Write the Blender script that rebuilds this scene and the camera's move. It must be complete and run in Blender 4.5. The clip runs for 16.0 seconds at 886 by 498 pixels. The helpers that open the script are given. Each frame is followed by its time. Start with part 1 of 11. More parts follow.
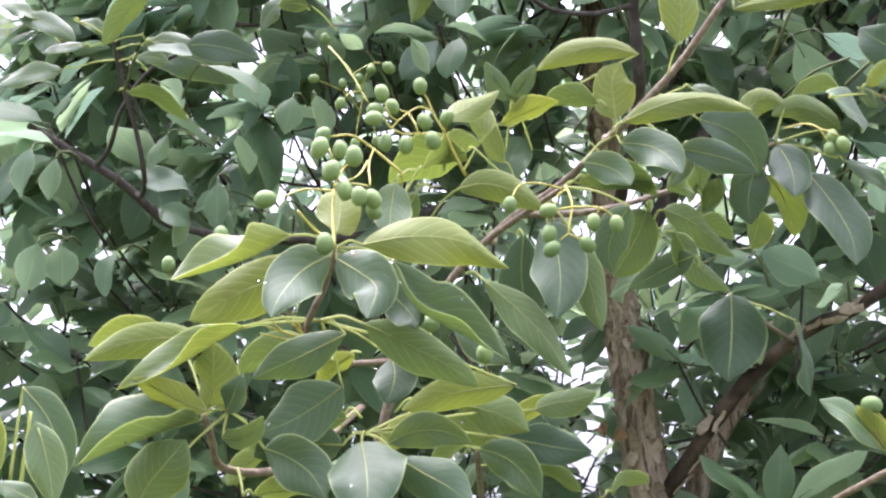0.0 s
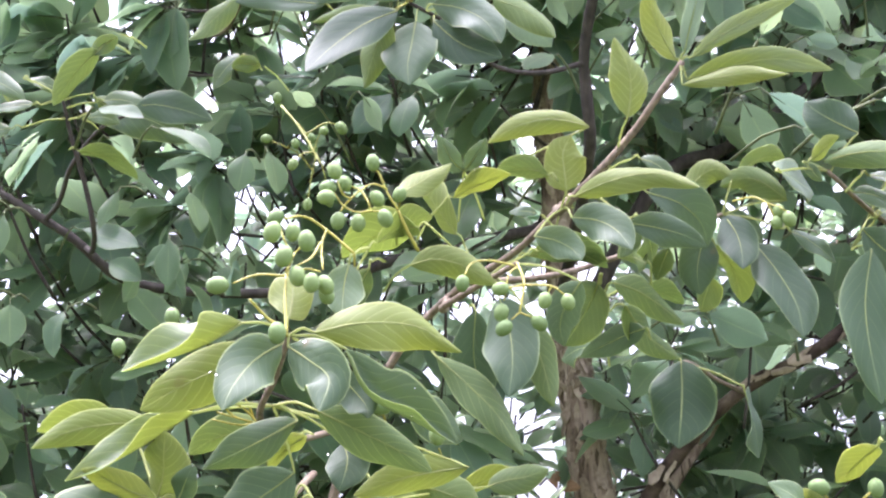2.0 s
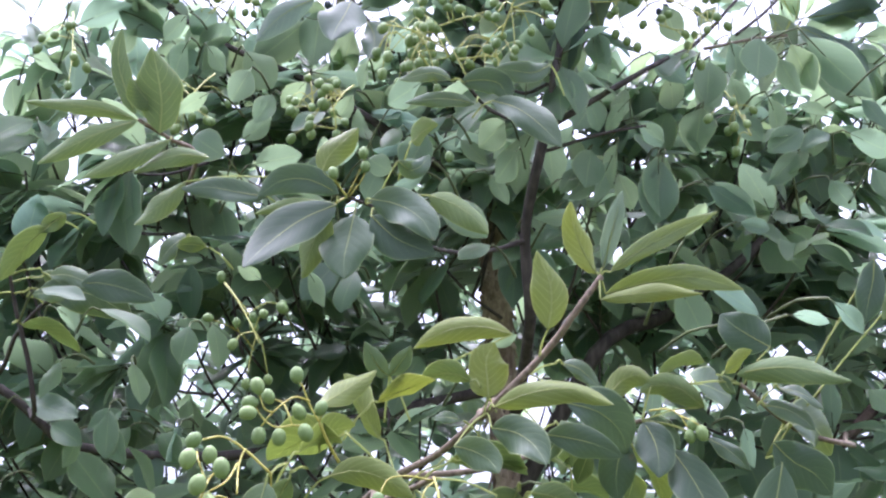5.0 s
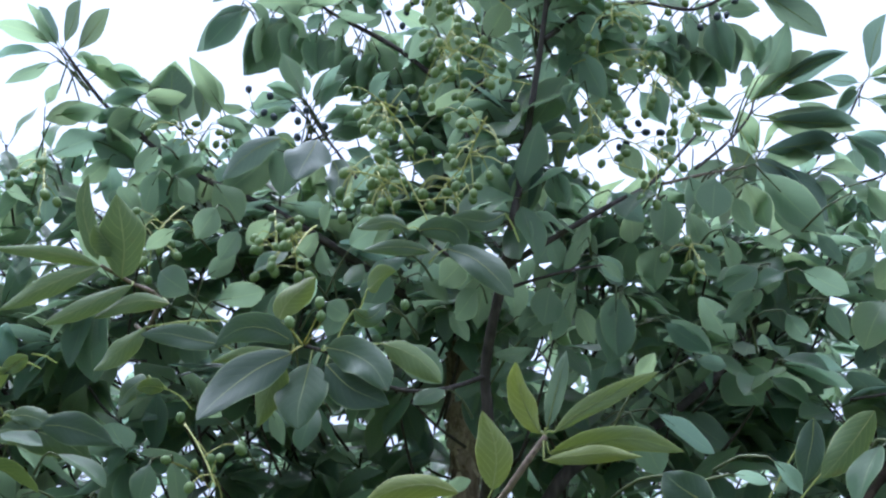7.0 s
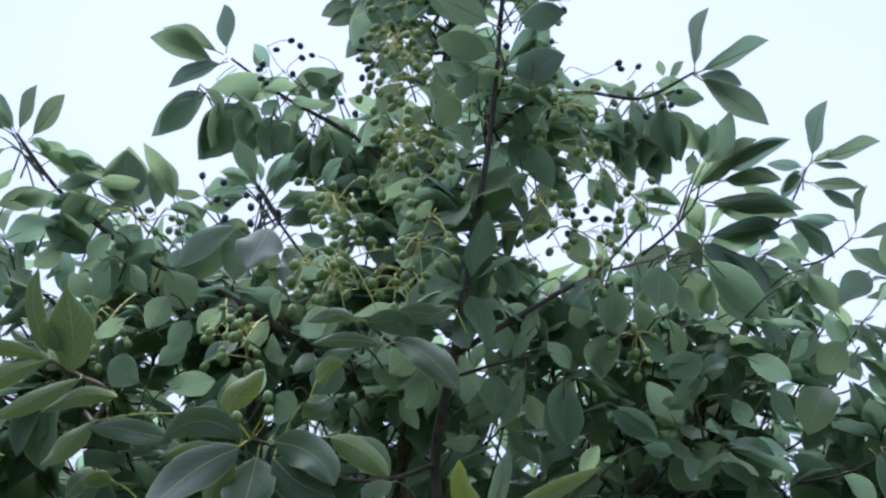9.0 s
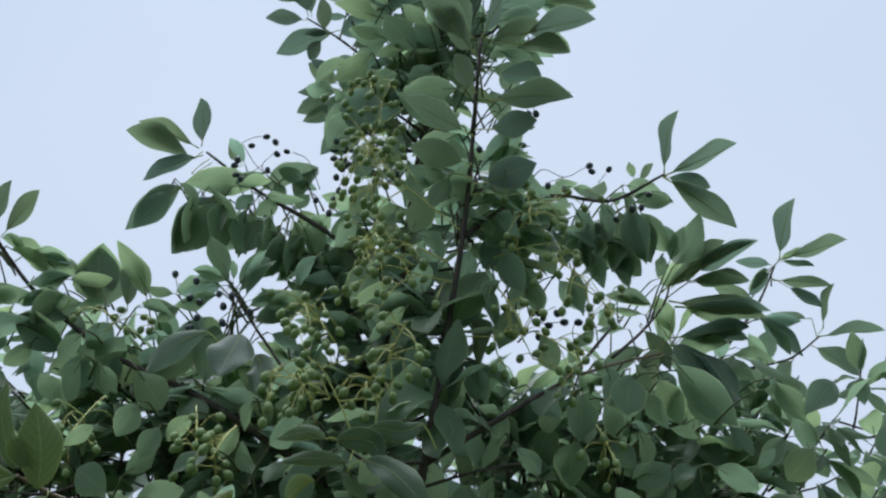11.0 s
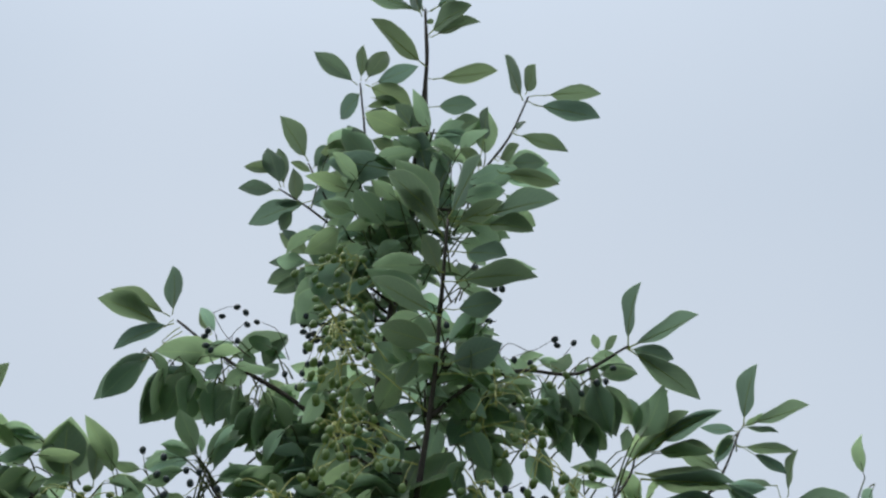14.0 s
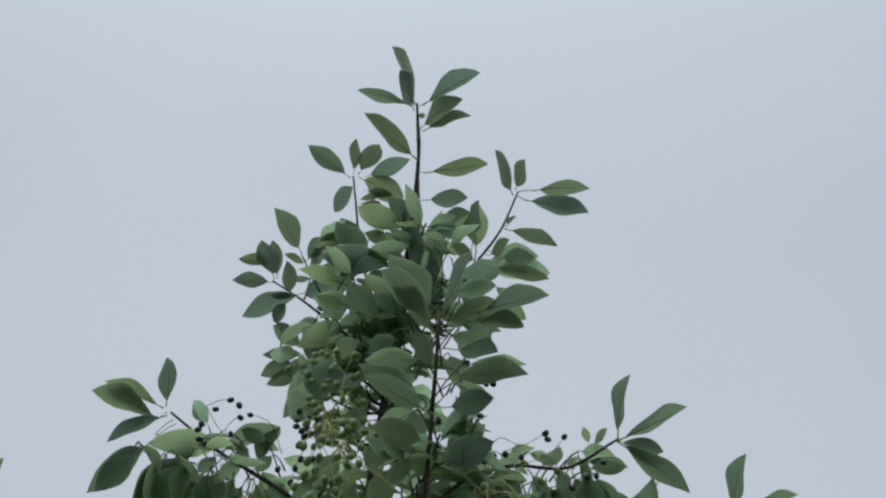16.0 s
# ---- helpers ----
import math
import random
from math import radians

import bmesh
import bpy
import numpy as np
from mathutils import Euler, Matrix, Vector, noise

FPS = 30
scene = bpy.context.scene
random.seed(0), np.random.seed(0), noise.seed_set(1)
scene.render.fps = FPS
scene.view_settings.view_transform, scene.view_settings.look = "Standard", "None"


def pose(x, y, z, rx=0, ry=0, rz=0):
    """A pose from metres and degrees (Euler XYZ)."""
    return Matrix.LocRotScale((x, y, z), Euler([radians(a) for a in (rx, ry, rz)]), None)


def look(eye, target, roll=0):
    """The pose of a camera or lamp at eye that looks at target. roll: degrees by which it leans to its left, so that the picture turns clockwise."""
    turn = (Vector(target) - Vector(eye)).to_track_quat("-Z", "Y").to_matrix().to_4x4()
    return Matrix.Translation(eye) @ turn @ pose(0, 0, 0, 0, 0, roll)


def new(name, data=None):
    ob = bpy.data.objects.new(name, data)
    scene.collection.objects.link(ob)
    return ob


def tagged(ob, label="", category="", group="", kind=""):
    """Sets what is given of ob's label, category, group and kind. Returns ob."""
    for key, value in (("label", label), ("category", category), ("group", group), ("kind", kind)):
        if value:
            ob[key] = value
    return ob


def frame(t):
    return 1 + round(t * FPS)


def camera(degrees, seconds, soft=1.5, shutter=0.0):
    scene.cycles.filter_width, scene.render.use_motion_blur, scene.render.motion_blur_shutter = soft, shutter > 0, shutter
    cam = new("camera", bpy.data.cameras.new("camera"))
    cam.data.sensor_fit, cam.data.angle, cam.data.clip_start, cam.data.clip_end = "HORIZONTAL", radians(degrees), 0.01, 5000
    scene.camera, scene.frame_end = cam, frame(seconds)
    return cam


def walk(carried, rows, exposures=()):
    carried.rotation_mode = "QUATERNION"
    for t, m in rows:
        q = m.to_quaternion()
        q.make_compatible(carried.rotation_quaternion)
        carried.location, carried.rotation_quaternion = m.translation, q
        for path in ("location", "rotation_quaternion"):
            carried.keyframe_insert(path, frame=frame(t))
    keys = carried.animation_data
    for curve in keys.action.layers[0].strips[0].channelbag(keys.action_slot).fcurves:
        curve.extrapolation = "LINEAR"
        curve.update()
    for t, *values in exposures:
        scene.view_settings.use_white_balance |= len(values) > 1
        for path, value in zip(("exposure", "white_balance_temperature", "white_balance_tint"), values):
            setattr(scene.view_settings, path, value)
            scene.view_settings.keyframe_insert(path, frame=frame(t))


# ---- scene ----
cam = camera(40.95, 16.0, soft=2.35)
PATH = [
    (0, (0.0001, 0.0002, 1.5999), (-0.0001, 1.9566, 2.0152), 0.00),
    (0.5, (-0.0034, 0.0023, 1.6071), (0.0464, 1.9603, 2.0119), 0.16),
    (1, (-0.0036, -0.0027, 1.6233), (0.0734, 1.9528, 2.0360), -0.04),
    (1.5, (0.0009, -0.0071, 1.6297), (0.0801, 1.9463, 2.0513), -0.45),
    (2, (0.0002, -0.0116, 1.6389), (0.0797, 1.9334, 2.0977), -0.54),
    (2.5, (0.0082, -0.0219, 1.6516), (0.0951, 1.9161, 2.1380), -0.50),
    (3, (0.0073, -0.0304, 1.6613), (0.1044, 1.9033, 2.1627), -0.56),
    (3.5, (0.0096, -0.0400, 1.6721), (0.1159, 1.8834, 2.2098), -0.44),
    (4, (0.0163, -0.0503, 1.6816), (0.1347, 1.8609, 2.2590), -0.04),
    (6.5, (0.0708, -0.1061, 1.7601), (0.1961, 1.7481, 2.4992), 0.61),
    (7, (0.0732, -0.1227, 1.7665), (0.2146, 1.7127, 2.5483), 0.45),
    (7.5, (0.0764, -0.1362, 1.7724), (0.2302, 1.6823, 2.5906), 0.25),
    (8, (0.0845, -0.1477, 1.7770), (0.2575, 1.6533, 2.6294), 0.04),
    (8.5, (0.0869, -0.1549, 1.7806), (0.2744, 1.6402, 2.6424), -0.24),
    (9, (0.0856, -0.1583, 1.7852), (0.2890, 1.6235, 2.6706), -0.46),
    (11.5, (0.0834, -0.2150, 1.8506), (0.3327, 1.4940, 2.8592), -0.64),
    (12, (0.0842, -0.2238, 1.8561), (0.3405, 1.4634, 2.8990), -0.85),
    (12.5, (0.0833, -0.2318, 1.8622), (0.3455, 1.4370, 2.9329), -0.98),
    (13, (0.0825, -0.2443, 1.8740), (0.3521, 1.4068, 2.9699), -1.04),
    (13.5, (0.0813, -0.2642, 1.8845), (0.3534, 1.3644, 3.0129), -1.13),
    (14, (0.0793, -0.2815, 1.8932), (0.3555, 1.3234, 3.0542), -1.36),
    (14.5, (0.0760, -0.2971, 1.8994), (0.3557, 1.2898, 3.0840), -1.48),
    (15, (0.0710, -0.3117, 1.9056), (0.3519, 1.2568, 3.1143), -1.65),
    (15.5, (0.0663, -0.3281, 1.9103), (0.3466, 1.2151, 3.1514), -1.67),
    (16, (0.0656, -0.3432, 1.9126), (0.3498, 1.1899, 3.1652), -1.81),
]
walk(cam, [(t, look(eye, target, roll)) for t, eye, target, roll in PATH], exposures=[
    (0.0, 2.64, 6250, 32), (1.5, 2.86, 6200, 33), (3.0, 2.78, 6040, 35), (4.2, 2.42, 5850, 36), (6.4, 1.88, 5600, 27), (7.0, 1.48, 5400, 21), (9.0, 1.04, 5580, 21), (11.5, 0.52, 6050, 9), (14.0, 0.46, 6300, 9), (15.0, 0.36, 6400, 9), (16.0, 0.2, 6450, 10)])

# ---- overcast sky and a wide, weak sun behind the clouds ----
world = bpy.data.worlds.new("overcast_sky")
scene.world = world
world.use_nodes = True
wn, wl = world.node_tree.nodes, world.node_tree.links
wn.clear()
w_out, w_bg = wn.new("ShaderNodeOutputWorld"), wn.new("ShaderNodeBackground")
w_sky, w_mix, w_cloud = wn.new("ShaderNodeTexSky"), wn.new("ShaderNodeMix"), wn.new("ShaderNodeTexNoise")
w_ramp, w_tex = wn.new("ShaderNodeValToRGB"), wn.new("ShaderNodeTexCoord")
w_sky.sky_type, w_sky.sun_disc = "NISHITA", False
w_sky.sun_elevation, w_sky.sun_rotation = radians(66), radians(343)
w_mix.data_type = "RGBA"
w_mix.inputs["Factor"].default_value = 0.93
w_cloud.inputs["Scale"].default_value = 1.3
w_cloud.inputs["Detail"].default_value = 3.0
w_ramp.color_ramp.elements[0].position, w_ramp.color_ramp.elements[1].position = 0.3, 0.72
w_ramp.color_ramp.elements[0].color = (5.6, 6.35, 7.3, 1)
w_ramp.color_ramp.elements[1].color = (6.6, 7.15, 7.9, 1)
w_bg.inputs["Strength"].default_value = 0.1
wl.new(w_tex.outputs["Generated"], w_cloud.inputs["Vector"])
wl.new(w_cloud.outputs["Fac"], w_ramp.inputs["Fac"])
wl.new(w_sky.outputs["Color"], w_mix.inputs["A"])
wl.new(w_ramp.outputs["Color"], w_mix.inputs["B"])
# an overcast sky is brightest overhead
w_sep, w_lift, w_grad = wn.new("ShaderNodeSeparateXYZ"), wn.new("ShaderNodeMapRange"), wn.new("ShaderNodeMix")
w_lift.inputs["From Min"].default_value, w_lift.inputs["From Max"].default_value = 0.0, 1.0
w_lift.inputs["To Min"].default_value, w_lift.inputs["To Max"].default_value = 0.72, 2.1
w_pow = wn.new("ShaderNodeMath")
w_pow.operation = "POWER"
w_pow.inputs[1].default_value = 9.0
w_grad.data_type, w_grad.blend_type = "RGBA", "MULTIPLY"
w_grad.inputs["Factor"].default_value = 1.0
wl.new(w_tex.outputs["Generated"], w_sep.inputs["Vector"])
wl.new(w_sep.outputs["Z"], w_pow.inputs[0])
wl.new(w_pow.outputs[0], w_lift.inputs["Value"])
# and falls off towards the horizon
w_low, w_both = wn.new("ShaderNodeMapRange"), wn.new("ShaderNodeMath")
w_low.interpolation_type = "SMOOTHSTEP"
w_low.inputs["From Min"].default_value, w_low.inputs["From Max"].default_value = -0.05, 0.36
w_low.inputs["To Min"].default_value, w_low.inputs["To Max"].default_value = 0.36, 1.0
w_both.operation = "MULTIPLY"
wl.new(w_sep.outputs["Z"], w_low.inputs["Value"])
wl.new(w_low.outputs["Result"], w_both.inputs[0])
wl.new(w_lift.outputs["Result"], w_both.inputs[1])
# and is dimmer away from the veiled sun
w_far, w_all = wn.new("ShaderNodeMapRange"), wn.new("ShaderNodeMath")
w_far.interpolation_type = "SMOOTHSTEP"
w_far.inputs["From Min"].default_value, w_far.inputs["From Max"].default_value = -1.0, 0.5
w_far.inputs["To Min"].default_value, w_far.inputs["To Max"].default_value = 0.74, 1.0
w_all.operation = "MULTIPLY"
wl.new(w_sep.outputs["Y"], w_far.inputs["Value"])
wl.new(w_both.outputs[0], w_all.inputs[0])
wl.new(w_far.outputs["Result"], w_all.inputs[1])
wl.new(w_mix.outputs["Result"], w_grad.inputs["A"])
wl.new(w_all.outputs[0], w_grad.inputs["B"])
wl.new(w_grad.outputs["Result"], w_bg.inputs["Color"])
wl.new(w_bg.outputs["Background"], w_out.inputs["Surface"])

sun = new("sun", bpy.data.lights.new("sun", "SUN"))
sun.data.energy, sun.data.angle, sun.data.color = 3.1, radians(70), (1.0, 0.97, 0.93)
sun.matrix_world = look((-0.6, 4.6, 8.6), (0.3, 1.9, 2.0))


# ---- materials ----
def material(name, build, rough=0.5, spec=0.5):
    """A node material: build(nodes, links, shader) adds what drives its colour and relief."""
    m = bpy.data.materials.new(name)
    m.use_nodes = True
    n, l = m.node_tree.nodes, m.node_tree.links
    p = n["Principled BSDF"]
    p.inputs["Roughness"].default_value = rough
    p.inputs["Specular IOR Level"].default_value = spec
    build(n, l, p)
    return m


def ramp(n, l, fac, stops):
    r = n.new("ShaderNodeValToRGB")
    while len(r.color_ramp.elements) < len(stops):
        r.color_ramp.elements.new(0.5)
    for e, (at, c) in zip(r.color_ramp.elements, stops):
        e.position, e.color = at, (*c, 1)
    l.new(fac, r.inputs["Fac"])
    return r.outputs["Color"]


def noise_tex(n, l, scale, detail=4.0, coords="Object", stretch=None):
    tc, nt = n.new("ShaderNodeTexCoord"), n.new("ShaderNodeTexNoise")
    nt.inputs["Scale"].default_value, nt.inputs["Detail"].default_value = scale, detail
    if stretch:
        mp = n.new("ShaderNodeMapping")
        mp.inputs["Scale"].default_value = stretch
        l.new(tc.outputs[coords], mp.inputs["Vector"])
        l.new(mp.outputs["Vector"], nt.inputs["Vector"])
    else:
        l.new(tc.outputs[coords], nt.inputs["Vector"])
    return nt.outputs["Fac"]


def blend(n, l, kind, fac, a, b):
    x = n.new("ShaderNodeMix")
    x.data_type, x.blend_type = "RGBA", kind
    for key, v in (("Factor", fac), ("A", a), ("B", b)):
        if isinstance(v, (int, float)):
            x.inputs[key].default_value = v
        elif isinstance(v, tuple):
            x.inputs[key].default_value = (*v, 1)
        else:
            l.new(v, x.inputs[key])
    return x.outputs["Result"]


def calc(n, l, op, a, b=0.0):
    x = n.new("ShaderNodeMath")
    x.operation = op
    for key, v in ((0, a), (1, b)):
        if isinstance(v, (int, float)):
            x.inputs[key].default_value = v
        else:
            l.new(v, x.inputs[key])
    return x.outputs[0]


def bump(n, l, p, height, strength, distance=0.001):
    b = n.new("ShaderNodeBump")
    b.inputs["Strength"].default_value, b.inputs["Distance"].default_value = strength, distance
    l.new(height, b.inputs["Height"])
    l.new(b.outputs["Normal"], p.inputs["Normal"])
    return b.outputs["Normal"]


def leaf_material(name, dark, light, vein, glow, through_share, rough, spec, single, ribs=0.65):
    """Leaf skin. The uv map runs across (u, the midrib at 0.5) and along (v) the blade. single: each leaf is an object of its own."""

    def build(n, l, p):
        uv, sep = n.new("ShaderNodeUVMap"), n.new("ShaderNodeSeparateXYZ")
        l.new(uv.outputs["UV"], sep.inputs["Vector"])
        across = calc(n, l, "ABSOLUTE", calc(n, l, "SUBTRACT", sep.outputs["X"], 0.5))
        midrib = calc(n, l, "LESS_THAN", across, 0.013)
        # side veins run forwards from the midrib and bend towards the tip
        skew = calc(n, l, "SUBTRACT", sep.outputs["Y"], calc(n, l, "MULTIPLY", calc(n, l, "POWER", across, 1.25), 0.75))
        wave = calc(n, l, "ABSOLUTE", calc(n, l, "SUBTRACT", calc(n, l, "FRACT", calc(n, l, "MULTIPLY", skew, 8.0)), 0.5))
        side = calc(n, l, "MULTIPLY", calc(n, l, "LESS_THAN", wave, 0.045), ribs)
        rim = calc(n, l, "MULTIPLY", calc(n, l, "GREATER_THAN", across, 0.472), 0.75)
        veins = calc(n, l, "MAXIMUM", calc(n, l, "MAXIMUM", calc(n, l, "MULTIPLY", midrib, 0.9), side), rim)
        if single:
            rnd = n.new("ShaderNodeObjectInfo").outputs["Random"]
        else:
            rnd = n.new("ShaderNodeNewGeometry").outputs["Random Per Island"]
        mottle = noise_tex(n, l, 9.0 if single else 60.0, 5.0)
        tone = calc(n, l, "ADD", calc(n, l, "MULTIPLY", rnd, 0.7), calc(n, l, "MULTIPLY", mottle, 0.35))
        base = ramp(n, l, tone, [(0.1, dark), (0.95, light)])
        specks = calc(n, l, "GREATER_THAN", noise_tex(n, l, 26.0 if single else 170.0, 2.0), 0.74)
        base = blend(n, l, "MIX", calc(n, l, "MULTIPLY", specks, 0.55), base, (0.12, 0.085, 0.035))
        col = blend(n, l, "MIX", veins, base, vein)
        l.new(col, p.inputs["Base Color"])
        # waxy sheen, tinted bluish to stand in for haze over the leaves
        p.inputs["Sheen Weight"].default_value, p.inputs["Sheen Roughness"].default_value = 0.04 if single else 0.08, 0.6
        p.inputs["Sheen Tint"].default_value = (0.86, 0.93, 1.0, 1)
        normal = bump(n, l, p, calc(n, l, "SUBTRACT", calc(n, l, "ADD", calc(n, l, "MULTIPLY", mottle, 0.6), calc(n, l, "MULTIPLY", wave, 0.35)), veins), 0.3, 0.0012)
        t, mx, out = n.new("ShaderNodeBsdfTranslucent"), n.new("ShaderNodeMixShader"), n["Material Output"]
        l.new(blend(n, l, "MULTIPLY", 0.6, blend(n, l, "MIX", rnd, (glow[0] * 0.86, glow[1] * 0.92, glow[2]), (glow[0] * 0.98, glow[1] * 0.96, glow[2] * 0.82)), blend(n, l, "MIX", veins, (0.8, 0.82, 0.8), (1, 1, 0.8))), t.inputs["Color"])
        l.new(normal, t.inputs["Normal"])
        mx.inputs["Fac"].default_value = through_share
        l.new(p.outputs["BSDF"], mx.inputs[1])
        l.new(t.outputs["BSDF"], mx.inputs[2])
        l.new(mx.outputs["Shader"], out.inputs["Surface"])
        l.new(ramp(n, l, mottle, [(0.3, (rough - 0.08,) * 3), (0.7, (rough + 0.1,) * 3)]), p.inputs["Roughness"])

    return material(name, build, rough, spec)


DEEP, FRESH = (0.026, 0.062, 0.032), (0.060, 0.112, 0.050)
UNDER, UNDER_FRESH = (0.105, 0.185, 0.090), (0.190, 0.285, 0.135)
GLOW_CROWN, GLOW_BACKLIT = (0.81, 0.95, 0.77), (0.80, 0.94, 0.78)
GLOW, GLOW_NEAR, GLOW_YOUNG = (0.76, 0.93, 0.60), (0.78, 0.90, 0.40), (0.80, 0.87, 0.33)
LEAF_TOP = leaf_material("leaf_upper_skin", (0.026, 0.062, 0.026), (0.060, 0.112, 0.046), (0.30, 0.36, 0.17), GLOW_NEAR, 0.20, 0.50, 0.42, True, 0.22)
LEAF_UNDER = leaf_material("leaf_lower_skin", (0.080, 0.135, 0.055), (0.140, 0.205, 0.075), (0.42, 0.48, 0.22), GLOW_NEAR, 0.37, 0.6, 0.3, True, 0.5)
FIRM_TOP = leaf_material("firm_leaf_upper_skin", (0.014, 0.040, 0.016), (0.035, 0.078, 0.031), (0.17, 0.23, 0.10), GLOW, 0.18, 0.50, 0.36, True, 0.2)
FIRM_UNDER = leaf_material("firm_leaf_lower_skin", (0.060, 0.105, 0.056), (0.110, 0.165, 0.084), (0.30, 0.36, 0.19), GLOW, 0.32, 0.6, 0.3, True, 0.4)
YOUNG_TOP = leaf_material("young_leaf_upper_skin", (0.048, 0.088, 0.030), (0.090, 0.140, 0.045), (0.34, 0.40, 0.15), GLOW_YOUNG, 0.34, 0.4, 0.5, True, 0.35)
YOUNG_UNDER = leaf_material("young_leaf_lower_skin", (0.105, 0.148, 0.034), (0.170, 0.215, 0.050), (0.44, 0.47, 0.19), GLOW_YOUNG, 0.42, 0.55, 0.35, True)
# paler, more translucent copy of the firm skins: backlight put into the colour
BACKLIT_TOP = leaf_material("backlit_leaf_upper_skin", (0.024, 0.054, 0.034), (0.052, 0.096, 0.057), (0.18, 0.23, 0.13), GLOW_BACKLIT, 0.34, 0.48, 0.36, True, 0.2)
BACKLIT_UNDER = leaf_material("backlit_leaf_lower_skin", (0.088, 0.132, 0.098), (0.152, 0.205, 0.145), (0.34, 0.40, 0.25), GLOW_BACKLIT, 0.44, 0.6, 0.3, True, 0.4)
CROWN_TOP = leaf_material("crown_leaf_upper_skin", DEEP, FRESH, (0.26, 0.31, 0.17), GLOW_CROWN, 0.57, 0.42, 0.4, False, 0.12)
CROWN_UNDER = leaf_material("crown_leaf_lower_skin", UNDER, UNDER_FRESH, (0.36, 0.41, 0.22), GLOW_CROWN, 0.60, 0.6, 0.35, False, 0.25)


def petiole_build(n, l, p):
    c = ramp(n, l, noise_tex(n, l, 40.0), [(0.3, (0.26, 0.31, 0.10)), (0.7, (0.40, 0.42, 0.15))])
    l.new(c, p.inputs["Base Color"])
    t, mx = n.new("ShaderNodeBsdfTranslucent"), n.new("ShaderNodeMixShader")
    l.new(blend(n, l, "MIX", 0.5, c, (0.9, 1.0, 0.6)), t.inputs["Color"])
    mx.inputs["Fac"].default_value = 0.5
    l.new(p.outputs["BSDF"], mx.inputs[1])
    l.new(t.outputs["BSDF"], mx.inputs[2])
    l.new(mx.outputs["Shader"], n["Material Output"].inputs["Surface"])


def crown_stalk_build(n, l, p):
    l.new(ramp(n, l, noise_tex(n, l, 40.0), [(0.3, (0.075, 0.095, 0.045)), (0.7, (0.13, 0.155, 0.065))]), p.inputs["Base Color"])


def stalk_build(n, l, p):
    l.new(ramp(n, l, noise_tex(n, l, 300.0), [(0.3, (0.30, 0.29, 0.05)), (0.7, (0.46, 0.41, 0.09))]), p.inputs["Base Color"])


def fruit_build(n, l, p):
    rnd = n.new("ShaderNodeObjectInfo").outputs["Random"]
    bloom = noise_tex(n, l, 700.0, 3.0)
    c = ramp(n, l, calc(n, l, "ADD", calc(n, l, "MULTIPLY", rnd, 0.5), calc(n, l, "MULTIPLY", bloom, 0.5)),
             [(0.2, (0.115, 0.190, 0.062)), (0.8, (0.200, 0.285, 0.098))])
    dots = calc(n, l, "GREATER_THAN", noise_tex(n, l, 1500.0, 1.0), 0.66)
    l.new(blend(n, l, "MIX", calc(n, l, "MULTIPLY", dots, 0.35), c, (0.2, 0.28, 0.14)), p.inputs["Base Color"])
    bump(n, l, p, bloom, 0.15, 0.0005)


def dark_fruit_build(n, l, p):
    bloom = noise_tex(n, l, 700.0, 3.0)
    l.new(ramp(n, l, bloom, [(0.2, (0.018, 0.030, 0.036)), (0.8, (0.050, 0.070, 0.078))]), p.inputs["Base Color"])


def upper_stalk_build(n, l, p):
    l.new(ramp(n, l, noise_tex(n, l, 300.0), [(0.3, (0.42, 0.44, 0.13)), (0.7, (0.56, 0.56, 0.20))]), p.inputs["Base Color"])


def dark_stalk_build(n, l, p):
    l.new(ramp(n, l, noise_tex(n, l, 300.0), [(0.3, (0.055, 0.050, 0.035)), (0.7, (0.11, 0.10, 0.06))]), p.inputs["Base Color"])


def bark_build(n, l, p):
    plates = noise_tex(n, l, 38.0, 6.0, "Object", (1.0, 1.0, 0.13))
    fine = noise_tex(n, l, 190.0, 5.0, "Object", (1.0, 1.0, 0.35))
    c = ramp(n, l, plates, [(0.34, (0.095, 0.068, 0.046)), (0.46, (0.27, 0.205, 0.150)), (0.6, (0.43, 0.345, 0.262)), (0.75, (0.54, 0.455, 0.36))])
    c = blend(n, l, "MULTIPLY", 0.55, c, ramp(n, l, fine, [(0.3, (0.45, 0.42, 0.4)), (0.7, (1, 1, 1))]))
    # short dark slits along the grain
    slits = calc(n, l, "GREATER_THAN", noise_tex(n, l, 105.0, 2.0, "Object", (1.0, 1.0, 0.16)), 0.63)
    c = blend(n, l, "MIX", calc(n, l, "MULTIPLY", slits, 0.8), c, (0.045, 0.030, 0.020))
    l.new(c, p.inputs["Base Color"])
    bump(n, l, p, blend(n, l, "ADD", 0.4, plates, fine), 0.9, 0.006)


def dark_bark_build(n, l, p):
    plates = noise_tex(n, l, 34.0, 6.0, "Object", (0.5, 1.0, 0.5))
    fine = noise_tex(n, l, 210.0, 5.0)
    c = ramp(n, l, plates, [(0.34, (0.030, 0.021, 0.015)), (0.46, (0.062, 0.045, 0.032)), (0.6, (0.115, 0.086, 0.060)), (0.75, (0.19, 0.148, 0.108))])
    c = blend(n, l, "MULTIPLY", 0.55, c, ramp(n, l, fine, [(0.3, (0.45, 0.42, 0.4)), (0.7, (1, 1, 1))]))
    l.new(c, p.inputs["Base Color"])
    bump(n, l, p, blend(n, l, "ADD", 0.4, plates, fine), 0.9, 0.005)


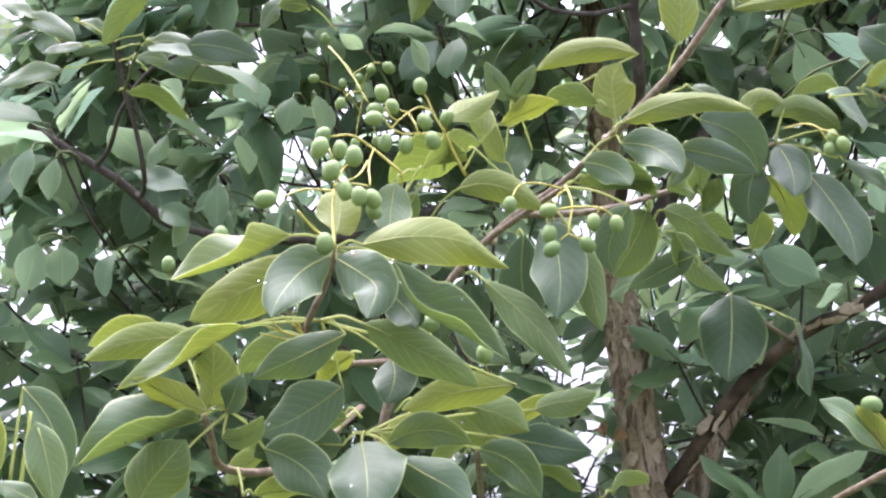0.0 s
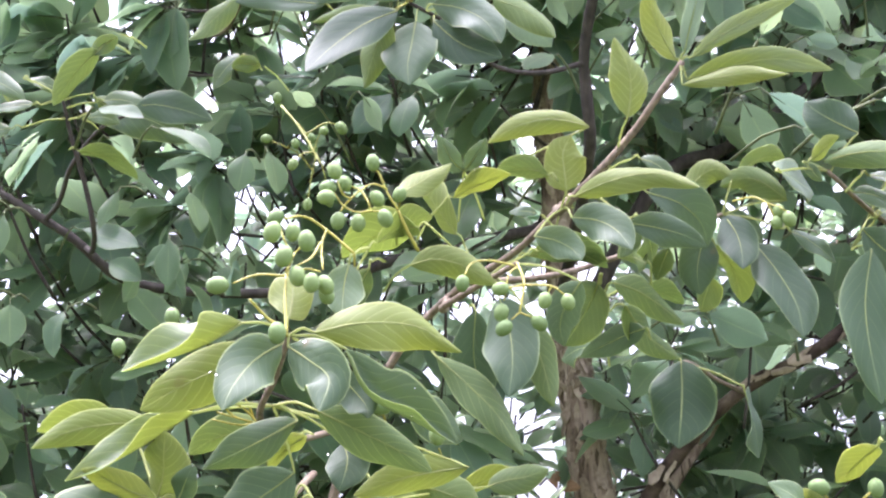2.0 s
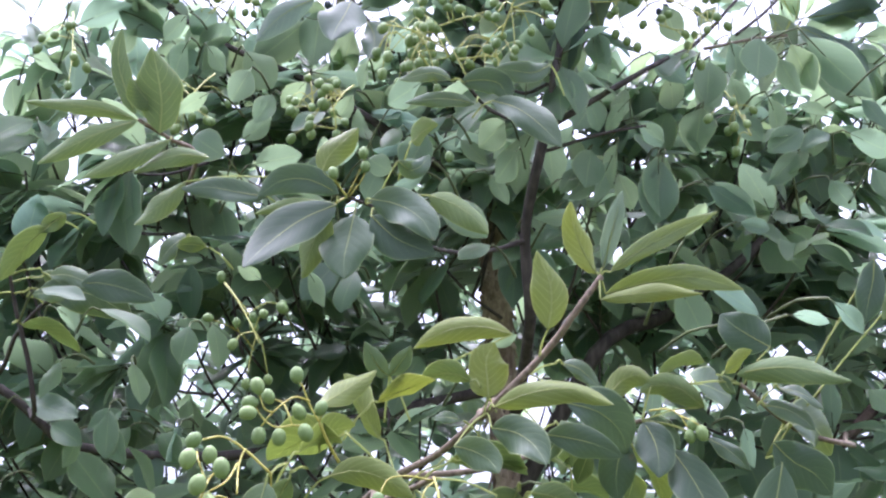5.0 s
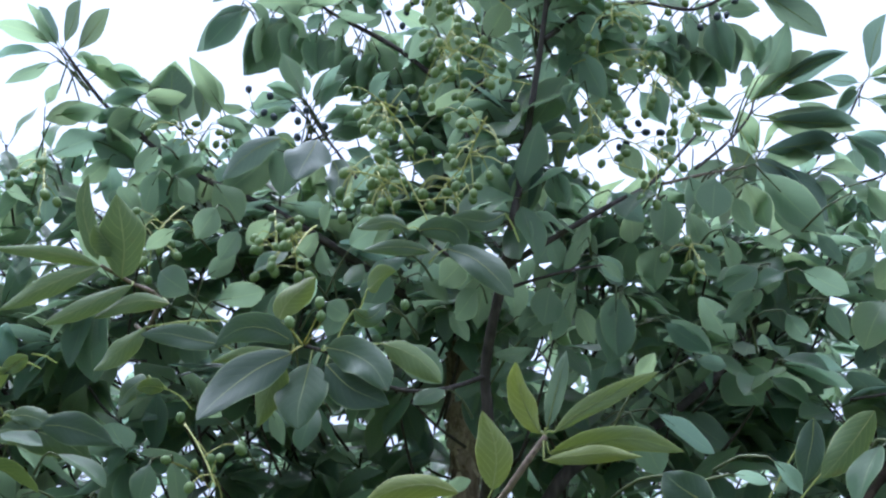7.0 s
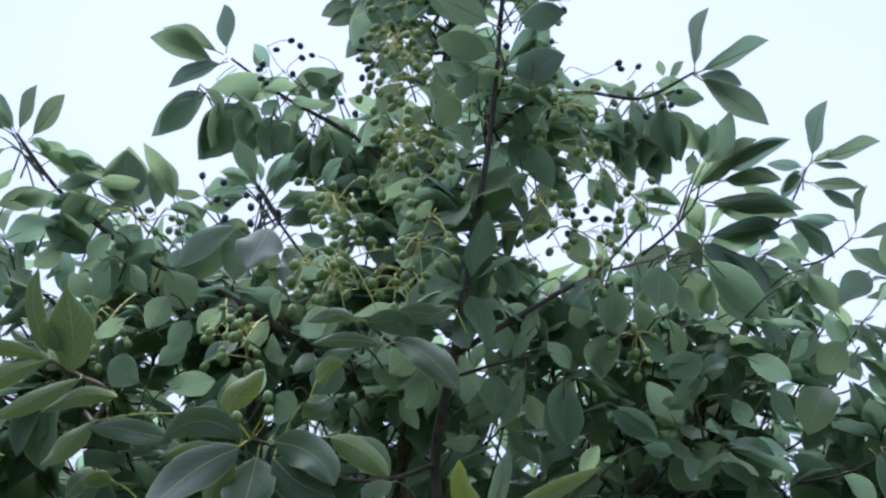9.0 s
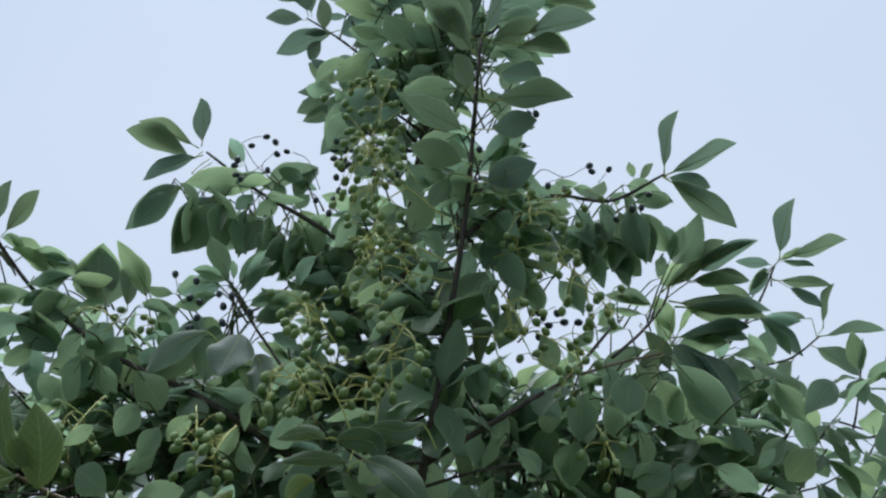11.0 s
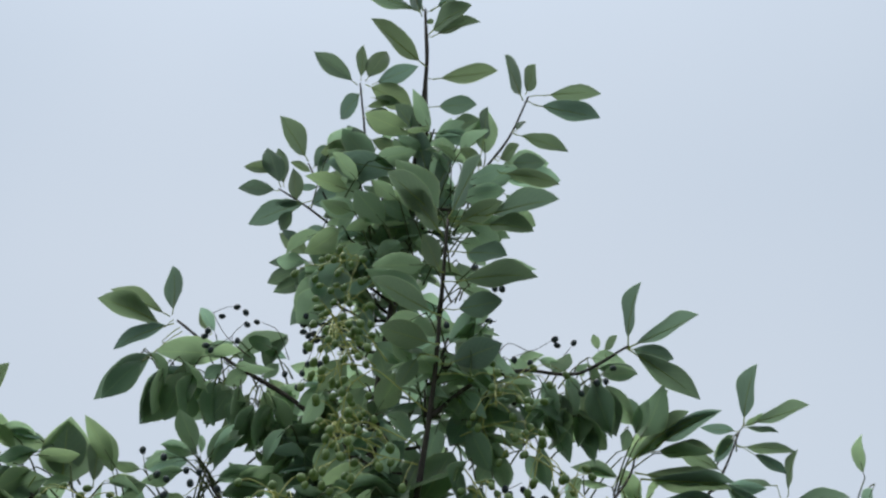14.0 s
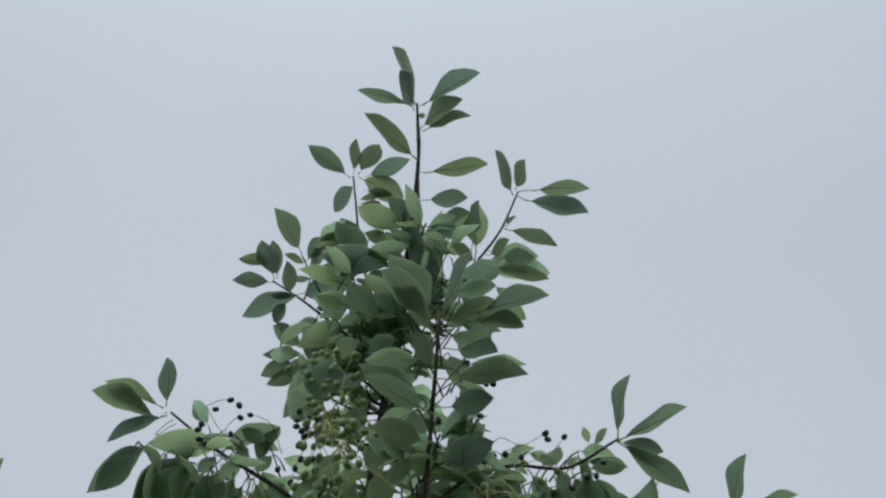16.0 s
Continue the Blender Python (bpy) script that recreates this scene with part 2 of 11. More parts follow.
def flake_build(n, l, p):
    rnd = n.new("ShaderNodeObjectInfo").outputs["Random"]
    f = noise_tex(n, l, 120.0, 4.0, "Object", (1.0, 1.0, 0.3))
    c = ramp(n, l, calc(n, l, "ADD", calc(n, l, "MULTIPLY", f, 0.6), calc(n, l, "MULTIPLY", rnd, 0.4)),
             [(0.2, (0.12, 0.088, 0.058)), (0.5, (0.27, 0.215, 0.152)), (0.8, (0.43, 0.36, 0.265))])
    l.new(c, p.inputs["Base Color"])
    bump(n, l, p, f, 0.6, 0.002)


def stem_build(n, l, p):
    f = noise_tex(n, l, 90.0, 5.0, "Object", (1.0, 1.0, 0.3))
    l.new(ramp(n, l, f, [(0.3, (0.030, 0.026, 0.022)), (0.55, (0.058, 0.049, 0.041)), (0.75, (0.10, 0.085, 0.07))]), p.inputs["Base Color"])
    bump(n, l, p, f, 0.5, 0.002)


def twig_build(n, l, p):
    f = noise_tex(n, l, 160.0, 5.0)
    l.new(ramp(n, l, f, [(0.3, (0.110, 0.085, 0.058)), (0.55, (0.205, 0.160, 0.112)), (0.75, (0.31, 0.250, 0.18))]), p.inputs["Base Color"])
    bump(n, l, p, f, 0.4, 0.001)


def turf_build(n, l, p):
    f = noise_tex(n, l, 3.0, 8.0)
    c = ramp(n, l, f, [(0.35, (0.075, 0.060, 0.040)), (0.5, (0.060, 0.080, 0.030)), (0.7, (0.085, 0.115, 0.042))])
    g = noise_tex(n, l, 60.0, 6.0)
    l.new(blend(n, l, "MULTIPLY", 0.6, c, ramp(n, l, g, [(0.35, (0.5, 0.5, 0.45)), (0.6, (1, 1, 1))])), p.inputs["Base Color"])
    bump(n, l, p, g, 0.9, 0.02)


CROWN_STALK = material("crown_leaf_stalk", crown_stalk_build, 0.6, 0.3)
PETIOLE = material("petiole_skin", petiole_build, 0.5, 0.4)
STALK = material("fruit_stalk_skin", stalk_build, 0.5, 0.4)
DARK_FRUIT = material("dark_fruit_skin", dark_fruit_build, 0.5, 0.4)
DARK_STALK = material("dark_fruit_stalk", dark_stalk_build, 0.55, 0.3)
UPPER_STALK = material("pale_fruit_stalk", upper_stalk_build, 0.5, 0.4)
FRUIT = material("unripe_fruit_skin", fruit_build, 0.62, 0.35)
BARK = material("flaking_bark", bark_build, 0.9, 0.2)
DARK_BARK = material("dark_flaking_bark", dark_bark_build, 0.9, 0.2)
FLAKE = material("bark_flake", flake_build, 0.85, 0.25)
STEM = material("dark_stem_bark", stem_build, 0.8, 0.3)
TWIG = material("twig_bark", twig_build, 0.7, 0.3)
TURF = material("turf_and_soil", turf_build, 0.95, 0.1)


# ---- builders ----
def mesh_object(name, verts, faces, mats, parent=None, label="", uvs=None, slots=None, smooth=True):
    me = bpy.data.meshes.new(name)
    me.from_pydata(verts, [], faces)
    for m in mats:
        me.materials.append(m)
    if slots is not None:
        me.polygons.foreach_set("material_index", np.asarray(slots, dtype=np.int32))
    if uvs is not None:
        layer = me.uv_layers.new(name="UVMap")
        loops = np.empty(len(me.loops), dtype=np.int32)
        me.loops.foreach_get("vertex_index", loops)
        layer.data.foreach_set("uv", np.asarray(uvs, dtype=np.float32)[loops].ravel())
    if smooth:
        me.polygons.foreach_set("use_smooth", np.ones(len(me.polygons), dtype=bool))
    me.update()
    ob = new(name, me)
    ob.parent = parent
    if label:
        tagged(ob, label)
    return ob


def smooth_line(points, steps=6):
    """A Catmull-Rom line through rows of (x, y, z, radius)."""
    p = np.array(points, float)
    if len(p) < 3:
        t = np.linspace(0, 1, steps + 1)[:, None]
        return p[0] * (1 - t) + p[-1] * t
    p = np.vstack([2 * p[0] - p[1], p, 2 * p[-1] - p[-2]])
    out = []
    for i in range(1, len(p) - 2):
        for t in np.arange(steps) / steps:
            a, b, c, d = p[i - 1:i + 3]
            out.append(0.5 * (2 * b + (c - a) * t + (2 * a - 5 * b + 4 * c - d) * t**2 + (3 * b - a - 3 * c + d) * t**3))
    out.append(p[-2])
    return np.array(out)


def tube(line, sides=7, rough=0.0, seed=0):
    """Vertices and faces of a tapered, closed tube along rows of (x, y, z, radius)."""
    rng = np.random.default_rng(seed)
    pts, rad = line[:, :3], np.abs(line[:, 3])
    ways = np.gradient(pts, axis=0)
    ways /= np.linalg.norm(ways, axis=1)[:, None] + 1e-9
    side = np.cross(ways[0], (0.31, 0.9, 0.2))
    verts, n = [], len(pts)
    for i in range(n):
        side = side - ways[i] * (side @ ways[i])
        side /= np.linalg.norm(side) + 1e-9
        other = np.cross(ways[i], side)
        for k in range(sides):
            a = 2 * math.pi * k / sides
            r = rad[i] * (1 + rough * rng.normal())
            verts.append(pts[i] + r * (math.cos(a) * side + math.sin(a) * other))
    faces = [(i * sides + k, i * sides + (k + 1) % sides, (i + 1) * sides + (k + 1) % sides, (i + 1) * sides + k)
             for i in range(n - 1) for k in range(sides)]
    faces += [tuple(range(sides))[::-1], tuple(range((n - 1) * sides, n * sides))]
    return np.array(verts), faces


def leaf_shape(width, bulge, fold, wave, twist, rows=9, tip=1.0, seed=0, droop=0.0, roll_in=0.0):
    """A leaf of length 1 along +y, upper side up: blade of two skins with a thickness, and its stalk. Returns vertices, faces, uvs, slots."""
    rng = np.random.default_rng(seed)
    verts, uvs, faces, slots = [], [], [], []
    stalk = 0.13
    cross = (-1.0, -0.74, -0.4, 0.0, 0.4, 0.74, 1.0) if rows > 9 else (-1.0, -0.5, 0.0, 0.5, 1.0)
    phase = rng.uniform(0, 6)
    jags = 1 + 0.012 * rng.normal(size=(rows + 1, len(cross)))
    lobes = rng.uniform(0.01, 0.045, 2), rng.uniform(0, 6, 2), rng.uniform(4.5, 8.0, 2)
    for skin in (0, 1):
        start = len(verts)
        for i in range(rows + 1):
            v = 1 - (1 - i / rows) ** 1.3
            half = 0.5 * width * v**0.93 * (1 - v) ** (1.02 * tip) / 0.259
            if i == 0:
                half = 0.012
            if i == rows:
                half = 0.004
            y = stalk + (1 - stalk) * v
            mid = bulge * 4 * y * (1 - y) - droop * y**3
            turn = twist * (v - 0.3)
            for c, u in enumerate(cross):
                x = u * half * ((jags[i, c] if abs(u) == 1 else 1) + lobes[0][int(u > 0)] * math.sin(lobes[2][int(u > 0)] * v + lobes[1][int(u > 0)]))
                z = fold * abs(x) * 2 - roll_in * half * u**4 + wave * math.sin(7.5 * v + phase + (1.3 if u > 0 else 0)) * (abs(u) ** 1.5) * min(1, 3 * half)
                xx, zz = x * math.cos(turn) - z * math.sin(turn), x * math.sin(turn) + z * math.cos(turn)
                thick = 0.004 if abs(u) < 1 and 0 < i < rows else 0.0015
                verts.append((xx, y, mid + zz + (thick if skin == 0 else -thick)))
                uvs.append((0.5 + 0.5 * u, v))
        k = len(cross)
        for i in range(rows):
            for j in range(k - 1):
                a, b, c, d = start + i * k + j, start + i * k + j + 1, start + (i + 1) * k + j + 1, start + (i + 1) * k + j
                faces += [(a, b, c), (a, c, d)] if skin == 0 else [(c, b, a), (d, c, a)]
                slots += [skin, skin]
    line = np.array([(0, y, bulge * 4 * y * (1 - y) - droop * y**3 - (0.004 if y < stalk else 0.0065), r)
                     for y, r in ((0, 0.0125), (stalk * 0.5, 0.0105), (stalk, 0.0095), (0.25, 0.0075), (0.38, 0.006), (0.52, 0.005), (0.66, 0.004), (0.8, 0.003))])
    tv, tf = tube(line if rows > 9 else line[[0, 2, 4]], 5 if rows > 9 else 3)
    faces += [tuple(i + len(verts) for i in f) for f in tf]
    slots += [2] * len(tf)
    verts += [tuple(v) for v in tv]
    uvs += [(0.5, 0.0)] * len(tv)
    return verts, faces, uvs, slots


LEAF_MESHES = {}


def leaf_skins(kind):
    """Upper skin, lower skin and stalk of a kind of leaf."""
    top, under = {1: (YOUNG_TOP, YOUNG_UNDER), 3: (YOUNG_TOP, YOUNG_UNDER), 4: (FIRM_TOP, FIRM_UNDER), 6: (BACKLIT_TOP, BACKLIT_UNDER)}.get(kind, (LEAF_TOP, LEAF_UNDER))
    return top, under, PETIOLE



def leaf_mesh(kind, variant):
    """One of the shared leaf meshes; kind 0 is grown, 1 young, 2 folded along the midrib, 3 young and arched, 4 firm
    and flat, 5 arched and folded, 6 firm with backlight put into its colour, mostly high in the crown.
    """
    if (kind, variant) not in LEAF_MESHES:
        r = np.random.default_rng(100 * kind + variant)
        wide = 0.50 * r.uniform(0.94, 1.08)
        arch = r.uniform(0.09, 0.14) if kind in (3, 5) else r.uniform(-0.02, 0.09)
        fold = r.uniform(0.28, 0.45) if kind in (2, 5) else r.uniform(0.05, 0.24)
        shape = leaf_shape(wide, arch, fold, r.uniform(0.06, 0.15), r.uniform(-0.5, 0.5), 16, r.uniform(0.85, 1.12), 100 * kind + variant, r.uniform(0.0, 0.16), r.uniform(0.0, 0.3))
        if kind in (4, 6):
            shape = leaf_shape(wide, r.uniform(-0.01, 0.04), r.uniform(0.03, 0.14), r.uniform(0.01, 0.045), r.uniform(-0.2, 0.2), 16, r.uniform(0.88, 1.05), 400 + variant, r.uniform(0.0, 0.08), r.uniform(0.0, 0.2))
        mats = leaf_skins(kind)
        made = mesh_object("leaf", shape[0], shape[1], mats, None, "", shape[2], shape[3])
        LEAF_MESHES[kind, variant] = made.data
        bpy.data.objects.remove(made)
    return LEAF_MESHES[kind, variant]


def frame_of(base, tip, roll):
    """The turn that lays +y from base to tip, with the upper side as far up as it goes and then rolled by that many degrees."""
    y = (Vector(tip) - Vector(base)).normalized()
    up = Vector((0, -0.25, 1)) if abs(y.z) < 0.96 else Vector((0, -1, 0.2))
    x = y.cross(up).normalized()
    z = x.cross(y)
    m = Matrix((x, y, z)).transposed()
    return m.to_4x4() @ Matrix.Rotation(radians(roll), 4, "Y")


leaf_count = [0]
NEAR_LEAVES = []


def leaf(parent, base, tip, roll=0.0, wide=1.0, kind=0):
    """A single leaf from the end of its stalk at base to its tip."""
    leaf_count[0] += 1
    ob = new("leaf", leaf_mesh(kind, (leaf_count[0] * 7) % 11))
    ob.parent = parent
    size = (Vector(tip) - Vector(base)).length
    ob.matrix_world = Matrix.Translation(base) @ frame_of(base, tip, roll) @ Matrix.Diagonal((size * wide, size, size, 1))
    if kind in (0, 2) and base[1] < 0.96:
        NEAR_LEAVES.append((ob, ob.matrix_world.copy()))
    if kind in (1, 3):
        tagged(ob, "young yellow-green leaf")
    return ob


DEPTH = Vector((0.03, 0.978, 0.205))


def bent_leaf(parent, line, upper, lower, half, face=1, kind=0):
    """A leaf along its own bent midrib: where the stalk starts, then the blade from its base to its tip. The higher and the lower half
    of the blade each lean out of the upright plane by their own angle, (at the base, at the tip); face is 1 where the upper skin looks outwards."""
    leaf_count[0] += 1
    rng = np.random.default_rng(700 + leaf_count[0])
    rows, cross = 16, (-1.0, -0.74, -0.4, 0.0, 0.4, 0.74, 1.0)
    rib = smooth_line([(*p, 0.0) for p in line[1:]], 8)[:, :3]
    steps = np.concatenate([[0.0], np.cumsum(np.linalg.norm(np.diff(rib, axis=0), axis=1))])
    vs = np.array([1 - (1 - i / rows) ** 1.25 for i in range(rows + 1)])
    mids = np.array([np.interp(vs * steps[-1], steps, rib[:, k]) for k in range(3)]).T
    ways = np.gradient(mids, axis=0)
    deep = np.array(DEPTH)
    sides = np.cross(deep, ways)
    sign = 1.0 if sides[rows // 2][2] >= 0 else -1.0
    phase, lobes, wave = rng.uniform(0, 6, 2), rng.uniform(0, 6, 2), rng.uniform(0.10, 0.24)
    turn, half = rng.uniform(-16, 16, 2), 0.93 * half
    verts, uvs, faces, slots = [], [], [], []
    for skin in (0, 1):
        start = len(verts)
        for i, v in enumerate(vs):
            side = sign * sides[i] / np.linalg.norm(sides[i])
            away = np.cross(ways[i], side)
            away *= (1 if away @ deep > 0 else -1) / np.linalg.norm(away)
            wide = half * max(0.02, v**0.75 * (1 - v) ** 0.88 / 0.325)
            for u in cross:
                top = u < 0
                lean = upper if top else lower
                a = radians(lean[0] + (lean[1] - lean[0]) * v + (1 if top else -1) * (turn[0] + (turn[1] - turn[0]) * v)) + (0.16 if abs(lean[0]) < 90 else -0.15) * u * u
                out = (1 if top else -1) * math.cos(a) * side + math.sin(a) * away
                normal = face * ((1 if top else -1) * math.sin(a) * side - math.cos(a) * away)
                rim = 1 + 0.05 * math.sin(6.5 * v + lobes[int(top)]) + 0.028 * math.sin(15.0 * v + 2.3 * lobes[int(not top)])
                thick = (0.00035 if abs(u) < 1 and 0 < i < rows else 0.00012) * (1 if skin == 0 else -1)
                ripple = wave * wide * math.sin(8.0 * v + phase[int(top)]) * abs(u) ** 1.6
                verts.append(mids[i] + out * wide * abs(u) * rim + normal * (thick + ripple))
                uvs.append((0.5 + 0.5 * u, v))
        k = len(cross)
        for i in range(rows):
            for j in range(k - 1):
                a, b, c, d = start + i * k + j, start + i * k + j + 1, start + (i + 1) * k + j + 1, start + (i + 1) * k + j
                turned = (sign * face > 0) == (skin == 0)
                faces += [(c, b, a), (d, c, a)] if turned else [(a, b, c), (a, c, d)]
                slots += [skin, skin]
    stem = smooth_line([(*line[0], 0.0011), (*((Vector(line[0]) + Vector(line[1])) / 2 + Vector((0, 0, 0.004))), 0.0010), (*line[1], 0.0009)], 5)
    keel = np.column_stack([mids[1:12:2], np.linspace(0.0009, 0.0004, 6)])
    tv, tf = tube(np.vstack([stem, keel]) if (Vector(line[0]) - Vector(line[1])).length > 0.006 else keel, 5)
    faces += [tuple(i + len(verts) for i in f) for f in tf]
    slots += [2] * len(tf)
    uvs += [(0.5, 0.0)] * len(tv)
    verts += list(tv)
    mats = leaf_skins(kind)
    ob = mesh_object("leaf", [tuple(v) for v in verts], faces, mats, parent, "young yellow-green leaf" if kind in (1, 3) else "", uvs, slots)
    if kind in (0, 4) and face == 1 and line[1][1] < 0.9:
        NEAR_LEAVES.append((ob, Matrix.Identity(4)))
    return ob


def sphere_mesh(name, length, mat, rings=7, sides=10):
    """A fruit hanging from the origin: slightly longer than wide, with a blunt tip and a small collar."""
    verts, faces = [(0, 0, 0.02)], []
    for i in range(1, rings):
        a = math.pi * i / rings
        for k in range(sides):
            b = 2 * math.pi * k / sides
            r = 0.405 * math.sin(a) ** 0.95 * (1 + 0.03 * math.cos(3 * b))
            verts.append((r * math.cos(b), r * math.sin(b), -0.5 + 0.5 * math.cos(a)))
    verts.append((0, 0, -1.01))
    for k in range(sides):
        faces.append((0, 1 + k, 1 + (k + 1) % sides))
        last = 1 + (rings - 2) * sides
        faces.append((len(verts) - 1, last + (k + 1) % sides, last + k))
        for i in range(rings - 2):
            s = 1 + i * sides
            faces.append((s + k, s + sides + k, s + sides + (k + 1) % sides, s + (k + 1) % sides))
    verts = [(x * length, y * length, z * length) for x, y, z in verts]
    ob = mesh_object(name, verts, faces, (mat,))
    data = ob.data
    bpy.data.objects.remove(ob)
    return data


FRUIT_MESH = sphere_mesh("fruit", 1.0, FRUIT)


DARK_FRUIT_MESH = sphere_mesh("fruit", 1.0, DARK_FRUIT)


def fruit(parent, top, way=(0, 0, -1), size=0.0155, data=FRUIT_MESH):
    """A fruit whose stalk end sits at top, pointing along way."""
    ob = new("fruit", data)
    ob.parent = parent
    ob.matrix_world = Matrix.Translation(top) @ (-Vector(way)).to_track_quat("Z", "Y").to_matrix().to_4x4() @ Matrix.Scale(size, 4)
    if data == DARK_FRUIT_MESH:
        tagged(ob, "dark blue-green fruit")
    return ob


def branch(parent, points, mat, name="twig", sides=7, rough=0.04, label=""):
    """A woody part along rows of (x, y, z, radius)."""
    v, f = tube(smooth_line(points, 6), sides, rough, len(bpy.data.objects))
    return mesh_object(name, v, f, (mat,), parent, label)


def shoot(parent, start, end):
    """A thin side shoot that carries a leaf stalk."""
    a, b = Vector(start), Vector(end)
    mid = (a + b) / 2 + Vector((0, 0, 0.06)) * (b - a).length
    v, f = tube(smooth_line([(*a, 0.0013), (*mid, 0.0011), (*b, 0.0010)], 4), 5, 0.02, 1)
    return mesh_object("shoot", v, f, (PETIOLE,), parent)


def stalks(parent, lines, label="", mat=STALK):
    """A branched fruit stalk: a list of lines of (x, y, z) with their radius, as one mesh."""
    verts, faces = [], []
    for r, pts in lines:
        line = smooth_line([(*p, r * (1.0 - 0.25 * i / max(1, len(pts) - 1))) for i, p in enumerate(pts)], 4)
        v, f = tube(line, 6, 0.03, len(verts))
        faces += [tuple(i + len(verts) for i in q) for q in f]
        verts += [tuple(p) for p in v]
    return mesh_object("fruit_stalk", verts, faces, (mat,), parent, label)


# ---- ground ----
def ground_sheet():
    verts, faces, n = [], [], 24
    rings = (0.0, 1.5, 4.0, 12.0, 40.0, 150.0, 600.0, 2500.0)
    for i, r in enumerate(rings[1:]):
        for k in range(n):
            a = 2 * math.pi * k / n
            verts.append((r * math.cos(a), 1.5 + r * math.sin(a), 0.02 * math.sin(3.1 * i + k) if r < 100 else 0.0))
    verts.append((0, 1.5, 0))
    for k in range(n):
        faces.append((len(verts) - 1, k, (k + 1) % n))
        for i in range(len(rings) - 2):
            faces.append((i * n + k, (i + 1) * n + k, (i + 1) * n + (k + 1) % n, i * n + (k + 1) % n))
    return mesh_object("ground", verts, faces, (TURF,))


# never in view; made dark so little light bounces up into the crown
tagged(ground_sheet(), "unseen ground, assumed as short dark grass and soil", "ground", kind="structure")

# ---- the tree ----
tree = new("tree")
tree.location = (0.40, 2.06, 0.0)
bpy.context.view_layer.update()
tagged(tree, "small broad-leaved tree with flaking bark and clusters of unripe green fruit", "tree")


def wood(points, mat, name, label="", sides=9, rough=0.05):
    ob = branch(None, points, mat, name, sides, rough, label)
    ob.parent = tree
    ob.matrix_parent_inverse = Matrix.Translation((-0.40, -2.06, 0.0))
    return ob


def own(ob):
    ob.parent = tree
    ob.matrix_parent_inverse = Matrix.Translation((-0.40, -2.06, 0.0))
    return ob


TRUNK = [(0.40, 2.06, -0.05, 0.050), (0.40, 2.06, 0.8, 0.042), (0.37, 2.055, 1.4, 0.037), (0.35, 2.05, 1.62, 0.035), (0.312, 2.03, 1.873, 0.0325), (0.292, 2.0, 1.986, 0.028),
         (0.273, 1.95, 2.25, 0.024), (0.262, 1.92, 2.36, 0.022), (0.262, 1.88, 2.7, 0.016), (0.31, 1.82, 3.1, 0.011), (0.36, 1.77, 3.5, 0.0075), (0.395, 1.73, 3.85, 0.005), (0.394, 1.72, 4.06, 0.003)]
LEADER = [(0.285, 1.99, 2.03, 0.0125), (0.282, 1.78, 2.09, 0.012), (0.278, 1.6, 2.17, 0.011), (0.267, 1.55, 2.296, 0.0098), (0.289, 1.48, 2.43, 0.009),
          (0.325, 1.48, 2.645, 0.0072), (0.36, 1.48, 2.876, 0.0056), (0.382, 1.45, 3.155, 0.0040), (0.386, 1.42, 3.21, 0.0032)]
SIDE = [(0.365, 2.04, 1.60, 0.015), (0.477, 1.95, 1.769, 0.0125), (0.579, 1.9, 1.864, 0.0112), (0.693, 1.85, 1.925, 0.0112), (0.95, 1.9, 2.15, 0.010), (1.25, 2.0, 2.5, 0.007)]
SIDE_BACK = [(0.42, 2.10, 1.40, 0.026), (0.43, 2.12, 1.53, 0.023), (0.443, 2.12, 1.616, 0.021), (0.476, 2.12, 1.694, 0.019), (0.527, 2.14, 1.76, 0.016), (0.582, 2.16, 1.82, 0.013), (0.693, 2.2, 1.927, 0.010), (0.9, 2.3, 2.2, 0.006)]
RIGHT = [(0.30, 2.0, 1.95, 0.016), (0.424, 1.92, 2.18, 0.014), (0.494, 1.95, 2.253, 0.013), (0.613, 2.0, 2.313, 0.011), (0.84, 2.04, 2.52, 0.007), (0.957, 2.0, 2.820, 0.0042)]
LEFT = [(0.28, 1.97, 2.15, 0.010), (0.0, 1.85, 2.06, 0.009), (-0.142, 1.8, 2.0, 0.0082), (-0.38, 1.75, 1.998, 0.0078), (-0.481, 1.7, 2.064, 0.007), (-0.62, 1.7, 2.15, 0.0055)]
LEFT_UP = [(0.323, 1.860, 2.400, 0.0090), (0.079, 1.800, 2.549, 0.0075), (-0.083, 1.790, 2.645, 0.0062), (-0.239, 1.800, 2.721, 0.0050), (-0.388, 1.810, 2.840, 0.0040), (-0.490, 1.810, 2.966, 0.0030)]
UPPER_LEFT = [(0.304, 1.860, 2.879, 0.0060), (0.145, 1.920, 3.064, 0.0048), (-0.002, 1.960, 3.176, 0.0038), (-0.125, 1.990, 3.289, 0.0028)]
UPPER_RIGHT = [(0.357, 1.480, 2.821, 0.0046), (0.445, 1.550, 2.928, 0.0040), (0.552, 1.620, 3.001, 0.0036), (0.682, 1.690, 3.043, 0.0032), (0.804, 1.730, 3.137, 0.0026)]
FRONT = [(0.39, 2.05, 1.25, 0.012), (0.1, 1.6, 1.38, 0.010), (-0.06, 1.36, 1.58, 0.008), (-0.06, 1.3, 1.70, 0.0065), (0.0, 1.26, 1.82, 0.0055), (0.062, 1.2, 1.879, 0.0048), (0.115, 1.08, 1.895, 0.0042), (0.165, 1.05, 1.941, 0.0040)]

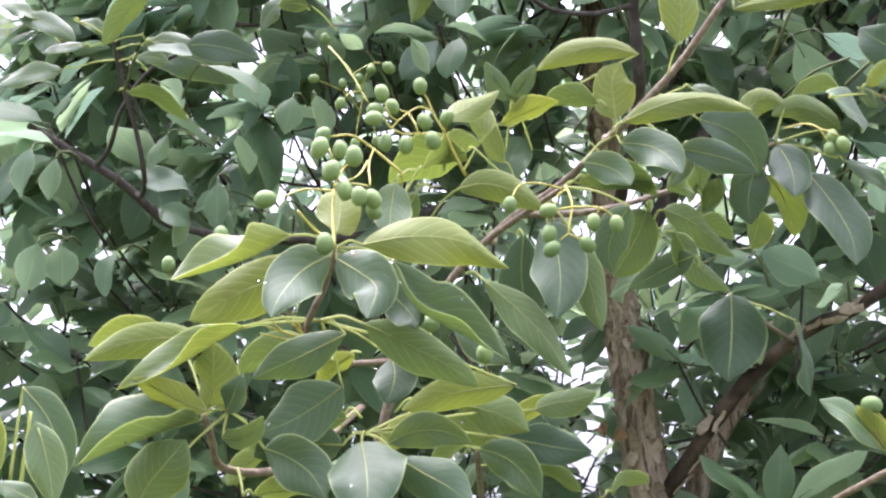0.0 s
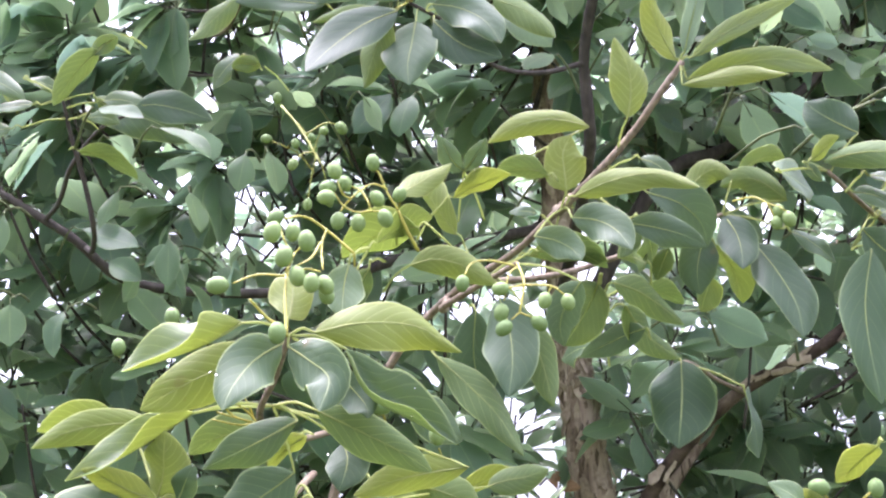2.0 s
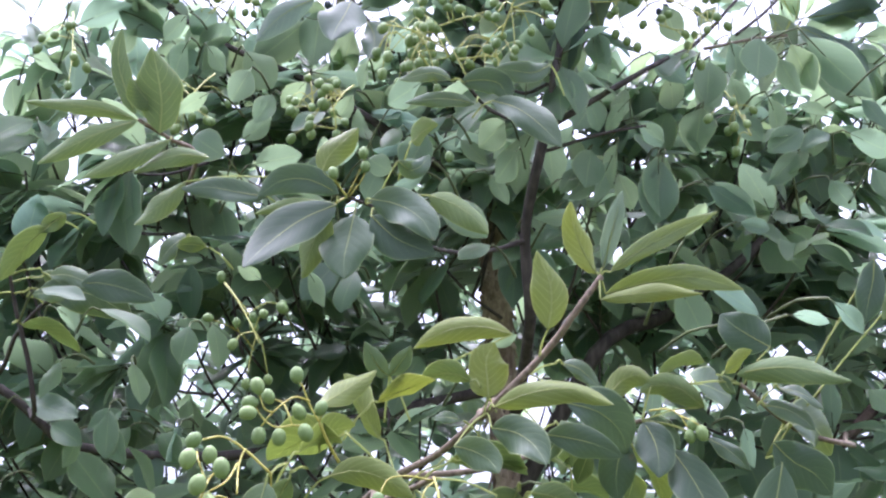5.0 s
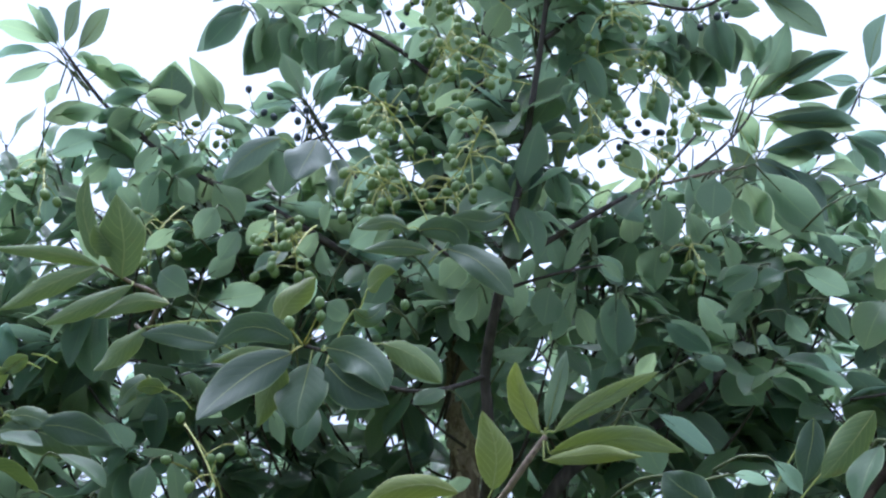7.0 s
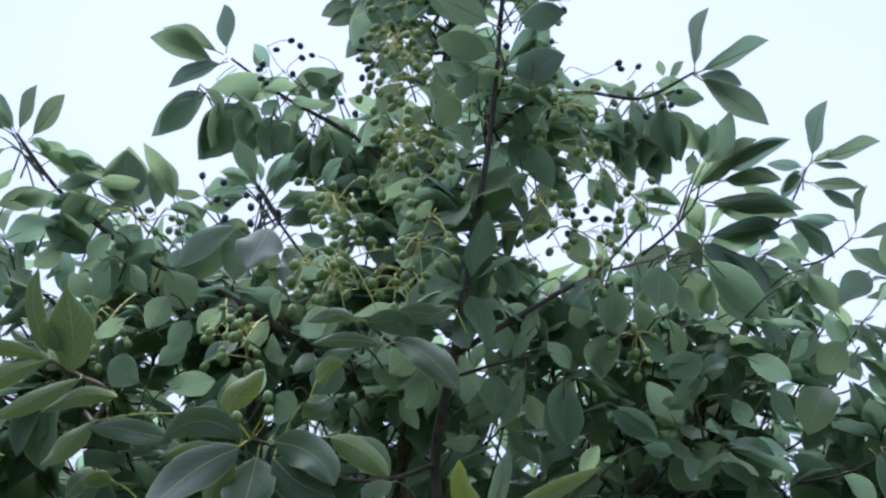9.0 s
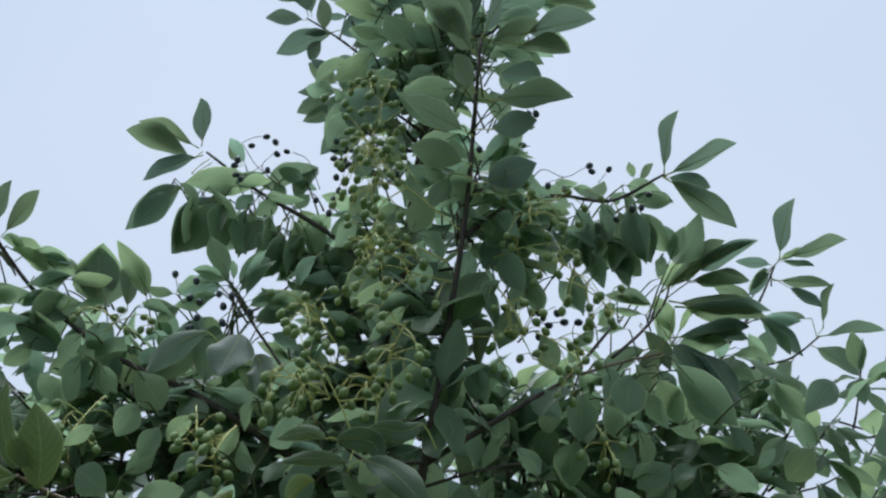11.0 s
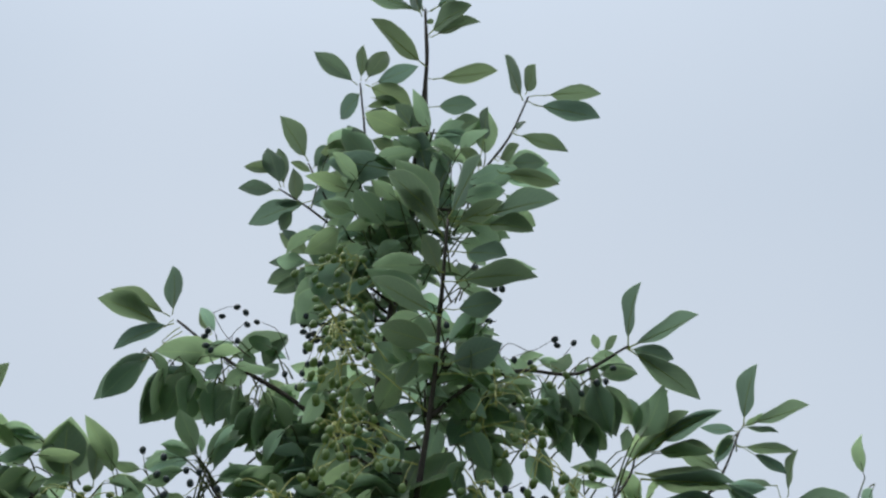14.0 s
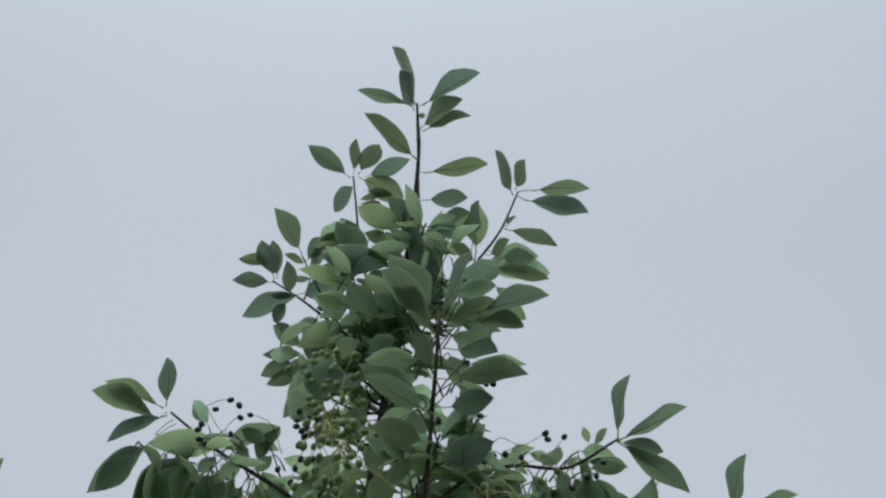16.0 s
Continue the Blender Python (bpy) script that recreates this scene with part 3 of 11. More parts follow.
trunk = wood(TRUNK[:9], BARK, "trunk", "grey-brown trunk with flaking bark", 14, 0.06)
wood(TRUNK[8:], STEM, "limb", "thin dark top of the trunk")
wood([(x, y, z, 0.8 * r) for x, y, z, r in LEADER], STEM, "limb", "slender dark leading stem")
side_limb = wood(SIDE, DARK_BARK, "limb", "slanting dark side limb with flaking bark", 10, 0.07)
wood(SIDE_BACK, BARK, "limb", "pale limb with flaking bark behind the slanting one", 10, 0.07)
for line in (RIGHT, LEFT, LEFT_UP, UPPER_LEFT, UPPER_RIGHT):
    wood(line, STEM, "limb")
wood([(x, y, z, 0.82 * r) for x, y, z, r in FRONT], TWIG, "limb", "pale brown leafy front branch")



def bark_flakes():
    """Loose plates of bark that stand off the trunk."""
    rng, meshes = np.random.default_rng(77), []
    for k in range(7):
        r = np.random.default_rng(770 + k)
        wide, high, lift = r.uniform(0.0032, 0.0075), r.uniform(0.02, 0.05), r.uniform(0.004, 0.010)
        verts, n = [], 4
        for skin in (0.0009, -0.0009):
            for i in range(n):
                for u in (-1, 0, 1):
                    v = i / (n - 1)
                    edge = 0.55 + 0.45 * math.sin(math.pi * (0.15 + 0.75 * v)) * r.uniform(0.75, 1.1)
                    verts.append((u * wide * edge + 0.002 * r.normal(), (v - 0.5) * high, lift * v * v - 0.0012 * u * u + skin))
        faces = []
        for i in range(n - 1):
            for j in range(2):
                a, c = i * 3 + j, 12 + i * 3 + j
                faces += [(a, a + 1, a + 4, a + 3), (c + 3, c + 4, c + 1, c)]
        rim = [0, 1, 2, 5, 8, 11, 10, 9, 6, 3]
        faces += [(rim[i], rim[i] + 12, rim[(i + 1) % 10] + 12, rim[(i + 1) % 10]) for i in range(10)]
        ob = mesh_object("bark_flake", verts, faces, (FLAKE,), smooth=False)
        meshes.append(ob.data)
        bpy.data.objects.remove(ob)
    line = smooth_line(TRUNK, 12)
    line = line[(line[:, 2] > 1.45) & (line[:, 2] < 2.5)]
    limb = smooth_line(SIDE, 12)[:40]
    for count in range(275):
        if count == 265:
            line = limb
        i = rng.integers(1, len(line) - 1)
        at, way = Vector(line[i, :3]), Vector(line[i + 1, :3] - line[i - 1, :3]).normalized()
        a = rng.uniform(math.pi, 2 * math.pi)
        out = Vector((math.cos(a), math.sin(a), 0))
        out = (out - way * out.dot(way)).normalized()
        x = way.cross(out)
        ob = new("bark_flake", meshes[rng.integers(7)])
        ob.parent = trunk if count < 265 else side_limb
        ob.matrix_world = Matrix.Translation(at + out * (line[i, 3] * 0.99) + way * rng.uniform(-0.02, 0.02)) @ Matrix((x, way, out)).transposed().to_4x4() @ Matrix.Rotation(rng.uniform(-0.35, 0.35), 4, "Z") @ Matrix.Rotation(math.pi * rng.integers(2), 4, "Z")


bark_flakes()

# ---- the crown's many leaves and twigs ----
crown_rng = np.random.default_rng(5)
CROWN_SHAPES = []
for k in range(16):
    r = np.random.default_rng(900 + k)
    CROWN_SHAPES.append(leaf_shape(r.uniform(0.36, 0.52), r.uniform(-0.03, 0.12), r.uniform(0.02, 0.3), r.uniform(0.015, 0.085), r.uniform(-0.55, 0.55), 8, r.uniform(0.8, 1.15), 900 + k, r.uniform(-0.02, 0.14), r.uniform(0.0, 0.35)))


SPRAYS = []


def spray(leaves):
    """Leaves of one twig of the crown, kept for the joined foliage: rows of base, tip, roll and width."""
    SPRAYS.extend(leaves)


def joined_sprays(name, label):
    rng = np.random.default_rng(41)
    vs, us, fs, ss, base = [], [], [], [], 0
    for start, tip, roll, wide in SPRAYS:
        long = (Vector(tip) - Vector(start)).length
        m = np.array(frame_of(start, tip, roll).to_3x3()) @ np.diag((long * wide, long, long))
        v, f, uv, sl = CROWN_SHAPES[rng.integers(16)]
        vs.append(np.array(v) @ m.T + np.array(start))
        us.append(np.array(uv))
        fs += [tuple(j + base for j in q) for q in f]
        ss += sl
        base += len(v)
        # the twig that bears it runs back into the crown
        back = np.array(start) - np.array(tip)
        back = back / np.linalg.norm(back) * 0.05 + np.array((0, 0.09, -0.03))
        tv, tf = tube(smooth_line([(*start, 0.0014), (*(np.array(start) + 0.5 * back + (0, 0, 0.008)), 0.0017), (*(np.array(start) + back), 0.0022)], 2), 4, 0.0, 3)
        vs.append(tv)
        us.append(np.zeros((len(tv), 2)))
        fs += [tuple(j + base for j in q) for q in tf]
        ss += [2] * len(tf)
        base += len(tv)
    return own(tagged(mesh_object(name, np.vstack(vs), fs, (CROWN_TOP, CROWN_UNDER, CROWN_STALK), None, label, np.vstack(us), ss), kind="stuff"))


def foliage(name, rosettes, mats, label, seed):
    """Leafy twig ends, joined: rows of (x, y, z, way, leaves, size)."""
    rng = np.random.default_rng(seed)
    vs, us, fs, ss, base = [], [], [], [], 0
    for place, way, count, size in rosettes:
        way = way / (np.linalg.norm(way) + 1e-9)
        side = np.cross(way, (0.3, 0.2, 0.93))
        side /= np.linalg.norm(side) + 1e-9
        other = np.cross(way, side)
        for i in range(count):
            a = 2.4 * i + rng.uniform(-0.4, 0.4)
            open_up = rng.uniform(0.5, 1.35)
            out = math.cos(open_up) * way + math.sin(open_up) * (math.cos(a) * side + math.sin(a) * other)
            out[1] *= 0.55
            out[2] -= rng.uniform(0.0, 1.0)
            out /= np.linalg.norm(out)
            start = place - way * rng.uniform(0, 0.06)
            long = size * rng.uniform(0.7, 1.15)
            m = np.array(frame_of(start, start + out, rng.uniform(-38, 38)).to_3x3()) * long
            v, f, uv, sl = CROWN_SHAPES[rng.integers(16)]
            vs.append(np.array(v) @ m.T + start)
            us.append(np.array(uv))
            fs += [tuple(j + base for j in q) for q in f]
            ss += sl
            base += len(v)
    return mesh_object(name, np.vstack(vs), fs, mats, None, label, np.vstack(us), ss)


def along(line, n, spread, rng, lo=0.0, hi=1.0):
    """Twig ends scattered round a limb, with the way in which they grow."""
    p = np.array(line)[:, :3]
    step = np.r_[0, np.cumsum(np.linalg.norm(np.diff(p, axis=0), axis=1))]
    out = []
    for _ in range(n):
        s = rng.uniform(lo, hi) * step[-1]
        at = np.array([np.interp(s, step, p[:, k]) for k in range(3)])
        off = rng.normal(size=3)
        off /= np.linalg.norm(off)
        off *= spread * rng.uniform(0.25, 1.0)
        off[2] = abs(off[2]) * 0.6
        out.append((at, at + off, off + np.array([0, 0, 0.06])))
    return out


def hides_wood(x, y, z):
    """Whether a twig there would stand before the bare trunk or the slanting limb."""
    side, rise = x / y, (z - 1.6) / y
    trunk_gap = y < 2.08 and (0.12 < side < 0.195 and z < 2.06 or 0.115 < side < 0.165 and z < 2.42)
    limb_gap = y < 2.0 and 0.17 < side < 0.40 and abs(rise - 0.012 - (side - 0.18) * 0.84) < 0.055
    chink = y > 2.2 and 0.105 < side < 0.137 and 1.6 < z < 2.02
    return trunk_gap or limb_gap or chink


# centres of the tufts between the limbs, with their number of twig ends
TUFTS = ((0.246, 1.76, 2.52, 5), (0.23, 1.76, 2.41, 5), (0.55, 1.95, 2.52, 3), (-0.48, 2.0, 2.58, 4), (-0.32, 1.99, 2.62, 4), (-0.15, 1.99, 2.66, 5), (0.02, 1.98, 2.70, 5), (0.17, 1.96, 2.76, 6), (0.33, 1.95, 2.76, 4), (0.5, 1.97, 2.7, 4), (0.66, 1.97, 2.72, 4), (0.82, 1.99, 2.7, 4), (1.0, 2.0, 2.7, 5), (0.22, 1.96, 2.95, 6), (0.12, 1.97, 3.02, 4))


def crown_spots():
    rng, spots = crown_rng, []
    # the broad lower crown, and its far side
    for near, far, low, high, n in ((1.66, 2.2, 1.25, 2.45, 200), (1.85, 2.35, 2.3, 2.86, 285), (2.2, 2.65, 1.2, 2.7, 370), (2.3, 2.9, 1.25, 2.0, 230), (2.55, 3.1, 1.3, 2.15, 190), (2.5, 3.1, 2.1, 2.66, 180)):
        for _ in range(n):
            x, y, z = 0.3 + rng.uniform(-1.15, 1.2), rng.uniform(near, far), rng.uniform(low, high)
            if hides_wood(x, y, z) or abs((x - 0.3) / 1.35) ** 2.6 + abs((y - 2.1) / 1.05) ** 2.6 > 1:
                continue
            spots.append((None, np.array((x, y, z)), np.array((0.4 * (x - 0.3), -0.45, 0.45)) + rng.normal(size=3) * 0.35))
    # the side of the crown that hangs over the path
    for _ in range(150):
        x, y, z = rng.uniform(-1.15, -0.45), rng.uniform(1.8, 2.5), rng.uniform(1.4, 2.5)
        spots.append((None, np.array((x, y, z)), np.array((-0.3, -0.45, 0.45)) + rng.normal(size=3) * 0.35))
    # the far side behind the slanting limb
    for _ in range(110):
        x, y, z = rng.uniform(0.5, 1.2), rng.uniform(2.1, 2.7), rng.uniform(1.4, 2.25)
        spots.append((None, np.array((x, y, z)), np.array((0.3, -0.45, 0.45)) + rng.normal(size=3) * 0.35))
    # the far side behind the fruit
    for _ in range(80):
        x, y, z = rng.uniform(-0.65, 0.24), rng.uniform(2.1, 2.6), rng.uniform(1.72, 2.35)
        spots.append((None, np.array((x, y, z)), np.array((-0.1, -0.45, 0.45)) + rng.normal(size=3) * 0.35))
    # tufts that close the crown between the limbs
    for cx, cy, cz, n in TUFTS:
        for _ in range(n):
            p = np.array((cx, cy, cz)) + rng.uniform(-1, 1, 3) * (0.11, 0.06, 0.08)
            spots.append((None, p, np.array((0.5 * (cx - 0.3), -0.4, 0.45)) + rng.normal(size=3) * 0.4))
    for line, n, spread, lo, hi, back in ((TRUNK, 56, 0.17, 0.66, 0.9, 0.06), (LEADER, 14, 0.12, 0.5, 0.85, 0.08), (SIDE, 20, 0.3, 0.4, 1.0, 0.12),
                                          (RIGHT, 40, 0.24, 0.4, 0.95, 0.14), (LEFT_UP, 22, 0.17, 0.25, 0.8, 0.14), (UPPER_LEFT, 6, 0.1, 0.15, 0.5, 0.1),
                                          (UPPER_RIGHT, 6, 0.1, 0.15, 0.5, 0.12)):
        spots += [(a + (0, back, 0), p + (0, back, 0), w) for a, p, w in along(line, n, spread, rng, lo, hi)]
    return spots


spots = crown_spots()
own(tagged(foliage("foliage", [(p, w, int(crown_rng.integers(6, 10)), crown_rng.uniform(0.105, 0.135) * (0.82 if p[2] > 2.75 else 0.74 if p[1] > 2.25 else 1.0)) for _, p, w in spots],
                   (CROWN_TOP, CROWN_UNDER, CROWN_STALK), "dense leathery green leaves", 21), kind="stuff"))
verts, faces = [], []
for root, p, w in spots:
    w = w / (np.linalg.norm(w) + 1e-9)
    start = root if root is not None else p - w * 0.16 + np.array((0, 0.06, -0.03))
    mid = 0.5 * (start + p) + np.array((0, 0, -0.015))
    v, f = tube(smooth_line([(*start, 0.0032), (*mid, 0.0026), (*p, 0.002)], 3), 5, 0.03, len(verts))
    faces += [tuple(i + len(verts) for i in q) for q in f]
    verts += [tuple(q) for q in v]
own(tagged(mesh_object("brushwood", verts, faces, (STEM,), None, "thin dark leafy twigs"), kind="stuff"))


# ---- leafy twigs that stand out, each with its own leaves ----
twig = wood([(-0.054, 1.200, 1.738, 0.0032), (-0.083, 0.950, 1.709, 0.0028), (-0.094, 0.820, 1.714, 0.0025), (-0.080, 0.790, 1.741, 0.0023), (-0.071, 0.775, 1.765, 0.0021)], TWIG, "twig", "", 7)
bent_leaf(twig, ((-0.074, 0.790, 1.773), (-0.073, 0.795, 1.780), (-0.072, 0.807, 1.795), (-0.073, 0.818, 1.809), (-0.074, 0.830, 1.824)), (45, 37), (-29, -21), 0.0172, -1, 1)
bent_leaf(twig, ((-0.033, 0.870, 1.841), (-0.035, 0.867, 1.835), (-0.038, 0.862, 1.820), (-0.039, 0.856, 1.805), (-0.039, 0.850, 1.789)), (6, 3), (-22, -19), 0.0166, 1, 0)
shoot(twig, (-0.022, 0.900, 1.855), (-0.033, 0.870, 1.841))
bent_leaf(twig, ((-0.080, 0.860, 1.699), (-0.090, 0.865, 1.703), (-0.112, 0.876, 1.709), (-0.134, 0.887, 1.706), (-0.156, 0.900, 1.695)), (-27, -20), (43, 36), 0.0172, -1, 0)
shoot(twig, (-0.085, 0.920, 1.708), (-0.080, 0.860, 1.699))
bent_leaf(twig, ((0.000, 0.900, 1.733), (0.007, 0.903, 1.731), (0.022, 0.908, 1.725), (0.036, 0.914, 1.716), (0.052, 0.920, 1.705)), (36, 27), (-52, -43), 0.0185, 1, 0)
shoot(twig, (-0.034, 1.100, 1.748), (0.000, 0.900, 1.733))
bent_leaf(twig, ((-0.061, 0.880, 1.708), (-0.066, 0.883, 1.707), (-0.076, 0.888, 1.702), (-0.086, 0.894, 1.694), (-0.096, 0.900, 1.682)), (-32, -24), (48, 40), 0.0103, -1, 1)
shoot(twig, (-0.079, 0.950, 1.709), (-0.061, 0.880, 1.708))
bent_leaf(twig, ((-0.071, 0.775, 1.765), (-0.102, 0.775, 1.774), (-0.124, 0.765, 1.758), (-0.150, 0.750, 1.745), (-0.173, 0.742, 1.737)), (0, 15), (-150, -62), 0.0271, 1, 1)
bent_leaf(twig, ((-0.071, 0.775, 1.765), (-0.092, 0.790, 1.759), (-0.117, 0.785, 1.745), (-0.142, 0.780, 1.732), (-0.167, 0.775, 1.716)), (18, -2), (-8, 2), 0.0206, -1, 1)
bent_leaf(twig, ((-0.071, 0.775, 1.765), (-0.075, 0.770, 1.759), (-0.091, 0.755, 1.746), (-0.102, 0.735, 1.726), (-0.106, 0.725, 1.711)), (-2, 7), (-23, -4), 0.0199, 1, 0)
bent_leaf(twig, ((-0.071, 0.775, 1.765), (-0.071, 0.770, 1.757), (-0.055, 0.755, 1.745), (-0.042, 0.740, 1.732), (-0.047, 0.725, 1.710)), (-7, 17), (-28, -9), 0.0190, 1, 0)
bent_leaf(twig, ((-0.071, 0.775, 1.765), (-0.054, 0.775, 1.767), (-0.023, 0.790, 1.776), (0.014, 0.810, 1.777), (0.047, 0.825, 1.761)), (43, 48), (-23, -3), 0.0208, -1, 3)
bent_leaf(twig, ((-0.071, 0.775, 1.765), (-0.033, 0.775, 1.756), (-0.019, 0.775, 1.726), (0.010, 0.785, 1.710), (0.042, 0.790, 1.693)), (0, 10), (-112, -96), 0.0275, 1, 0)
bent_leaf(twig, ((-0.071, 0.775, 1.765), (-0.038, 0.800, 1.741), (-0.027, 0.790, 1.729), (-0.019, 0.780, 1.718), (-0.018, 0.775, 1.710)), (-2, 2), (-23, -14), 0.0153, 1, 4)
bent_leaf(twig, ((-0.085, 0.820, 1.723), (-0.054, 0.800, 1.718), (-0.023, 0.800, 1.703), (0.004, 0.810, 1.690), (0.025, 0.820, 1.677)), (18, 8), (2, -8), 0.0164, -1, 0)
bent_leaf(twig, ((-0.085, 0.820, 1.723), (0.053, 0.860, 1.682), (0.025, 0.850, 1.678), (-0.001, 0.840, 1.672), (-0.029, 0.830, 1.662)), (18, 8), (7, 2), 0.0145, -1, 1)
bent_leaf(twig, ((-0.085, 0.820, 1.723), (-0.171, 0.840, 1.713), (-0.196, 0.830, 1.712), (-0.224, 0.825, 1.707), (-0.249, 0.820, 1.695)), (18, 18), (2, 12), 0.0142, -1, 1)
bent_leaf(twig, ((-0.085, 0.820, 1.723), (-0.139, 0.820, 1.719), (-0.163, 0.800, 1.699), (-0.188, 0.785, 1.682), (-0.214, 0.780, 1.671)), (0, 10), (-118, -88), 0.0201, 1, 1)
bent_leaf(twig, ((-0.053, 0.820, 1.645), (-0.055, 0.810, 1.639), (-0.051, 0.790, 1.625), (-0.048, 0.770, 1.610), (-0.047, 0.750, 1.590)), (-7, 2), (-23, -9), 0.0285, 1, 4)
# kind 4 for its darker skin, in place of shade on this leaf
bent_leaf(twig, ((-0.085, 0.820, 1.723), (-0.070, 0.830, 1.678), (-0.085, 0.825, 1.666), (-0.103, 0.820, 1.654), (-0.125, 0.820, 1.645)), (-2, 8), (-8, -18), 0.0217, -1, 4)
bent_leaf(twig, ((-0.085, 0.820, 1.723), (-0.067, 0.810, 1.712), (-0.085, 0.795, 1.700), (-0.105, 0.780, 1.688), (-0.125, 0.775, 1.678)), (13, 12), (2, 16), 0.0154, 1, 0)
bent_leaf(twig, ((-0.085, 0.820, 1.723), (-0.036, 0.830, 1.698), (-0.033, 0.820, 1.687), (-0.034, 0.815, 1.677), (-0.038, 0.810, 1.664)), (-7, -3), (-23, -19), 0.0178, 1, 4)
bent_leaf(twig, ((-0.053, 0.820, 1.645), (-0.038, 0.830, 1.639), (-0.019, 0.830, 1.647), (0.001, 0.830, 1.647), (0.020, 0.830, 1.639)), (-7, -3), (-23, -19), 0.0133, 1, 0)
# the next two also take the darker skin as painted shade
bent_leaf(twig, ((-0.053, 0.820, 1.645), (-0.070, 0.840, 1.638), (-0.091, 0.840, 1.639), (-0.113, 0.840, 1.639), (-0.132, 0.840, 1.630)), (3, 8), (-8, -8), 0.0211, 1, 4)
bent_leaf(twig, ((-0.053, 0.820, 1.645), (-0.029, 0.800, 1.627), (-0.014, 0.790, 1.618), (0.003, 0.780, 1.609), (0.019, 0.770, 1.597)), (18, 28), (-8, 2), 0.0181, 1, 4)
bent_leaf(twig, ((-0.053, 0.820, 1.645), (0.010, 0.900, 1.672), (0.031, 0.900, 1.667), (0.048, 0.900, 1.661), (0.065, 0.900, 1.651)), (18, 28), (-8, 2), 0.0174, -1, 0)
bent_leaf(twig, ((-0.053, 0.820, 1.645), (0.049, 0.920, 1.647), (0.071, 0.920, 1.643), (0.092, 0.920, 1.639), (0.114, 0.920, 1.637)), (-2, 2), (-18, -14), 0.0168, 1, 4)
bent_leaf(twig, ((-0.053, 0.820, 1.645), (0.027, 0.900, 1.638), (0.046, 0.900, 1.632), (0.060, 0.900, 1.620), (0.073, 0.900, 1.601)), (-12, 2), (-28, -14), 0.0164, 1, 0)
bent_leaf(twig, ((-0.053, 0.820, 1.645), (0.073, 0.950, 1.671), (0.089, 0.950, 1.676), (0.103, 0.950, 1.678), (0.123, 0.950, 1.685)), (18, 28), (-8, 2), 0.0141, -1, 0)
twig = wood([(-0.085, 1.250, 1.696, 0.0036), (-0.121, 0.980, 1.630, 0.0032), (-0.155, 0.860, 1.622, 0.0029), (-0.159, 0.820, 1.644, 0.0026), (-0.160, 0.800, 1.656, 0.0024)], TWIG, "twig", "", 7)
bent_leaf(twig, ((-0.193, 0.860, 1.715), (-0.201, 0.858, 1.716), (-0.218, 0.852, 1.717), (-0.234, 0.846, 1.714), (-0.252, 0.840, 1.708)), (-28, -21), (44, 37), 0.0176, -1, 1)
shoot(twig, (-0.160, 0.810, 1.657), (-0.193, 0.860, 1.715))
bent_leaf(twig, ((-0.060, 0.880, 1.660), (-0.070, 0.875, 1.659), (-0.091, 0.864, 1.656), (-0.113, 0.852, 1.648), (-0.136, 0.840, 1.636)), (-25, -18), (41, 34), 0.0201, -1, 0)
shoot(twig, (-0.095, 1.100, 1.664), (-0.060, 0.880, 1.660))
bent_leaf(twig, ((-0.052, 0.860, 1.632), (-0.046, 0.865, 1.637), (-0.033, 0.877, 1.647), (-0.020, 0.888, 1.652), (-0.006, 0.900, 1.653)), (-22, -16), (38, 32), 0.0129, -1, 1)
shoot(twig, (-0.053, 0.840, 1.633), (-0.052, 0.860, 1.632))
bent_leaf(twig, ((-0.140, 0.850, 1.603), (-0.133, 0.850, 1.604), (-0.118, 0.850, 1.606), (-0.104, 0.850, 1.607), (-0.089, 0.850, 1.606)), (-21, -15), (37, 31), 0.0136, -1, 1)
shoot(twig, (-0.148, 0.870, 1.623), (-0.140, 0.850, 1.603))
bent_leaf(twig, ((-0.131, 0.920, 1.637), (-0.135, 0.917, 1.635), (-0.145, 0.911, 1.630), (-0.153, 0.906, 1.622), (-0.161, 0.900, 1.611)), (-30, -22), (46, 38), 0.0118, -1, 0)
shoot(twig, (-0.129, 0.970, 1.632), (-0.131, 0.920, 1.637))
bent_leaf(twig, ((-0.011, 0.950, 1.664), (-0.005, 0.950, 1.662), (0.007, 0.950, 1.658), (0.020, 0.950, 1.651), (0.034, 0.950, 1.642)), (-24, -18), (40, 34), 0.0133, -1, 0)
shoot(twig, (-0.048, 1.200, 1.687), (-0.011, 0.950, 1.664))
bent_leaf(twig, ((0.035, 0.980, 1.657), (0.029, 0.978, 1.654), (0.017, 0.972, 1.647), (0.004, 0.966, 1.638), (-0.011, 0.960, 1.625)), (-24, -17), (40, 33), 0.0158, -1, 0)
shoot(twig, (0.009, 1.200, 1.670), (0.035, 0.980, 1.657))
bent_leaf(twig, ((-0.143, 0.800, 1.659), (-0.158, 0.800, 1.661), (-0.154, 0.795, 1.674), (-0.153, 0.790, 1.689), (-0.153, 0.790, 1.704)), (23, 8), (-3, -3), 0.0191, -1, 1)
bent_leaf(twig, ((-0.143, 0.800, 1.659), (-0.157, 0.795, 1.658), (-0.174, 0.790, 1.665), (-0.190, 0.785, 1.673), (-0.204, 0.780, 1.679)), (28, 8), (-8, 12), 0.0108, -1, 1)
bent_leaf(twig, ((-0.143, 0.800, 1.659), (-0.163, 0.800, 1.653), (-0.188, 0.785, 1.643), (-0.210, 0.770, 1.632), (-0.234, 0.765, 1.621)), (5, 15), (-112, -100), 0.0341, 1, 0)
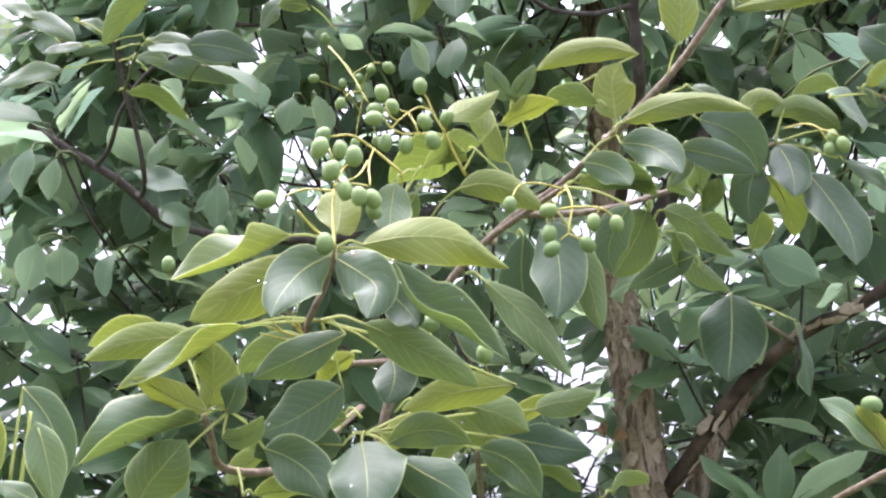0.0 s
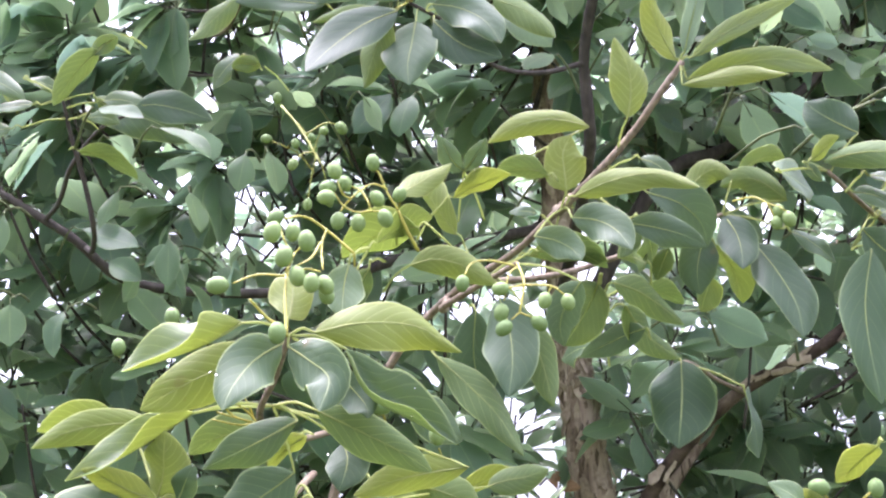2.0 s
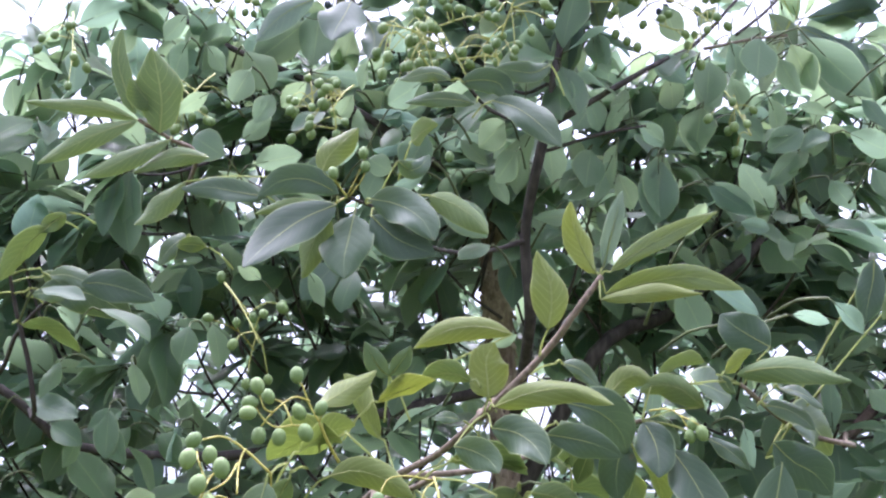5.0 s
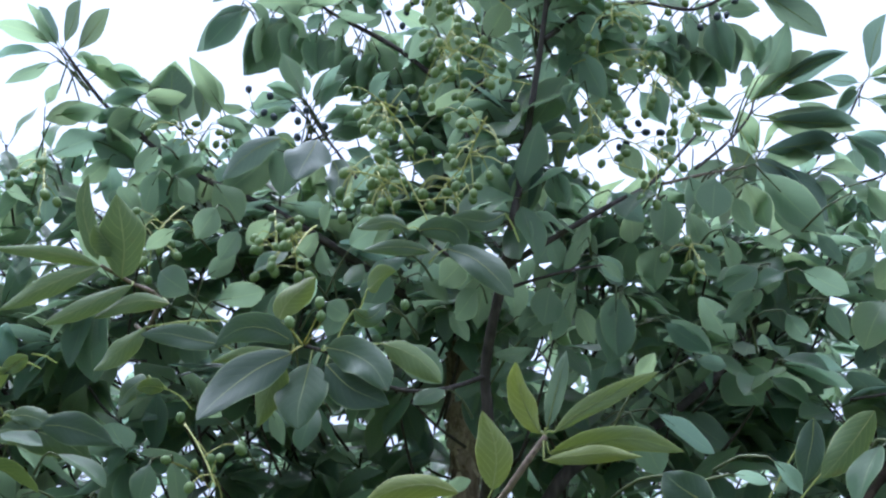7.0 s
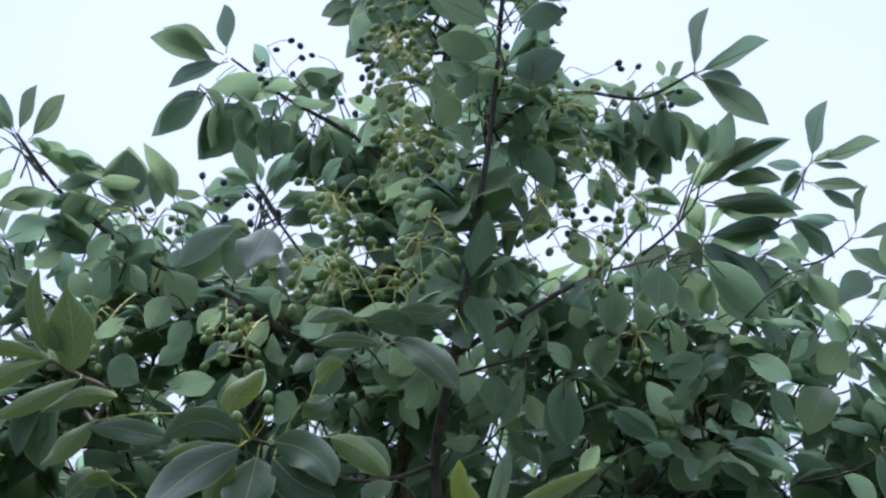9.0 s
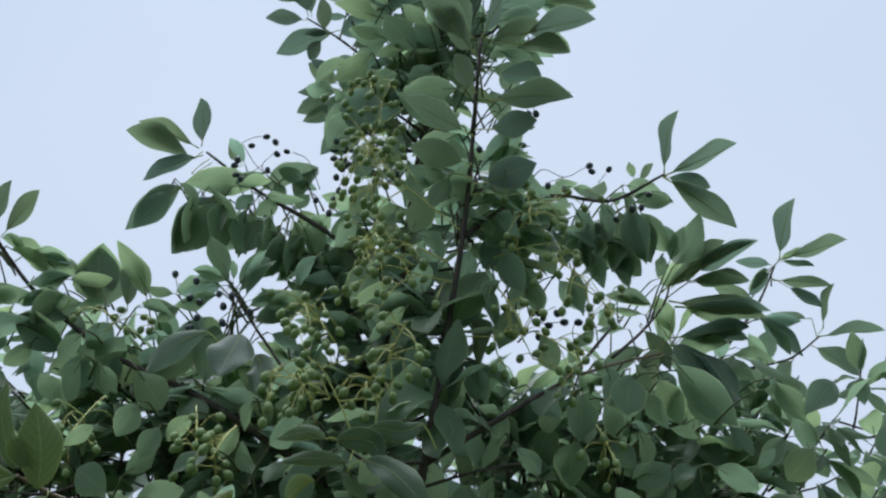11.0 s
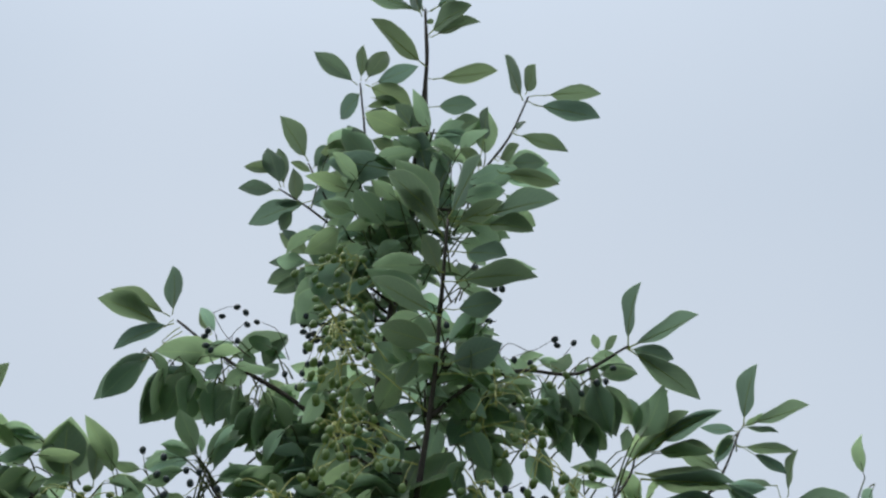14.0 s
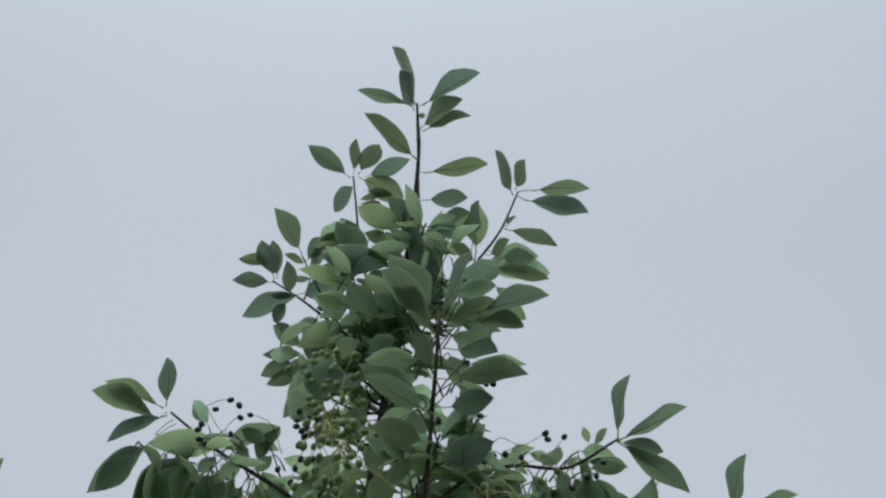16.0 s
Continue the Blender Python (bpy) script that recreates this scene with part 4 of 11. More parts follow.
bent_leaf(twig, ((-0.258, 0.720, 1.611), (-0.254, 0.720, 1.667), (-0.235, 0.710, 1.649), (-0.225, 0.705, 1.627), (-0.225, 0.700, 1.604)), (-12, 2), (-28, -14), 0.0138, 1, 4)
bent_leaf(twig, ((-0.143, 0.800, 1.659), (-0.200, 0.790, 1.596), (-0.190, 0.785, 1.612), (-0.179, 0.780, 1.624), (-0.167, 0.780, 1.639)), (18, 18), (-8, -8), 0.0224, -1, 0)
bent_leaf(twig, ((-0.143, 0.800, 1.659), (-0.144, 0.795, 1.657), (-0.140, 0.790, 1.665), (-0.136, 0.785, 1.674), (-0.132, 0.785, 1.682)), (8, 2), (-18, -4), 0.0099, 1, 4)
bent_leaf(twig, ((-0.143, 0.800, 1.659), (-0.147, 0.800, 1.641), (-0.134, 0.790, 1.640), (-0.124, 0.785, 1.645), (-0.117, 0.780, 1.654)), (-32, -18), (-8, -14), 0.0090, 1, 0)
bent_leaf(twig, ((-0.143, 0.800, 1.659), (-0.122, 0.820, 1.635), (-0.105, 0.810, 1.629), (-0.088, 0.800, 1.618), (-0.076, 0.790, 1.601)), (-2, 2), (-28, -14), 0.0194, 1, 0)
twig = wood([(0.020, 1.480, 1.480, 0.0039), (-0.104, 1.080, 1.495, 0.0034), (-0.227, 0.660, 1.578, 0.0030), (-0.224, 0.640, 1.596, 0.0025)], TWIG, "twig", "", 7)
bent_leaf(twig, ((-0.230, 0.620, 1.595), (-0.232, 0.617, 1.606), (-0.237, 0.612, 1.629), (-0.239, 0.606, 1.651), (-0.239, 0.600, 1.675)), (-2, 0), (18, 16), 0.0158, -1, 0)
shoot(twig, (-0.224, 0.640, 1.596), (-0.222, 0.620, 1.595))
bent_leaf(twig, ((-0.214, 0.620, 1.645), (-0.211, 0.620, 1.640), (-0.206, 0.620, 1.627), (-0.202, 0.620, 1.613), (-0.199, 0.620, 1.598)), (44, 34), (-60, -50), 0.0117, 1, 0)
shoot(twig, (-0.224, 0.640, 1.596), (-0.214, 0.620, 1.645))
bent_leaf(twig, ((-0.202, 0.620, 1.596), (-0.206, 0.620, 1.598), (-0.214, 0.620, 1.602), (-0.222, 0.620, 1.606), (-0.230, 0.620, 1.608)), (44, 34), (-60, -50), 0.0072, 1, 0)
shoot(twig, (-0.225, 0.642, 1.594), (-0.202, 0.620, 1.596))
twig = wood([(0.020, 1.480, 1.480, 0.0039), (0.028, 1.350, 1.524, 0.0034), (0.037, 1.200, 1.593, 0.0030), (0.032, 1.120, 1.645, 0.0025)], TWIG, "twig", "", 7)
bent_leaf(twig, ((0.032, 1.120, 1.645), (0.026, 1.120, 1.651), (0.012, 1.120, 1.660), (-0.002, 1.120, 1.664), (-0.018, 1.120, 1.664)), (44, 34), (-60, -50), 0.0127, 1, 0)
bent_leaf(twig, ((0.032, 1.120, 1.645), (0.039, 1.117, 1.642), (0.053, 1.111, 1.635), (0.065, 1.106, 1.623), (0.077, 1.100, 1.606)), (44, 34), (-60, -50), 0.0149, 1, 0)
bent_leaf(twig, ((0.032, 1.120, 1.645), (0.033, 1.120, 1.651), (0.035, 1.120, 1.664), (0.038, 1.120, 1.677), (0.041, 1.120, 1.689)), (44, 34), (-60, -50), 0.0091, 1, 0)
bent_leaf(twig, ((0.035, 1.120, 1.647), (0.039, 1.120, 1.652), (0.048, 1.120, 1.663), (0.058, 1.120, 1.670), (0.069, 1.120, 1.675)), (-40, -30), (56, 46), 0.0105, -1, 0)
bent_leaf(twig, ((0.059, 1.120, 1.644), (0.069, 1.120, 1.648), (0.092, 1.119, 1.654), (0.114, 1.119, 1.651), (0.138, 1.120, 1.641)), (38, 29), (-54, -45), 0.0188, 1, 0)
shoot(twig, (0.032, 1.124, 1.642), (0.059, 1.120, 1.644))
bent_leaf(twig, ((0.047, 1.120, 1.660), (0.056, 1.120, 1.667), (0.077, 1.120, 1.679), (0.096, 1.120, 1.687), (0.117, 1.120, 1.691)), (-35, -27), (51, 43), 0.0155, -1, 1)
shoot(twig, (0.032, 1.120, 1.645), (0.047, 1.120, 1.660))
bent_leaf(twig, ((0.026, 1.120, 1.645), (0.020, 1.120, 1.643), (0.006, 1.120, 1.637), (-0.008, 1.120, 1.629), (-0.023, 1.120, 1.619)), (44, 34), (-60, -50), 0.0132, 1, 0)
bent_leaf(twig, ((0.033, 1.120, 1.639), (0.030, 1.120, 1.634), (0.024, 1.120, 1.624), (0.017, 1.120, 1.613), (0.008, 1.120, 1.601)), (44, 34), (-60, -50), 0.0108, 1, 0)
bent_leaf(twig, ((0.069, 1.120, 1.629), (0.077, 1.120, 1.628), (0.094, 1.120, 1.626), (0.110, 1.120, 1.619), (0.128, 1.120, 1.608)), (-31, -23), (47, 39), 0.0149, -1, 0)
shoot(twig, (0.033, 1.140, 1.632), (0.069, 1.120, 1.629))
bent_leaf(twig, ((0.149, 1.120, 1.604), (0.156, 1.126, 1.608), (0.170, 1.141, 1.616), (0.185, 1.155, 1.618), (0.200, 1.170, 1.617)), (-34, -25), (50, 41), 0.0147, -1, 0)
shoot(twig, (0.131, 1.153, 1.587), (0.149, 1.120, 1.604))
twig = wood([(0.054, 1.208, 1.872, 0.0046), (0.050, 1.164, 1.854, 0.0040), (0.046, 1.100, 1.845, 0.0035), (0.075, 0.980, 1.843, 0.0028), (0.099, 0.930, 1.849, 0.0022)], TWIG, "twig", "", 7)
bent_leaf(twig, ((0.082, 0.965, 1.845), (0.086, 0.950, 1.824), (0.092, 0.937, 1.798), (0.093, 0.923, 1.768), (0.088, 0.910, 1.738)), (-10, -3), (-26, -14), 0.0249, 1, 4)
bent_leaf(twig, ((0.083, 0.962, 1.845), (0.108, 0.950, 1.814), (0.115, 0.950, 1.786), (0.122, 0.950, 1.762), (0.128, 0.950, 1.734)), (18, 28), (-8, 2), 0.0166, -1, 0)
bent_leaf(twig, ((0.063, 0.994, 1.824), (0.066, 0.950, 1.814), (0.064, 0.957, 1.782), (0.068, 0.963, 1.755), (0.076, 0.970, 1.731)), (-2, 2), (-18, -14), 0.0212, 1, 4)
bent_leaf(twig, ((0.020, 1.006, 1.792), (0.033, 0.950, 1.776), (0.057, 0.940, 1.752), (0.079, 0.930, 1.728), (0.100, 0.920, 1.693)), (28, 38), (-18, -8), 0.0163, -1, 0)
bent_leaf(twig, ((0.099, 0.930, 1.849), (0.154, 0.950, 1.838), (0.143, 0.967, 1.821), (0.140, 0.983, 1.805), (0.146, 1.000, 1.791)), (28, 28), (2, 2), 0.0181, -1, 4)
bent_leaf(twig, ((-0.011, 1.000, 1.839), (0.012, 0.950, 1.852), (0.033, 0.950, 1.857), (0.059, 0.950, 1.850), (0.083, 0.950, 1.835)), (23, 28), (-3, 2), 0.0155, -1, 1)
bent_leaf(twig, ((-0.020, 0.950, 1.855), (-0.022, 0.953, 1.850), (-0.028, 0.958, 1.840), (-0.033, 0.964, 1.829), (-0.040, 0.970, 1.816)), (-2, -3), (-14, -13), 0.0114, 1, 0)
shoot(twig, (-0.009, 0.990, 1.864), (-0.020, 0.950, 1.855))
bent_leaf(twig, ((-0.023, 0.950, 1.864), (-0.016, 0.955, 1.872), (0.000, 0.967, 1.887), (0.016, 0.978, 1.897), (0.032, 0.990, 1.903)), (-44, -34), (60, 50), 0.0186, -1, 1)
shoot(twig, (-0.040, 0.987, 1.839), (-0.023, 0.950, 1.864))
bent_leaf(twig, ((0.029, 0.950, 1.885), (0.019, 0.960, 1.887), (-0.003, 0.984, 1.890), (-0.025, 1.006, 1.886), (-0.048, 1.030, 1.876)), (-44, -34), (60, 50), 0.0265, -1, 1)
shoot(twig, (0.073, 0.986, 1.843), (0.029, 0.950, 1.885))
bent_leaf(twig, ((0.001, 0.985, 1.877), (-0.000, 0.950, 1.912), (0.017, 0.967, 1.926), (0.032, 0.983, 1.940), (0.050, 1.000, 1.956)), (23, 28), (-3, 2), 0.0130, -1, 1)
bent_leaf(twig, ((0.084, 1.070, 1.922), (0.062, 1.020, 1.955), (0.053, 1.013, 1.960), (0.045, 1.007, 1.971), (0.038, 1.000, 1.983)), (-7, 2), (-13, -14), 0.0100, 1, 4)
bent_leaf(twig, ((0.059, 1.070, 1.921), (0.062, 1.020, 1.955), (0.069, 1.013, 1.962), (0.076, 1.007, 1.971), (0.081, 1.000, 1.980)), (-7, 2), (-13, -14), 0.0088, 1, 4)
bent_leaf(twig, ((0.063, 1.070, 1.944), (0.178, 1.020, 1.998), (0.148, 1.020, 2.005), (0.116, 1.020, 2.000), (0.084, 1.020, 1.982)), (23, 28), (-3, 2), 0.0142, -1, 1)
bent_leaf(twig, ((0.147, 1.070, 1.896), (0.155, 1.020, 1.936), (0.154, 1.020, 1.954), (0.153, 1.020, 1.973), (0.161, 1.020, 1.990)), (20, 28), (-6, 2), 0.0237, -1, 1)
bent_leaf(twig, ((0.043, 1.020, 1.925), (0.052, 1.020, 1.930), (0.070, 1.021, 1.940), (0.087, 1.020, 1.947), (0.105, 1.020, 1.952)), (-44, -34), (60, 50), 0.0161, -1, 1)
shoot(twig, (0.020, 1.070, 1.903), (0.043, 1.020, 1.925))
bent_leaf(twig, ((0.062, 1.020, 1.885), (0.055, 1.024, 1.897), (0.040, 1.033, 1.921), (0.029, 1.041, 1.942), (0.019, 1.050, 1.963)), (-44, -34), (60, 50), 0.0223, -1, 1)
shoot(twig, (0.072, 0.992, 1.843), (0.062, 1.020, 1.885))
bent_leaf(twig, ((0.147, 1.020, 1.947), (0.140, 1.025, 1.953), (0.125, 1.036, 1.962), (0.109, 1.048, 1.964), (0.093, 1.060, 1.961)), (-44, -34), (60, 50), 0.0163, -1, 0)
shoot(twig, (0.166, 1.055, 1.930), (0.147, 1.020, 1.947))
bent_leaf(twig, ((0.132, 1.020, 1.914), (0.128, 1.020, 1.915), (0.119, 1.020, 1.917), (0.111, 1.020, 1.917), (0.102, 1.020, 1.915)), (28, 21), (-44, -37), 0.0071, 1, 0)
shoot(twig, (0.157, 1.070, 1.900), (0.132, 1.020, 1.914))
bent_leaf(twig, ((0.108, 1.020, 1.873), (0.119, 1.020, 1.876), (0.143, 1.020, 1.880), (0.166, 1.020, 1.878), (0.191, 1.020, 1.871)), (-44, -34), (60, 50), 0.0168, -1, 0)
shoot(twig, (0.083, 1.070, 1.862), (0.108, 1.020, 1.873))
bent_leaf(twig, ((0.224, 1.020, 1.908), (0.222, 1.024, 1.905), (0.219, 1.033, 1.897), (0.214, 1.041, 1.890), (0.207, 1.050, 1.881)), (44, 34), (-60, -50), 0.0104, 1, 0)
shoot(twig, (0.234, 1.053, 1.911), (0.224, 1.020, 1.908))
bent_leaf(twig, ((0.216, 1.020, 1.913), (0.222, 1.030, 1.912), (0.233, 1.053, 1.907), (0.242, 1.076, 1.898), (0.249, 1.100, 1.884)), (28, 21), (-44, -37), 0.0184, 1, 0)
shoot(twig, (0.207, 1.048, 1.909), (0.216, 1.020, 1.913))
twig = wood([(0.152, 1.058, 1.929, 0.0052), (0.155, 1.040, 1.926, 0.0040), (0.210, 1.010, 1.981, 0.0036), (0.234, 0.990, 2.013, 0.0033), (0.258, 0.980, 2.046, 0.0030)], TWIG, "twig", "", 7)
bent_leaf(twig, ((0.256, 0.981, 2.044), (0.266, 0.980, 2.050), (0.293, 0.982, 2.071), (0.330, 0.983, 2.093), (0.375, 0.985, 2.116)), (-5, 0), (-20, -15), 0.0101, 1, 1)
bent_leaf(twig, ((0.256, 0.981, 2.044), (0.261, 0.980, 2.029), (0.300, 0.970, 2.038), (0.338, 0.960, 2.041), (0.383, 0.950, 2.027)), (-5, 0), (-20, -15), 0.0143, 1, 1)
bent_leaf(twig, ((0.256, 0.981, 2.044), (0.254, 0.970, 2.020), (0.284, 0.960, 2.023), (0.314, 0.950, 2.024), (0.341, 0.940, 2.019)), (22, 28), (-5, 0), 0.0098, -1, 1)
bent_leaf(twig, ((0.256, 0.981, 2.044), (0.260, 0.980, 2.054), (0.265, 0.977, 2.075), (0.272, 0.973, 2.102), (0.279, 0.970, 2.129)), (-5, 0), (-20, -15), 0.0100, 1, 6)
bent_leaf(twig, ((0.256, 0.981, 2.044), (0.254, 0.985, 2.049), (0.241, 0.980, 2.070), (0.232, 0.975, 2.093), (0.229, 0.970, 2.116)), (22, 28), (-5, 0), 0.0156, -1, 1)
bent_leaf(twig, ((0.202, 1.014, 1.973), (0.206, 0.980, 1.993), (0.210, 0.980, 2.017), (0.208, 0.980, 2.041), (0.197, 0.980, 2.069)), (22, 28), (-5, 0), 0.0203, -1, 1)
bent_leaf(twig, ((0.157, 1.038, 1.928), (0.156, 0.980, 1.920), (0.188, 0.963, 1.930), (0.222, 0.947, 1.931), (0.254, 0.930, 1.914)), (43, 53), (-18, -3), 0.0156, -1, 3)
bent_leaf(twig, ((0.155, 1.040, 1.926), (0.153, 0.980, 1.901), (0.173, 0.967, 1.895), (0.187, 0.953, 1.882), (0.196, 0.940, 1.863)), (-10, 12), (-28, -9), 0.0190, 1, 0)
bent_leaf(twig, ((0.155, 1.040, 1.926), (0.120, 0.980, 1.884), (0.136, 0.973, 1.879), (0.150, 0.967, 1.870), (0.157, 0.960, 1.858)), (-10, 12), (-23, -9), 0.0158, 1, 0)
bent_leaf(twig, ((0.171, 1.031, 1.942), (0.202, 0.980, 1.896), (0.226, 0.987, 1.894), (0.252, 0.993, 1.889), (0.275, 1.000, 1.880)), (-7, 2), (-18, -14), 0.0161, 1, 4)
bent_leaf(twig, ((0.191, 1.021, 1.962), (0.225, 1.000, 1.929), (0.258, 1.020, 1.925), (0.282, 1.040, 1.911), (0.293, 1.060, 1.892)), (-7, 2), (-23, -14), 0.0263, 1, 4)
bent_leaf(twig, ((0.113, 0.980, 1.868), (0.123, 0.986, 1.872), (0.147, 1.001, 1.877), (0.169, 1.015, 1.875), (0.192, 1.030, 1.867)), (-44, -34), (60, 50), 0.0189, -1, 0)
shoot(twig, (0.092, 1.017, 1.857), (0.113, 0.980, 1.868))
twig = wood([(0.075, 1.170, 1.883, 0.0039), (0.160, 1.195, 1.894, 0.0034), (0.245, 1.200, 1.920, 0.0030), (0.282, 1.120, 1.927, 0.0026), (0.309, 1.060, 1.925, 0.0022)], TWIG, "twig", "", 7)
bent_leaf(twig, ((0.308, 1.060, 1.923), (0.310, 1.060, 1.924), (0.317, 1.050, 1.905), (0.318, 1.040, 1.886), (0.315, 1.030, 1.866)), (-7, 2), (-18, -14), 0.0212, 1, 4)
bent_leaf(twig, ((0.297, 1.087, 1.926), (0.291, 1.060, 1.907), (0.284, 1.060, 1.886), (0.281, 1.060, 1.867), (0.283, 1.060, 1.848)), (-7, 2), (-18, -14), 0.0209, 1, 4)
bent_leaf(twig, ((0.309, 1.060, 1.929), (0.314, 1.060, 1.927), (0.325, 1.060, 1.921), (0.335, 1.060, 1.911), (0.345, 1.060, 1.897)), (24, 17), (-40, -33), 0.0114, 1, 0)
bent_leaf(twig, ((0.309, 1.060, 1.925), (0.337, 1.060, 1.897), (0.351, 1.043, 1.866), (0.361, 1.027, 1.832), (0.359, 1.010, 1.800)), (-12, 2), (-23, -9), 0.0264, 1, 4)
bent_leaf(twig, ((0.257, 1.060, 1.897), (0.256, 1.063, 1.893), (0.253, 1.068, 1.885), (0.250, 1.074, 1.876), (0.247, 1.080, 1.866)), (2, 0), (-18, -16), 0.0109, 1, 0)
shoot(twig, (0.263, 1.097, 1.905), (0.257, 1.060, 1.897))
bent_leaf(twig, ((0.309, 1.060, 1.925), (0.371, 1.060, 1.939), (0.350, 1.060, 1.956), (0.329, 1.060, 1.961), (0.307, 1.060, 1.953)), (23, 28), (-3, 2), 0.0153, -1, 0)
bent_leaf(twig, ((0.292, 1.099, 1.927), (0.273, 1.060, 1.945), (0.291, 1.060, 1.964), (0.307, 1.060, 1.970), (0.324, 1.060, 1.960)), (23, 28), (-3, 2), 0.0147, -1, 1)
bent_leaf(twig, ((0.319, 1.060, 1.958), (0.327, 1.065, 1.967), (0.346, 1.076, 1.982), (0.365, 1.088, 1.991), (0.386, 1.100, 1.994)), (-44, -34), (60, 50), 0.0173, -1, 0)
shoot(twig, (0.309, 1.060, 1.925), (0.319, 1.060, 1.958))
bent_leaf(twig, ((0.365, 1.060, 1.911), (0.372, 1.060, 1.909), (0.386, 1.060, 1.902), (0.399, 1.060, 1.892), (0.413, 1.060, 1.878)), (34, 26), (-50, -42), 0.0118, 1, 0)
shoot(twig, (0.309, 1.060, 1.925), (0.365, 1.060, 1.911))
bent_leaf(twig, ((0.226, 1.060, 1.980), (0.233, 1.062, 1.980), (0.248, 1.068, 1.978), (0.261, 1.074, 1.970), (0.275, 1.080, 1.958)), (35, 27), (-51, -43), 0.0116, 1, 0)
shoot(twig, (0.205, 1.101, 1.977), (0.226, 1.060, 1.980))
bent_leaf(twig, ((0.294, 1.060, 1.901), (0.303, 1.073, 1.899), (0.322, 1.101, 1.892), (0.338, 1.129, 1.879), (0.352, 1.160, 1.859)), (-44, -34), (60, 50), 0.0248, -1, 0)
shoot(twig, (0.298, 1.084, 1.926), (0.294, 1.060, 1.901))
bent_leaf(twig, ((0.238, 1.060, 1.875), (0.236, 1.071, 1.880), (0.231, 1.094, 1.891), (0.226, 1.116, 1.897), (0.222, 1.140, 1.902)), (-44, -34), (60, 50), 0.0173, -1, 0)
shoot(twig, (0.243, 1.087, 1.855), (0.238, 1.060, 1.875))
twig = wood([(0.854, 1.881, 2.066, 0.0039), (0.693, 1.501, 1.985, 0.0034), (0.545, 1.130, 1.917, 0.0028), (0.462, 1.060, 1.919, 0.0025), (0.389, 1.000, 1.950, 0.0022)], TWIG, "twig", "", 7)
bent_leaf(twig, ((0.451, 1.051, 1.920), (0.416, 1.000, 1.896), (0.435, 1.007, 1.880), (0.457, 1.013, 1.870), (0.475, 1.020, 1.851)), (-7, 2), (-23, -14), 0.0234, 1, 4)
bent_leaf(twig, ((0.427, 1.055, 1.890), (0.423, 1.000, 1.877), (0.409, 0.990, 1.830), (0.405, 0.980, 1.789), (0.407, 0.970, 1.737)), (-5, 0), (-20, -12), 0.0245, 1, 4)
bent_leaf(twig, ((0.427, 1.055, 1.890), (0.532, 1.000, 2.077), (0.528, 1.000, 2.055), (0.521, 1.000, 2.033), (0.515, 1.000, 2.010)), (-5, 0), (-20, -12), 0.0158, 1, 4)
bent_leaf(twig, ((0.427, 1.055, 1.890), (0.596, 1.000, 2.086), (0.577, 1.000, 2.062), (0.556, 1.000, 2.039), (0.533, 1.000, 2.016)), (20, 25), (-5, 0), 0.0203, -1, 0)
bent_leaf(twig, ((0.386, 1.000, 1.960), (0.386, 1.000, 1.959), (0.414, 0.987, 1.963), (0.445, 0.973, 1.959), (0.480, 0.960, 1.946)), (38, 43), (-8, -3), 0.0171, -1, 0)
bent_leaf(twig, ((0.404, 1.000, 1.930), (0.411, 1.000, 1.930), (0.427, 1.000, 1.928), (0.442, 1.000, 1.921), (0.457, 1.000, 1.908)), (34, 26), (-50, -42), 0.0136, 1, 0)
shoot(twig, (0.414, 1.021, 1.937), (0.404, 1.000, 1.930))
bent_leaf(twig, ((0.420, 1.000, 1.946), (0.426, 1.000, 1.946), (0.441, 1.000, 1.944), (0.454, 1.000, 1.938), (0.467, 1.000, 1.927)), (35, 26), (-51, -42), 0.0102, 1, 0)
shoot(twig, (0.414, 1.021, 1.937), (0.420, 1.000, 1.946))
bent_leaf(twig, ((0.372, 1.000, 1.955), (0.376, 1.000, 1.960), (0.386, 1.000, 1.969), (0.394, 1.000, 1.977), (0.403, 1.000, 1.983)), (-16, -11), (32, 27), 0.0099, -1, 1)
shoot(twig, (0.389, 1.000, 1.950), (0.372, 1.000, 1.955))
bent_leaf(twig, ((0.367, 1.000, 1.959), (0.369, 1.000, 1.957), (0.374, 1.000, 1.952), (0.378, 1.000, 1.946), (0.384, 1.000, 1.940)), (-22, -19), (6, 3), 0.0061, 1, 0)
shoot(twig, (0.389, 1.000, 1.950), (0.367, 1.000, 1.959))
bent_leaf(twig, ((0.392, 1.003, 1.948), (0.421, 1.000, 1.986), (0.407, 1.007, 1.997), (0.391, 1.013, 2.010), (0.381, 1.020, 2.023)), (-5, 0), (-20, -15), 0.0221, 1, 4)
bent_leaf(twig, ((0.181, 1.000, 1.855), (0.180, 1.016, 1.850), (0.178, 1.051, 1.838), (0.172, 1.084, 1.825), (0.163, 1.120, 1.810)), (44, 34), (-60, -50), 0.0261, 1, 0)
shoot(twig, (0.184, 1.027, 1.852), (0.181, 1.000, 1.855))
bent_leaf(twig, ((0.187, 1.028, 1.843), (0.191, 1.000, 1.847), (0.219, 1.040, 1.848), (0.250, 1.080, 1.841), (0.281, 1.120, 1.830)), (25, 30), (-5, 0), 0.0166, -1, 0)
bent_leaf(twig, ((0.192, 1.028, 1.827), (0.200, 1.000, 1.827), (0.221, 1.040, 1.813), (0.246, 1.080, 1.804), (0.275, 1.120, 1.797)), (25, 30), (-5, 0), 0.0166, -1, 0)
